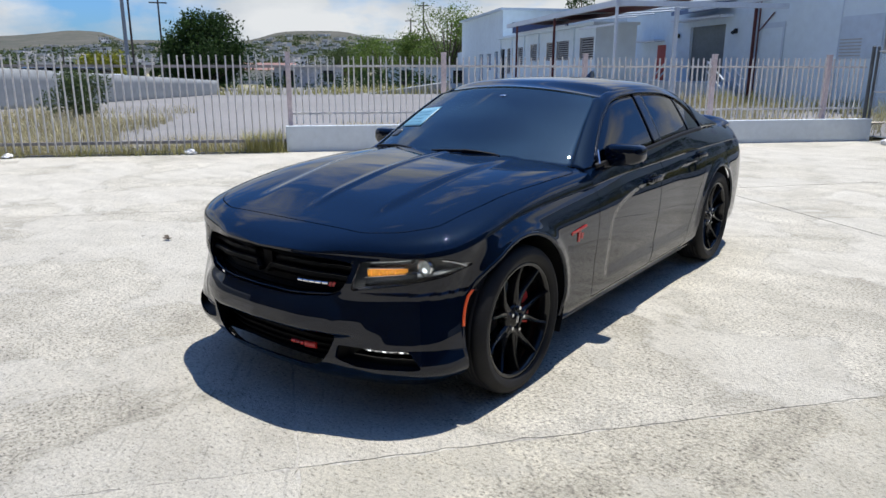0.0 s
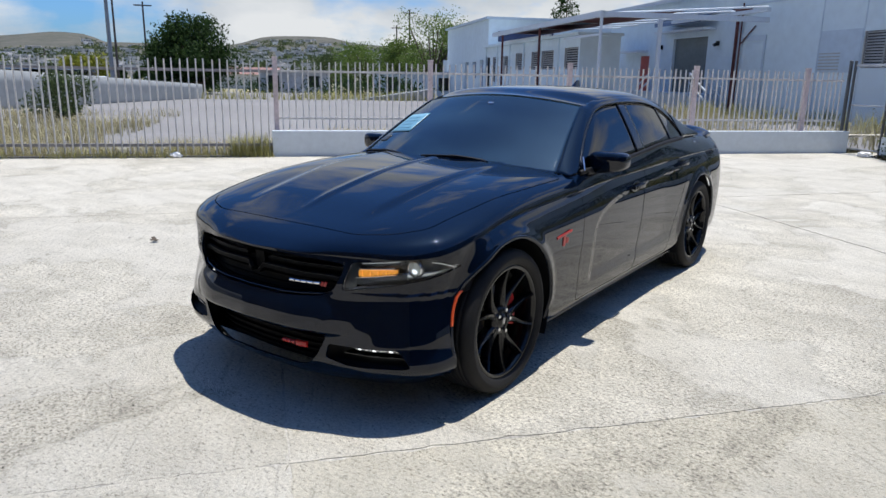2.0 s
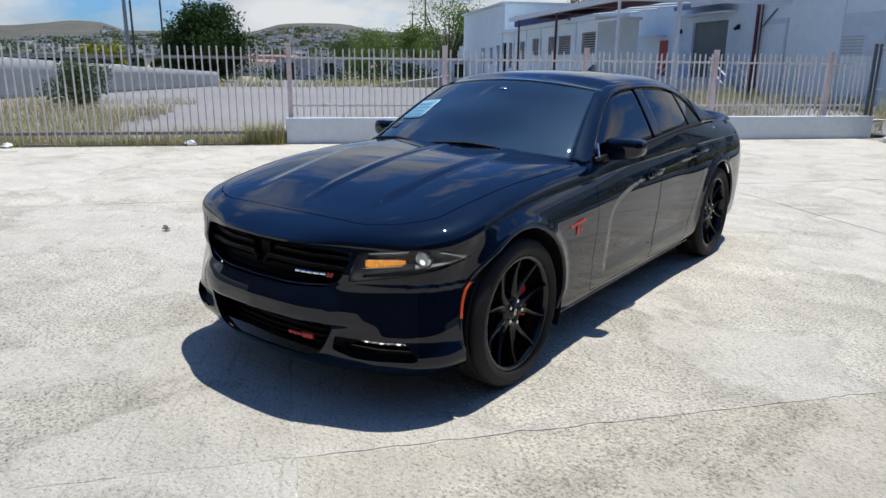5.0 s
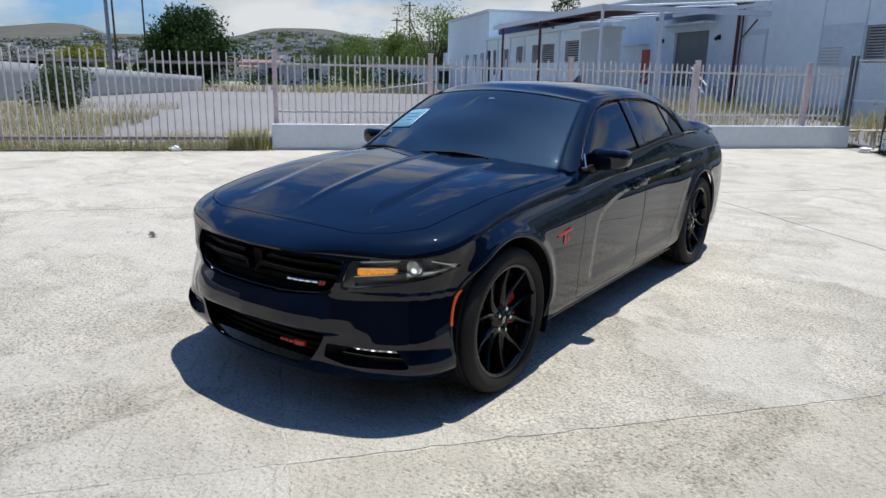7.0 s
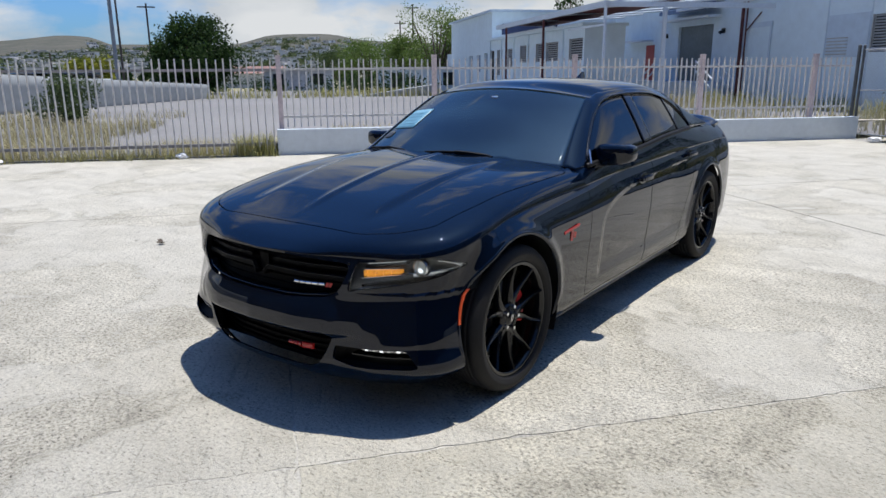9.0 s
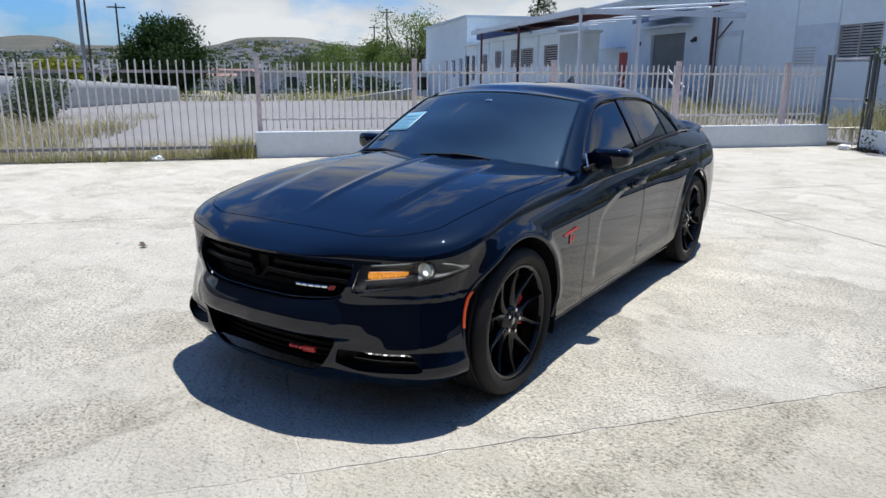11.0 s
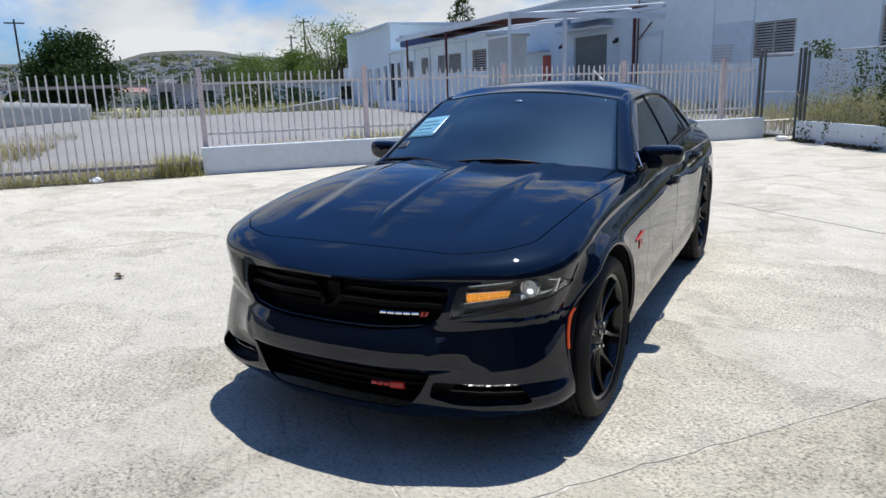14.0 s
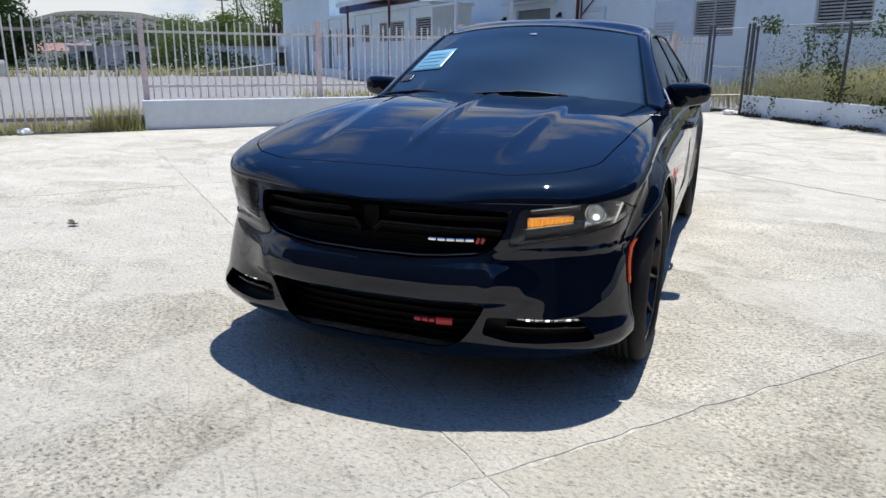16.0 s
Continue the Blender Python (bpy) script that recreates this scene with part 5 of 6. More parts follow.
def chain_link(p, q, z0, z1, pitch=0.075, r=0.0022):
    """Crossed wires between two posts."""
    p, q = Vector(p), Vector(q)
    d = q - p
    ln, h = d.length, z1 - z0
    d.normalize()
    v, f = [], []
    nrm = Vector((-d.y, d.x, 0)) * r
    k = int((ln + h) / pitch)
    for sgn in (1, -1):
        for i in range(k + 1):
            s0 = i * pitch - h
            a0, a1 = max(0.0, s0), min(ln, s0 + h)
            if a1 - a0 < 0.02:
                continue
            e0, e1 = a0 - s0, a1 - s0
            if sgn < 0:
                e0, e1 = h - e0, h - e1
            A, B = p + d * a0 + Vector((0, 0, z0 + e0)), p + d * a1 + Vector((0, 0, z0 + e1))
            up = (B - A).normalized().cross(nrm).normalized() * r
            j = len(v)
            v += [A + nrm, A - nrm * 0.5 + up, A - nrm * 0.5 - up, B + nrm, B - nrm * 0.5 + up, B - nrm * 0.5 - up]
            f += [(j, j + 1, j + 4, j + 3), (j + 1, j + 2, j + 5, j + 4), (j + 2, j, j + 3, j + 5)]
    me = bpy.data.meshes.new("wires")
    me.from_pydata(v, [], f)
    return me


GP1, GP2 = Vector((0.30, 15.44, 0)), Vector((1.23, 14.80, 0))
wire_gate = thing("chain_link_gate", "closed chain-link gate between dark steel posts", "gate")
for p, r in ((GP1, 0.038), (GP1 + Vector((0.10, -0.08, 0)), 0.028), (GP2 - Vector((0.09, -0.08, 0)), 0.028), (GP2, 0.042)):
    bm = bmesh.new()
    tube(bm, p, p + Vector((0, 0, 1.97)), r, n=12)
    bmesh.ops.create_uvsphere(bm, u_segments=12, v_segments=6, radius=r * 1.15, matrix=Matrix.Translation(p + Vector((0, 0, 1.975))))
    part("post", bm, DARK_POST, wire_gate, smooth_angle=40)
for z in (0.10, 1.05, 1.90):
    bm = bmesh.new()
    tube(bm, GP1 + Vector((0.10, -0.08, z)), GP2 + Vector((-0.09, 0.08, z)), 0.016, n=8)
    part("rail", bm, GALV, wire_gate)
from_mesh("wire_mesh", chain_link(GP1 + Vector((0.1, -0.08, 0)), GP2 + Vector((-0.09, 0.08, 0)), 0.1, 1.9), GALV, wire_gate)
bm = bmesh.new()
box(bm, (-0.03, -0.03, 0.98), (0.03, 0.03, 1.08), Matrix.Translation(GP2 + Vector((-0.06, -0.03, 0))), 0.008)
part("latch", bm, CHROME, wire_gate, "bright latch box")

wire_fence = thing("chain_link_fence", "chain-link fence on the vine-covered wall", "fence")
ends = [0.1 + 2.55 * i for i in range(5)]
for i, s0 in enumerate(ends):
    bm = bmesh.new()
    tube(bm, W2 @ Vector((s0, 0.11, 0.40)), W2 @ Vector((s0, 0.11, 1.93)), 0.03, n=10)
    part("post", bm, DARK_POST, wire_fence, smooth_angle=40)
bm = bmesh.new()
tube(bm, W2 @ Vector((0.1, 0.11, 1.90)), W2 @ Vector((ends[-1], 0.11, 1.90)), 0.017, n=8)
part("top_rail", bm, GALV, wire_fence)
from_mesh("wire_mesh", chain_link(W2 @ Vector((0.1, 0.11, 0)), W2 @ Vector((ends[-1], 0.11, 0)), 0.46, 1.90), GALV, wire_fence)

# ---- plants at the walls ----
rng = np.random.default_rng(11)


def scatter(frame_m, lo, hi, k, z=0.0, clump=0.0, zf=None):
    """k places in a strip, gathered in clumps."""
    p = rng.random((k, 2)) * (np.array(hi) - np.array(lo)) + np.array(lo)
    res = []
    for s, o in p:
        if clump and noise.noise(Vector((s * clump, o * clump, 7))) < rng.random() * 0.7 - 0.35:
            continue
        zz = zf(s, o) if zf else z
        res.append(frame_m @ Vector((s, o, zz)))
    return res


def stuff(name, me, material, label, category="grass"):
    return tagged(from_mesh(name, me, material), label, category, kind="stuff")


stuff("gate_grass", tuft_mesh(scatter(FENCE, (-7, -0.22), (0.02, 0.35), 2700, -0.01, 1.3), 0.17, rng, 0.9, 0.0045), GRASS_GREEN, "yellow-green weeds along the foot of the gate")
stuff("gate_dry_grass", tuft_mesh(scatter(FENCE, (-7, -0.02), (0.0, 1.6), 6500, -0.03, 0.9), 0.30, rng, 0.9, 0.004), GRASS_DRY, "dry straw-coloured weeds behind the gate")
stuff("corner_weeds", tuft_mesh(scatter(FENCE, (-0.75, -0.05), (-0.02, 0.5), 800, -0.02), 0.40, rng, 0.6, 0.005), GRASS_GREEN, "tall weeds beside the end of the low wall")
stuff("verge_weeds", tuft_mesh(scatter(FENCE, (0.2, 0.25), (12.5, 3.4), 6500, 0, 0.9, lambda s, o: 0.36 * (1 - smooth(o, 0.2, 3.6)) - 0.02), 0.22, rng, 0.7, 0.005), GRASS_DRY, "dry weeds on the verge behind the wall")
stuff("verge_green", tuft_mesh(scatter(FENCE, (2.6, 0.25), (6.5, 1.2), 1600, 0, 1.4, lambda s, o: 0.34), 0.30, rng, 0.7, 0.005), GRASS_GREEN, "green weeds along the fence")
bank_z = lambda s, o: 0.36 + 0.12 * smooth(o, 0, 6)
stuff("bank_grass", tuft_mesh(scatter(W2, (-0.3, 0.25), (9.5, 5.5), 17000, 0, 0.0, bank_z), 0.72, rng, 0.8, 0.0048), GRASS_GREEN, "tall yellow-green grass on the bank behind the wall")


r2 = np.random.default_rng(23)
OLIVE = leaf_mat("olive_weeds", (0.11, 0.125, 0.035), (0.30, 0.29, 0.10))
LITTER = leaf_mat("leaf_litter", (0.018, 0.020, 0.010), (0.10, 0.085, 0.045))
TWIGS = leaf_mat("grey_twigs", (0.10, 0.09, 0.075), (0.24, 0.22, 0.19))
pts = []
for i in range(260):
    s, o = r2.random() * 10 - 0.3, 0.25 + 4.5 * r2.random() ** 1.5
    h = 0.32 + 0.85 * (0.5 + 0.5 * noise.noise(Vector((s * 0.8, o * 0.8, 4)))) * (0.4 + r2.random())
    c = np.array(tuple(W2 @ Vector((s, o, bank_z(s, o) + h * 0.5))))
    pts.append(c + r2.normal(size=(75, 3)) * np.array([0.20, 0.20, h * 0.32]))
stuff("bank_weeds", leaves(np.concatenate(pts), 0.028, r2), OLIVE, "dense olive weeds on the bank behind the fence", "weeds")
pts = [np.array(tuple(W2 @ Vector((s, 0.12 + 0.5 * r2.random(), 0.5 + 1.3 * r2.random() ** 1.4)))) for s in 0.2 + 9.5 * r2.random(2400) if noise.noise(Vector((s * 1.1, 2.0, 1))) > -0.25]
stuff("dry_creepers", leaves(np.array(pts), 0.030, r2), TWIGS, "withered grey creepers in the chain-link fence", "creepers")


def vine(seed, s0, k, spread, z_lo, z_hi, size, material, label, out=0.10):
    r = np.random.default_rng(seed)
    s = s0 + r.normal(size=k) * spread
    z = z_lo + (z_hi - z_lo) * r.random(k) ** 1.0
    wob = np.sin(z * 5 + seed) * spread * 0.6
    pts = np.array([tuple(W2 @ Vector((a + w, 0.11 - out * r.random(), b))) for a, w, b in zip(s, wob, z)])
    t = thing("vine", label, "vine", "vines on the wall")
    from_mesh("leaves", leaves(pts, size, r), material, t)
    bm = bmesh.new()
    last = None
    for zz in steps(z_lo, z_hi, 6):
        p = W2 @ Vector((s0 + math.sin(zz * 5 + seed) * spread * 0.6, 0.10, zz))
        if last is not None:
            tube(bm, last, p, 0.008, n=5)
        last = p
    part("stem", bm, BARK, t)


for i, (s0, k, sp, lo, hi) in enumerate([(0.35, 260, 0.16, 0.02, 0.46), (1.0, 90, 0.05, 0.06, 0.48), (2.55, 420, 0.20, 0.05, 1.2), (3.6, 330, 0.22, 0.02, 0.6), (4.3, 420, 0.25, 0.02, 0.7), (5.2, 620, 0.3, 0.02, 1.4), (6.3, 700, 0.4, 0.02, 1.9), (7.4, 600, 0.4, 0.02, 1.9)]):
    vine(i + 3, s0, k, sp, lo, hi, 0.035, IVY, "dark green vine hanging over the white wall", 0.14)
for i, (s0, k, sp, lo, hi, m_) in enumerate([(0.55, 260, 0.22, 1.75, 2.12, LEAF_MID), (1.75, 200, 0.10, 0.9, 1.85, LEAF_MID), (2.35, 260, 0.10, 1.0, 1.9, LEAF_MID), (3.9, 620, 0.38, 1.6, 2.25, LEAF_MID), (5.0, 900, 0.5, 1.2, 2.1, LEAF_MID), (6.1, 700, 0.4, 1.0, 2.2, LEAF_MID)]):
    vine(i + 31, s0, k, sp, lo, hi, 0.036, m_, "leafy creeper climbing the chain-link fence", 0.2)
stuff("wall_foot_leaves", leaves(np.array([tuple(W2 @ Vector((s, -0.02 - 0.22 * rng.random() ** 2, 0.010 + 0.06 * rng.random() ** 2))) for s in rng.random(4600) * 10 if noise.noise(Vector((s * 1.6, 3, 1))) > -0.22 * rng.random()]), 0.024, rng), LITTER, "dark fallen leaves along the foot of the wall", "leaves")

for name, p, r, lab in (("plastic_bag", in_fence(-1.72, -0.10), 0.085, "crumpled white plastic bag at the gate"), ("plastic_bag", in_fence(-4.75, -0.15), 0.075, "crumpled white plastic bag at the gate"), ("plastic_bag", Vector((0.92, 14.45, 0)), 0.10, "crumpled white plastic bag by the vine wall")):
    bm = bmesh.new()
    bmesh.ops.create_icosphere(bm, subdivisions=3, radius=r)
    for v in bm.verts:
        v.co *= 1 + 0.5 * noise.noise(v.co * 22 + Vector(p)) + 0.2 * noise.noise(v.co * 60)
        v.co.z = max(v.co.z * 0.65 + r * 0.5, 0.002)
        v.co.x *= 1.3
    tagged(part(name, bm, PLASTIC_WHITE, None, m=Matrix.Translation(p)), lab, "bag")
bm = bmesh.new()
for i in range(3):
    g_ = bmesh.ops.create_grid(bm, x_segments=4, y_segments=2, size=1, matrix=pose(0, 0, 0.012 + 0.004 * i, 12 * i, 15 - 10 * i, 70 * i) @ Matrix.Diagonal((0.040, 0.012, 1, 1)))
    for v in g_["verts"]:
        v.co.z += 0.02 * abs(v.co.x / 0.040) ** 2
tagged(part("dead_leaf", shell(bm, 0.0008), BARK, None, m=Matrix.Translation((-3.26, 0.67, 0.0)), smooth_angle=60), "curled dry brown leaf on the concrete", "leaf")


# ---- warehouse and wing ----
warehouse = thing("warehouse", "long pale blue-white warehouse with louvred windows", "building")
WH = 5.75


def wall_with(lo_a, hi_a, z0, z1, holes, b0, b1, name, material, parent):
    """A wall in the building's frame with square openings right through it."""
    xs = sorted({lo_a, hi_a, *[h[0] for h in holes], *[h[1] for h in holes]})
    zs = sorted({z0, z1, *[h[2] for h in holes], *[h[3] for h in holes]})
    bm = bmesh.new()

    def solid(i, j):
        if not (0 <= i < len(xs) - 1 and 0 <= j < len(zs) - 1):
            return False
        cx, cz = (xs[i] + xs[i + 1]) / 2, (zs[j] + zs[j + 1]) / 2
        return not any(h[0] < cx < h[1] and h[2] < cz < h[3] for h in holes)
    vs = {}

    def V(i, j, k):
        if (i, j, k) not in vs:
            vs[i, j, k] = bm.verts.new((xs[i], (b0, b1)[k], zs[j]))
        return vs[i, j, k]
    for i in range(len(xs) - 1):
        for j in range(len(zs) - 1):
            if not solid(i, j):
                continue
            bm.faces.new((V(i, j, 0), V(i + 1, j, 0), V(i + 1, j + 1, 0), V(i, j + 1, 0)))
            bm.faces.new((V(i, j, 1), V(i, j + 1, 1), V(i + 1, j + 1, 1), V(i + 1, j, 1)))
            for di, dj, p, q in ((-1, 0, (i, j), (i, j + 1)), (1, 0, (i + 1, j), (i + 1, j + 1)), (0, -1, (i, j), (i + 1, j)), (0, 1, (i, j + 1), (i + 1, j + 1))):
                if not solid(i + di, j + dj):
                    bm.faces.new((V(*p, 0), V(*q, 0), V(*q, 1), V(*p, 1)))
    bmesh.ops.recalc_face_normals(bm, faces=bm.faces)
    bm.transform(BLD)
    return part(name, bm, material, parent)


def louvre_window(a0, a1, z0, z1, n, parent, bars=1, b=0.0):
    """Slatted opening: frame, slats and a near-black sheet that paints in the room's shade."""
    w = block("window", (a0, b + 0.10, z0), (a1, b + 0.13, z1), OPENING_SHADE, BLD, parent, "louvred opening in a painted wall")
    for x in [a0, a1] + [a0 + (a1 - a0) * (i + 1) / (bars + 1) for i in range(bars)]:
        block("frame", (x - 0.03, b - 0.012, z0), (x + 0.03, b + 0.05, z1), LOUVRE, BLD, w)
    h = (z1 - z0) / n
    for i in range(n):
        bm = bmesh.new()
        box(bm, (a0, -0.012, -0.03), (a1, 0.012, 0.03), Matrix.Translation((0, b + 0.035, z0 + h * (i + 0.5))) @ Matrix.Rotation(radians(-35), 4, "X"))
        bm.transform(BLD)
        part("slat", bm, LOUVRE, w)


W_OPEN = [(0.0, 1.95, 2.06, 3.37), (5.4, 7.3, 2.06, 3.45), (10.6, 12.5, 2.06, 3.45), (-13.75, -10.35, 0.9, 3.70)]
wall_with(-22, 26, -0.4, WH, W_OPEN, 0.0, 0.25, "wall", BUILDING_WHITE, warehouse)
for a0, a1, z0, z1 in W_OPEN[:3]:
    louvre_window(a0, a1, z0, z1, 13, warehouse)
# sloping roof sheet with a fascia
bm = bmesh.new()
bm.faces.new([bm.verts.new(p) for p in ((-22.3, -0.35, WH), (26.3, -0.35, WH), (26.3, 14, WH + 1.6), (-22.3, 14, WH + 1.6))])
bmesh.ops.solidify(bm, geom=list(bm.faces), thickness=0.12)
bm.transform(BLD)
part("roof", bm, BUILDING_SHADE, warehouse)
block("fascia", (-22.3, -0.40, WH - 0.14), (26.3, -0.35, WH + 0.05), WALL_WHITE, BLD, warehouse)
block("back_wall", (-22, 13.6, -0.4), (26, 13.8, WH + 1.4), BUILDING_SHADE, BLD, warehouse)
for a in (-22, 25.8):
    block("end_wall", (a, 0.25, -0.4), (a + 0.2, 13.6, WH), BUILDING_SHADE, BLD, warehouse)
for a in (-2.32, -0.08, 5.33, 10.5):
    block("panel_joint", (a - 0.02, -0.025, -0.3), (a + 0.02, 0.0, WH - 0.15), BUILDING_SHADE, BLD, warehouse)
block("ledge", (-7.7, -0.05, 4.86), (26, 0.0, 4.92), BUILDING_SHADE, BLD, warehouse)
# closed-off window with a few slats left
block("blind_panel", (-2.25, -0.03, 1.9), (-0.12, 0.0, 3.48), BUILDING_SHADE, BLD, warehouse)
for i in range(6):
    block("blind_slat", (-2.2, -0.05, 2.0 + 0.12 * i), (-1.1, -0.03, 2.04 + 0.12 * i), LOUVRE, BLD, warehouse)
block("old_doorway", (-7.38, -0.02, -0.2), (-5.73, 0.0, 3.40), BUILDING_WHITE, BLD, warehouse)
for lo, hi in (((-7.42, -0.05, 3.30), (-5.66, -0.02, 3.52)), ((-5.80, -0.05, -0.2), (-5.68, -0.02, 3.30))):
    block("doorway_edge", lo, hi, BUILDING_SHADE, BLD, warehouse)
# loading door, awnings, lamps, downpipe
door = block("roller_door", (-13.75, 0.16, 0.9), (-10.35, 0.2, 3.70), SHUTTER, BLD, warehouse, "grey-green roller door, shut")
for i in range(18):
    block("rib", (-13.72, 0.145, 0.95 + i * 0.152), (-10.38, 0.16, 1.03 + i * 0.152), SHUTTER, BLD, door)
block("door_hood", (-14.6, -0.75, 3.98), (-9.7, 0.0, 4.08), WALL_WHITE, BLD, warehouse)
bm = bmesh.new()
bm.faces.new([bm.verts.new(p) for p in ((-14.2, -0.95, 4.45), (-9.6, -0.95, 4.45), (-9.6, 0, 4.85), (-14.2, 0, 4.85))])
bmesh.ops.solidify(bm, geom=list(bm.faces), thickness=0.06)
bm.transform(BLD)
part("awning", bm, BLUE_TRIM, warehouse, "faded blue awning over the loading door")
block("awning_edge", (-14.2, -0.98, 4.30), (-9.6, -0.93, 4.50), BLUE_TRIM, BLD, warehouse)
for a in (-9.35, -14.95):
    bm = bmesh.new()
    box(bm, (a - 0.08, -0.14, 3.18), (a + 0.08, 0.0, 3.42), bevel=0.03)
    tube(bm, (a, -0.14, 3.3), (a, -0.26, 3.2), 0.06, 0.09, 10)
    bm.transform(BLD)
    part("wall_lamp", bm, GLOSS_BLACK, warehouse)
bm = bmesh.new()
tube(bm, (-7.75, -0.14, -0.3), (-7.75, -0.14, 4.75), 0.075, n=12)
tube(bm, (-7.45, -0.12, 0.2), (-7.45, -0.12, 5.0), 0.035, n=10)
tube(bm, (-8.1, -0.14, 4.70), (-6.9, -0.14, 4.70), 0.13, n=12)
tube(bm, (-7.4, -0.12, 3.2), (-6.5, -0.05, 3.95), 0.03, n=8)
bm.transform(BLD)
part("downpipe", bm, RUST_RED, warehouse, "dark red downpipe on the wall")
block("side_door", (-17.4, -0.03, 0.6), (-16.4, 0.0, 2.87), mat("red_door", (0.42, 0.07, 0.06), 0.6, var=0.15, scale=1, fine=10), BLD, warehouse, "faded red side door")
block("side_hood", (-19.6, -0.7, 3.08), (-16.6, 0.0, 3.18), WALL_WHITE, BLD, warehouse)
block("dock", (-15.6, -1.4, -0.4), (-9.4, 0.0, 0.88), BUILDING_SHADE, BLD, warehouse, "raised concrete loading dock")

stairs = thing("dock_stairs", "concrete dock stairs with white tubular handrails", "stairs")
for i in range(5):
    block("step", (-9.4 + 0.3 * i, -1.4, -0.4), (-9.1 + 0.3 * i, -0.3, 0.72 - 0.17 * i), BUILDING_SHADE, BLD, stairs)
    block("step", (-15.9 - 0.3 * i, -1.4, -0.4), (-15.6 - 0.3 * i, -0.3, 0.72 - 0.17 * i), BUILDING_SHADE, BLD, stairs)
for b in (-1.38, -0.35):
    for h in (0.55, 1.0):
        for a0, sg in ((-9.4, 1), (-15.6, -1)):
            bm = bmesh.new()
            tube(bm, (a0, b, 0.88 + h), (a0 + sg * 1.6, b, 0.0 + h), 0.045, n=8)
            bm.transform(BLD)
            part("handrail", bm, WALL_WHITE, stairs)
    for a in (-9.4, -8.6, -7.85, -15.6, -16.4, -17.1):
        bm = bmesh.new()
        top = 1.88 - 0.55 * max(0, abs(a + 12.5) - 3.1)
        tube(bm, (a, b, -0.3), (a, b, top), 0.035, n=8)
        bm.transform(BLD)
        part("rail_post", bm, WALL_WHITE, stairs)

wing = thing("annex", "low white annex with louvred windows and a flat roof", "building")
WB0 = -7.5
wing_open = [(-10.5, -8.75, 1.95, 2.95), (-13.9, -12.1, 1.95, 2.9), (-15.6, -14.3, 1.95, 2.9), (-18.6, -16.9, 1.95, 2.9), (-21.3, -19.9, 1.7, 2.8), (-23.8, -22.6, 1.2, 2.8), (-25.6, -24.6, 0.2, 2.8)]
wall_with(-26, -8.4, -0.5, 3.45, wing_open, WB0, WB0 + 0.2, "wall", BUILDING_WHITE, wing)
for k, (a0, a1, z0, z1) in enumerate(wing_open[:6]):
    louvre_window(a0, a1, z0, z1, 9, wing, 0, WB0)
block("doorway", (-25.6, WB0 + 0.12, 0.2), (-24.6, WB0 + 0.15, 2.8), OPENING_SHADE, BLD, wing)
block("end_wall", (-8.6, WB0 + 0.2, -0.5), (-8.4, -5.6, 3.45), BUILDING_WHITE, BLD, wing)
block("roof", (-26, WB0 - 0.25, 3.45), (-8.3, -5.5, 3.58), BUILDING_WHITE, BLD, wing)
for i in range(7):
    block("wall_rib", (-8.6 - 2.85 * i, WB0 - 0.08, -0.4), (-8.4 - 2.85 * i, WB0, 3.45), BUILDING_WHITE, BLD, wing)
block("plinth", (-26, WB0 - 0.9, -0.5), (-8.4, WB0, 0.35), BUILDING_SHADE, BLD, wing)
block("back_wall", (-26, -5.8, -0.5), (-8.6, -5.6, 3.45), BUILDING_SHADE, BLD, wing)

canopy = thing("steel_canopy", "white steel canopy frame with a sagging torn roof and red posts", "canopy")
CB = -8.4
for a, m_, z in ((-4.3, WALL_WHITE, 4.0), (-11.8, RUST_RED, 4.0), (-18.5, RUST_RED, 4.0)):
    bm = bmesh.new()
    box(bm, (a - 0.05, CB - 0.05, -0.4), (a + 0.05, CB + 0.05, z + 0.1), bevel=0.01)
    bm.transform(BLD)
    part("post", bm, m_, canopy)
bm = bmesh.new()
box(bm, (-5.2, -5.5, -0.4), (-5.05, -5.35, 4.0), bevel=0.01)
bm.transform(BLD)
part("post", bm, WALL_WHITE, canopy)
for lo, hi in (((-20.5, CB - 0.1, 3.92), (-4.2, CB + 0.1, 4.14)), ((-8.2, CB - 0.08, 3.2), (-4.3, CB + 0.02, 3.28)), ((-4.4, CB, 3.92), (-4.2, -1.0, 4.12)), ((-12.0, -1.2, 4.35), (-4.2, -1.0, 4.5)), ((-20.5, CB + 0.6, 3.58), (-12, CB + 0.7, 3.66))):
    block("beam", lo, hi, WALL_WHITE, BLD, canopy)
for i in range(7):
    a = -18.5 + 2.35 * i
    bm = bmesh.new()
    tube(bm, (a, CB, 4.05), (a, -1.0, 4.55), 0.04, n=6)
    bm.transform(BLD)
    part("rafter", bm, WALL_WHITE, canopy)
bm = grid(lambda a, t: BLD @ Vector((a, CB + 4.4 * t, 4.16 + 0.25 * t - 0.5 * t * (1 - t) * (1 + math.sin(a * 1.3)))), steps(-19.5, -5.5, 40), steps(0.02, 1, 8))
part("torn_roof", shell(bm, 0.03), RUST_RED, canopy, "brown torn roof sheet under the canopy")

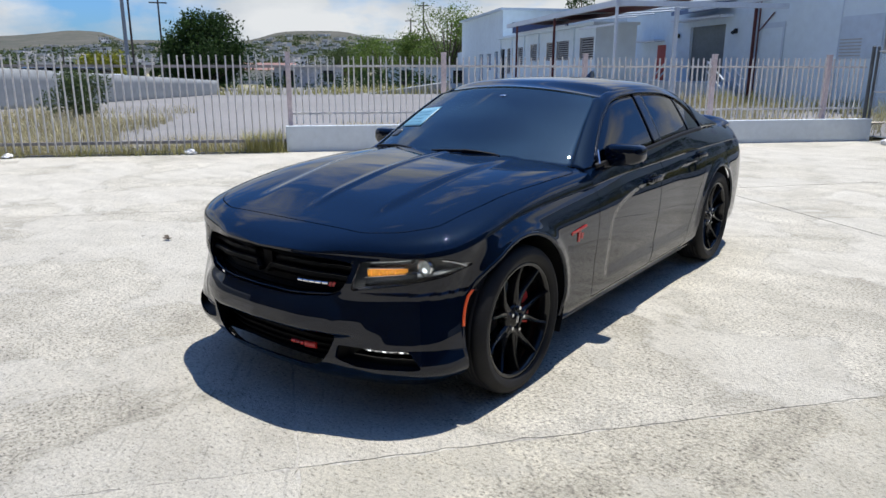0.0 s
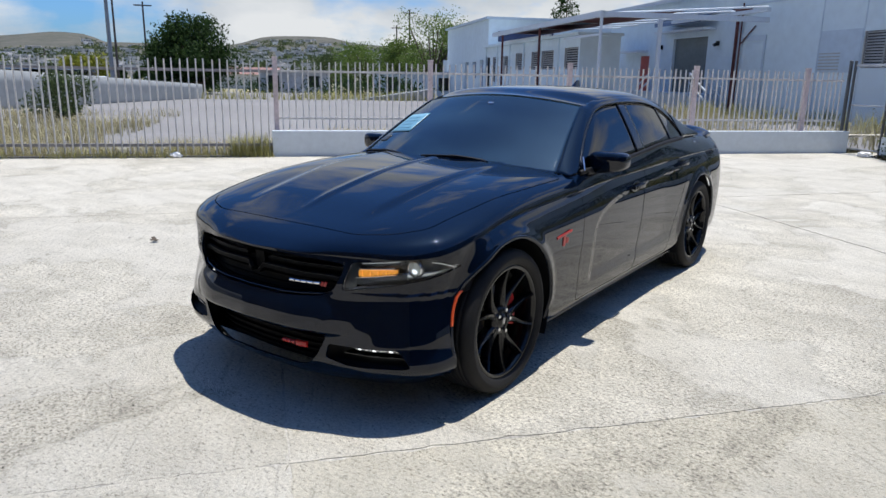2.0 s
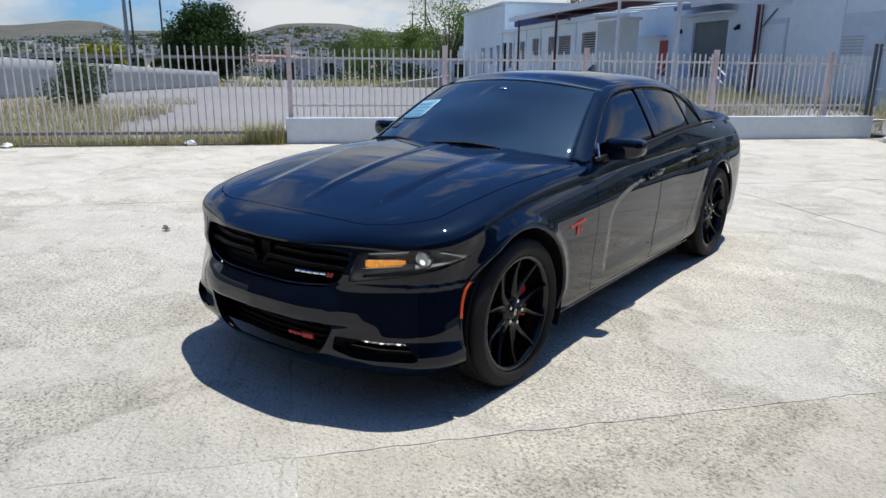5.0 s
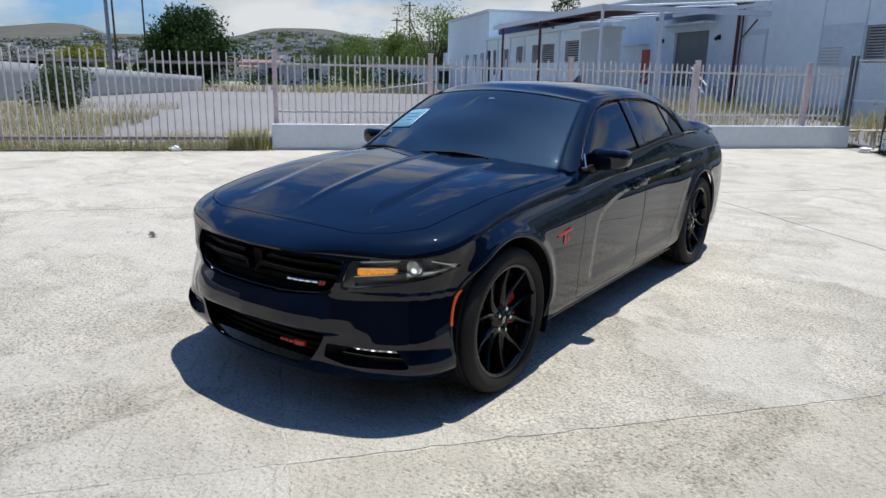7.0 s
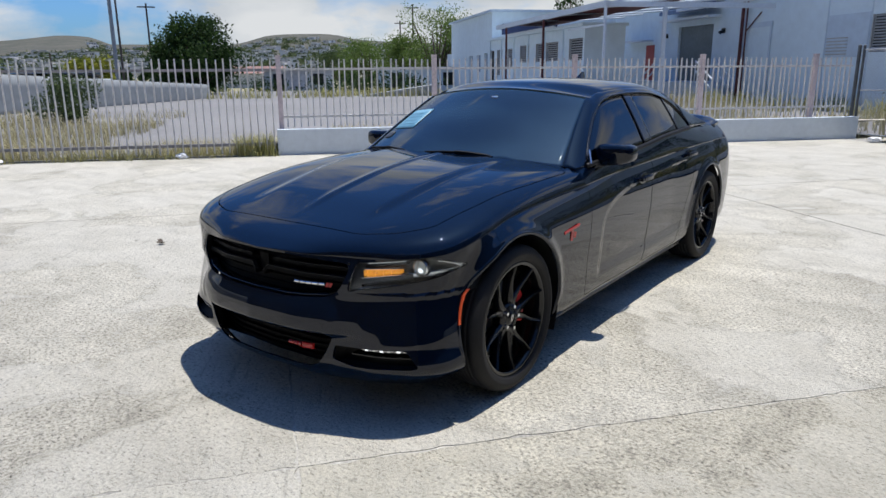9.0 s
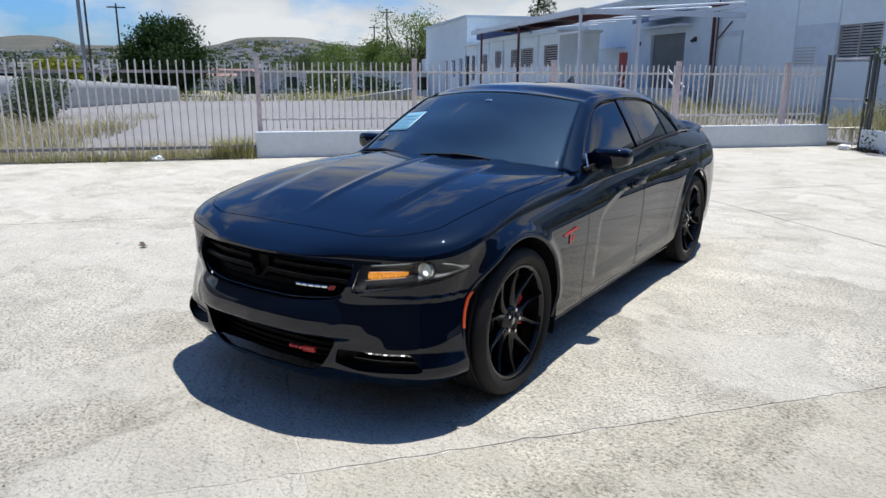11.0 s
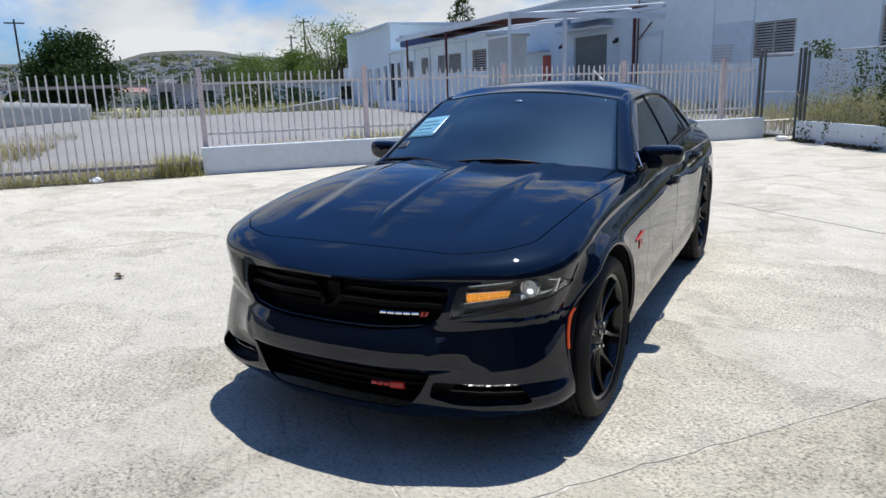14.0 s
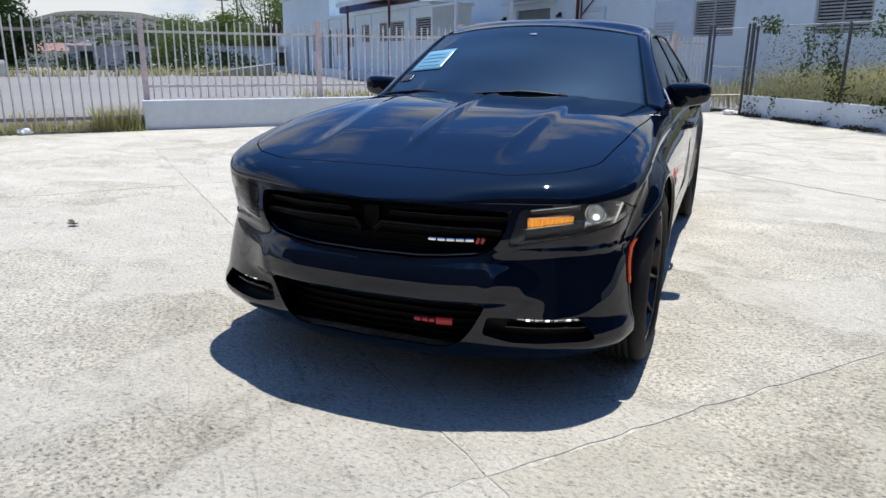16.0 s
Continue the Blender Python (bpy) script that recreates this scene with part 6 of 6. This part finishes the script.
hall = thing("gabled_hall", "taller white hall behind the annex", "building")
wall_with(-40, -26, -0.6, 5.4, [(-33, -31.8, 0, 2.6), (-30.5, -29.3, 1.4, 2.6), (-28.2, -27.2, 0.2, 2.7)], -7.3, -7.0, "wall", BUILDING_WHITE, hall)
for a0, a1, z0, z1 in ((-33, -31.8, 0, 2.6), (-30.5, -29.3, 1.4, 2.6), (-28.2, -27.2, 0.2, 2.7)):
    block("opening", (a0, -7.1, z0), (a1, -7.05, z1), BLUE_TRIM, BLD, hall)
block("end_wall", (-26.2, -7.0, -0.6), (-26, 5, 5.4), BUILDING_WHITE, BLD, hall)
block("roof", (-40.2, -7.5, 5.4), (-25.8, 5, 5.55), BUILDING_SHADE, BLD, hall)
block("side_sign", (-25.99, -6.6, 3.9), (-25.9, -2.6, 4.6), mat("navy_sheet", (0.03, 0.05, 0.12), 0.6, var=0.2), BLD, hall)
block("lean_to", (-46, -6.5, -0.6), (-40.2, 3, 3.0), BUILDING_SHADE, BLD, hall)

# strip of grass and bushes in front of the buildings, rubble along the annex
rng = np.random.default_rng(23)
stuff("building_grass", tuft_mesh(scatter(BLD, (-10, -8), (24, -0.3), 9000, -0.08, 0.25), 0.55, rng, 0.6, 0.012), GRASS_DRY, "dry grass in front of the warehouse")
stuff("building_green", tuft_mesh(scatter(BLD, (-8, -3.5), (24, -0.2), 5000, -0.08, 0.3), 0.7, rng, 0.5, 0.014), GRASS_GREEN, "green weeds at the foot of the warehouse")
stuff("lot_edge_grass", tuft_mesh(scatter(FENCE, (-17, 1.5), (-3.6, 14), 15000, -0.05, 0.3), 0.35, rng, 0.7, 0.010), GRASS_DRY, "dry grass beside the asphalt lot")
stuff("lot_far_grass", tuft_mesh(scatter(FENCE, (-24, 34), (26, 40), 6000, -0.3, 0.2), 0.7, rng, 0.6, 0.03), GRASS_GREEN, "weeds at the far end of the lot")

# grey boundary wall of the lot on the far side of the gate
A_, B_ = Vector((-26.5, 6.0, 0)), Vector((-38.5, 25.6, 0))
d_ = (B_ - A_).normalized()
n_ = Vector((d_.y, -d_.x, 0))
bm = grid(lambda s, z: A_ + (B_ - A_) * s + Vector((0, 0, z * (2.0 - 0.92 * s) - 0.35)), steps(-1.5, 1, 40), steps(0, 1, 4), (0, 0, 0.5))
tagged(part("wall_lot", shell(bm, 0.18), BLOCK_WALL), "long grey rendered boundary wall", "wall", kind="structure")

tree((-20.1, 7.8, -0.1), 1.45, 1.15, 5, LEAF_MID, "dense dark green bush behind the gate", 4200, 0.045, 0.1, 0.75, 12, 0.02, "bush")


def at(az, dist, z=0.0):
    """A place seen from the yard at an azimuth (degrees right of +y) and a distance."""
    return Vector((2.5 + dist * math.sin(radians(az)), -2.7 + dist * math.cos(radians(az)), z))


# trees behind the lot
tree(at(-55.7, 62, -0.4), 6.0, 3.0, 1, LEAF_DARK, "dense dark green broad tree behind the lot", 20000, 0.13, 0.10, 0.9, 34)
tree(at(-62.8, 80, -0.4), 3.1, 2.1, 2, LEAF_YELLOW, "round yellow-green tree beyond the wall", 3000, 0.20, 0.2, 0.8, 14)
for i, (az, dist, h, sp, m_) in enumerate([(-42.8, 82, 5.2, 3.4, LEAF_FRESH), (-39.8, 78, 6.0, 3.0, LEAF_FRESH), (-37.4, 74, 8.2, 3.6, LEAF_FRESH), (-35.0, 76, 7.2, 3.0, LEAF_FRESH), (-45.5, 110, 4.6, 3.0, LEAF_MID), (-33.4, 84, 6.8, 3.0, LEAF_MID)]):
    tree(at(az, dist, -0.5), h, sp, 40 + i, m_, "light green feathery tree behind the lot", 7000, 0.11, 0.2, 0.8, 26)
for i, az in enumerate([-68.5, -66, -59, -51.2, -48.3, -53.6, -47, -44.4, -61.2, -64.4]):
    tree(at(az, 120 + 9 * (i % 4), -0.7), 1.7 + (i % 3) * 0.45, 2.0, 70 + i, LEAF_MID if i % 2 else LEAF_DARK, "distant dark green tree", 900, 0.32, 0.2, 0.8, 9)
# slim conifer rising behind the warehouse
pine = thing("conifer", "slim ragged conifer behind the buildings", "tree", m=Matrix.Translation(at(-27.1, 72, -0.5)))
bm = bmesh.new()
tube(bm, (0, 0, 0), (0, 0, 9.4), 0.2, 0.04, 8)
part("trunk", bm, BARK, pine)
r_ = np.random.default_rng(9)
pp = []
for i in range(120):
    z = 5.6 + 4.2 * r_.random()
    w = 0.9 * (1 - ((z - 7.4) / 2.6) ** 2) * (0.5 + r_.random()) + 0.1
    a = r_.random() * 6.28
    pp.append(np.array([w * math.cos(a), w * math.sin(a), z]) + r_.normal(size=(16, 3)) * np.array([0.14, 0.14, 0.2]))
from_mesh("crown", leaves(np.concatenate(pp), 0.13, r_), LEAF_DARK, pine)

# small white house and sheds at the end of the lot
def house(p, w, d, h, roof_m, wall_m, turn, label, cat="house", flat=False):
    t = thing("small_house", label, cat, m=Matrix.Translation(p) @ Matrix.Rotation(radians(turn), 4, "Z"))
    bm = bmesh.new()
    box(bm, (-w / 2, -d / 2, -0.5), (w / 2, d / 2, h))
    part("wall", bm, wall_m, t)
    bm = bmesh.new()
    if flat:
        box(bm, (-w / 2 - 0.3, -d / 2 - 0.3, h), (w / 2 + 0.3, d / 2 + 0.3, h + 0.18))
    else:
        v = [bm.verts.new(q) for q in ((-w / 2 - 0.3, -d / 2 - 0.3, h), (w / 2 + 0.3, -d / 2 - 0.3, h), (w / 2 + 0.3, d / 2 + 0.3, h), (-w / 2 - 0.3, d / 2 + 0.3, h), (-w / 2, 0, h + 0.9), (w / 2, 0, h + 0.9))]
        for q in ((0, 1, 5, 4), (2, 3, 4, 5), (0, 4, 3), (1, 2, 5), (3, 2, 1, 0)):
            bm.faces.new([v[i] for i in q])
    part("roof", bm, roof_m, t)
    for i, x in enumerate((-0.3, 0.28)):
        bm = bmesh.new()
        box(bm, (x * w - 0.5, -d / 2 - 0.04, 0.7 if i else 0.0), (x * w + 0.5, -d / 2 - 0.01, min(2.0, h - 0.3)))
        part("window" if i else "door", bm, OPENING_SHADE, t)
    return t


FAR_WALL = mat("far_house_wall", (0.46, 0.48, 0.50), 0.8, var=0.2, scale=0.4, fine=3)
ROOF_RED = mat("red_roof", (0.24, 0.14, 0.12), 0.8, var=0.15, scale=0.5, fine=4)
ROOF_GREY = mat("grey_roof", (0.42, 0.43, 0.44), 0.8, var=0.15, scale=0.5, fine=4)
house(at(-48.3, 74, -0.45), 6.6, 5, 2.05, ROOF_GREY, FAR_WALL, 48, "small white flat-roofed house at the end of the lot", flat=True)
house(at(-52.9, 96, -0.9), 12, 6, 2.2, ROOF_RED, FAR_WALL, 52, "low house with a faded red roof")
house(at(-38.5, 66, -0.45), 8, 5, 2.1, ROOF_GREY, BUILDING_SHADE, 38, "open grey shed behind the lot", "shed", True)
house(at(-56.8, 88, -0.5), 5, 5, 2.2, ROOF_GREY, FAR_WALL, 56, "small pale house under the big tree")
# dark scrub along the end of the lot
r_ = np.random.default_rng(51)
pp = []
for az, d, w, h in ((-58.5, 70, 3.0, 1.3), (-56.0, 66, 2.4, 1.1), (-54.2, 72, 3.0, 1.2), (-50.9, 70, 2.2, 1.3), (-45.6, 64, 3.0, 1.5), (-43.6, 62, 2.6, 1.3), (-41.6, 60, 3.0, 1.6), (-39.6, 58, 2.2, 1.3)):
    for i in range(26):
        c = np.array(tuple(at(az, d, 0))) + np.array([r_.normal() * w * 0.5, r_.normal() * w * 0.5, -0.4 + h * r_.random()])
        pp.append(c + r_.normal(size=(40, 3)) * np.array([0.35, 0.35, 0.28]))
stuff("lot_scrub", leaves(np.concatenate(pp), 0.11, r_), LEAF_DARK, "dark green scrub along the end of the lot", "bushes")
# poured ramp at the end of the lot
bm = bmesh.new()
v = [bm.verts.new(q) for q in ((-3.6, -1, -0.4), (3.6, -1, -0.4), (3.6, 1, -0.4), (-3.6, 1, -0.4), (3.6, -1, 0.62), (3.6, 1, 0.62))]
for q in ((0, 1, 4), (3, 5, 2), (0, 4, 5, 3), (1, 2, 5, 4), (0, 3, 2, 1)):
    bm.faces.new([v[i] for i in q])
tagged(part("ramp", bm, BLOCK_WALL, None, m=Matrix.Translation(at(-41.5, 50, 0)) @ Matrix.Rotation(radians(42), 4, "Z")), "pale concrete loading ramp", "ramp")

# poles
def pole(az, dist, h, r, material, label, arms=0, lean=0.0):
    t = thing("utility_pole", label, "pole", "utility poles", m=Matrix.Translation(at(az, dist, -0.6)) @ Matrix.Rotation(radians(lean), 4, "Y") @ Matrix.Rotation(radians(-az), 4, "Z"))
    bm = bmesh.new()
    tube(bm, (0, 0, 0), (0, 0, h), r, r * 0.7, 10)
    part("shaft", bm, material, t)
    for i in range(arms):
        bm = bmesh.new()
        box(bm, (-0.7, -0.05, h * 0.955 - 0.9 * i), (0.7, 0.05, h * 0.955 - 0.9 * i + 0.1))
        part("crossarm", bm, material, t)


pole(-61.35, 58, 9.2, 0.17, POLE_METAL, "stout grey metal utility pole", 1)
pole(-60.95, 60, 8.0, 0.10, WOOD_POLE, "dark wooden pole beside the metal one")
pole(-58.95, 66, 7.7, 0.10, WOOD_POLE, "dark wooden utility pole", 1)
pole(-65.5, 100, 4.5, 0.12, WOOD_POLE, "distant wooden utility pole")
pole(-39.3, 86, 9.6, 0.12, WOOD_POLE, "thin dark wooden utility pole", 1)
pole(-40.3, 92, 8.2, 0.12, WOOD_POLE, "thin dark wooden utility pole", 1)

# hills with scattered houses
ridge = pchip([(-110, 1.7), (-80, 1.9), (-69, 2.25), (-66.5, 2.5), (-64.6, 2.72), (-62.8, 2.62), (-61.5, 2.15), (-58.7, 2.15), (-55, 2.0), (-52.7, 2.25), (-50.2, 2.85), (-47, 3.0), (-45.8, 2.95), (-43.2, 2.5), (-40, 2.35), (-30, 2.0), (0, 1.6), (40, 1.4)])
HILL = mat("hillside_scrub", (0.105, 0.098, 0.075), 0.95, var=0.3, scale=0.02, fine=0.16, dark=(0.040, 0.046, 0.030))


def hill_point(az, t):
    d = 320 + 1100 * t
    e = ridge(az) * (1 if t >= 1 else t ** 0.75)
    z = d * math.tan(radians(e)) + 7 * noise.noise(Vector((az * 0.35, t * 5, 1))) * t * (1.1 - t) * 2 - 3
    return at(az, d, z)


tagged(part("hillside", grid(hill_point, steps(-110, 40, 220), steps(0, 1, 22)), HILL), "scrub-covered hills with scattered houses", "hill", kind="structure")
rh = random.Random(8)
HOUSE_WALLS = mat("hill_house_walls", (0.78, 0.76, 0.72), 0.8, var=0.22, scale=0.02, fine=0.06)
bm, bt, bw = bmesh.new(), bmesh.new(), bmesh.new()
clumps = []
for i in range(1050):
    az = rh.uniform(-72, -40)
    t = rh.uniform(0.10, 0.86) if az > -63 else rh.uniform(0.1, 0.5)
    if -63 < az < -60 and t > 0.8:
        t = rh.uniform(0.5, 0.95)
    p = hill_point(az, t)
    s_ = rh.uniform(0.5, 1.0)
    if i % 2:
        m_ = Matrix.Translation(p) @ Matrix.Rotation(rh.uniform(0, 6.28), 4, "Z")
        box(bm, (-6 * s_, -4 * s_, -3), (6 * s_, 4 * s_, 4.0 * s_), m_)
        box(bt, (-6.4 * s_, -4.4 * s_, 4.0 * s_), (6.4 * s_, 4.4 * s_, 4.7 * s_), m_)
        for x in (-3.5, 0, 3.5):
            for sg in (-1, 1):
                box(bw, (x * s_ - 1, sg * 4 * s_ - 0.1, 1.0), (x * s_ + 1, sg * 4 * s_ + 0.1, 2.8 * s_), m_)
    else:
        clumps.append(np.array(p) + np.random.default_rng(i).normal(size=(60, 3)) * np.array([4.5, 4.5, 1.5]) + np.array([0, 0, 1.2]))
hh = tagged(part("hill_houses", bm, HOUSE_WALLS), "many small pale houses scattered over the hillside", "houses", kind="stuff")
part("roofs", bt, mat("hill_roofs", (0.60, 0.57, 0.54), 0.8, var=0.35, scale=0.03, fine=0.05), hh)
part("windows", bw, OPENING_SHADE, hh)
stuff("hill_trees", leaves(np.concatenate(clumps), 1.5, np.random.default_rng(77)), leaf_mat("hill_leaves", (0.05, 0.075, 0.03), (0.13, 0.16, 0.07)), "dark trees scattered over the hillside", "trees")

# parked vehicles far off beyond the grey wall
def far_car(p, turn, material, label):
    t = thing("parked_car", label, "car", "far parked cars", m=Matrix.Translation(p) @ Matrix.Rotation(radians(turn), 4, "Z"))
    bm = bmesh.new()
    box(bm, (-2.2, -0.9, 0.3), (2.2, 0.9, 0.85), bevel=0.15)
    part("body", bm, material, t, smooth_angle=40)
    bm = bmesh.new()
    box(bm, (-1.2, -0.78, 0.8), (1.3, 0.78, 1.4), bevel=0.2)
    part("cabin", bm, SIDE_GLASS, t, smooth_angle=40)
    for x in (-1.4, 1.4):
        for y in (-0.85, 0.85):
            bm = bmesh.new()
            tube(bm, (x, y - 0.1, 0.32), (x, y + 0.1, 0.32), 0.32, n=16)
            part("wheel", bm, RUBBER, t)


SILVER = mat("silver_paint", (0.5, 0.5, 0.52), 0.3, 0.6, var=0.05)
for i, (az, dist) in enumerate([(-67, 62), (-65.2, 66), (-63.6, 70), (-57.4, 72)]):
    far_car(at(az, dist, 0.15), 20 + 7 * i, SILVER if i % 2 else WALL_WHITE, "pale parked car far beyond the boundary wall")

# plain dark walls added where the camera never looks, blocking sky and darkening reflections
CLOSE = mat("unseen_wall_dark", (0.035, 0.038, 0.036), 0.9, var=0.35, scale=0.15, fine=1.5, bump=0.2)
tagged(block("unseen_wall_east", (13.0, -34, -0.3), (13.4, 12, 8.5), CLOSE, Matrix.Identity(4)), "tall unseen dark wall added to block sky and darken reflections", "wall", kind="structure")
tagged(block("unseen_wall_south", (-26, -12.4, -0.3), (12.9, -12.0, 8.5), CLOSE, Matrix.Identity(4)), "tall unseen dark wall added to block sky and darken reflections", "wall", kind="structure")

# ---- yard slabs, with fine open joints between ----
rs = random.Random(3)
SX = Vector((0.63, 0.777, 0)).normalized()
SN = Vector((-SX.y, SX.x, 0))
SLAB = Matrix(((SX.x, SN.x, 0, 0.586), (SX.y, SN.y, 0, -1.104), (0, 0, 1, 0), (0, 0, 0, 1)))
TO_FENCE = FENCE.inverted() @ SLAB
PITCH, N_EDGE, GAP = 5.5, 110, 0.0008


def chip(u, v, k):
    return 0.013 * max(0.0, noise.noise(Vector((u * 1.7 + k, v * 1.7, 9.1)))) ** 1.5 + 0.034 * max(0.0, noise.noise(Vector((u * 9 + k, v * 9, 2.1))) - 0.05) + 0.012 * max(0.0, noise.noise(Vector((u * 31 + k, v * 31, 5.3))))


for i in range(-5, 6):
    for j in range(-4, 4):
        a0, a1, o0, o1 = PITCH * i, PITCH * (i + 1), PITCH * (j - 1), PITCH * j
        ring = []
        for t in range(N_EDGE):
            q = t / N_EDGE
            u = a0 + (a1 - a0) * q
            ring.append((u, o0 + GAP + chip(u, o0, i)))
        for t in range(N_EDGE):
            v = o0 + (o1 - o0) * t / N_EDGE
            ring.append((a1 - GAP - chip(a1, v, j), v))
        for t in range(N_EDGE):
            u = a1 - (a1 - a0) * t / N_EDGE
            ring.append((u, o1 - GAP - chip(u, o1, i + 7)))
        for t in range(N_EDGE):
            v = o1 - (o1 - o0) * t / N_EDGE
            ring.append((a0 + GAP + chip(a0, v, j + 7), v))
        pts = [TO_FENCE @ Vector((u, v, 0)) for u, v in ring]
        if min(p.y for p in pts) > -0.3:
            continue
        zt = rs.uniform(-0.004, 0.0)
        bm = bmesh.new()
        top = [bm.verts.new((p.x, min(p.y, -0.04), zt)) for p in pts]
        low = [bm.verts.new((p.x, min(p.y, -0.04), -0.03)) for p in pts]
        bm.faces.new(top)
        for t in range(len(top)):
            bm.faces.new((top[t], low[t], low[(t + 1) % len(top)], top[(t + 1) % len(top)]))
        bm.transform(FENCE)
        bmesh.ops.remove_doubles(bm, verts=bm.verts, dist=1e-5)
        part("slab", bm, CONCRETE_WORN if j <= 0 <= i else CONCRETE, pavement)
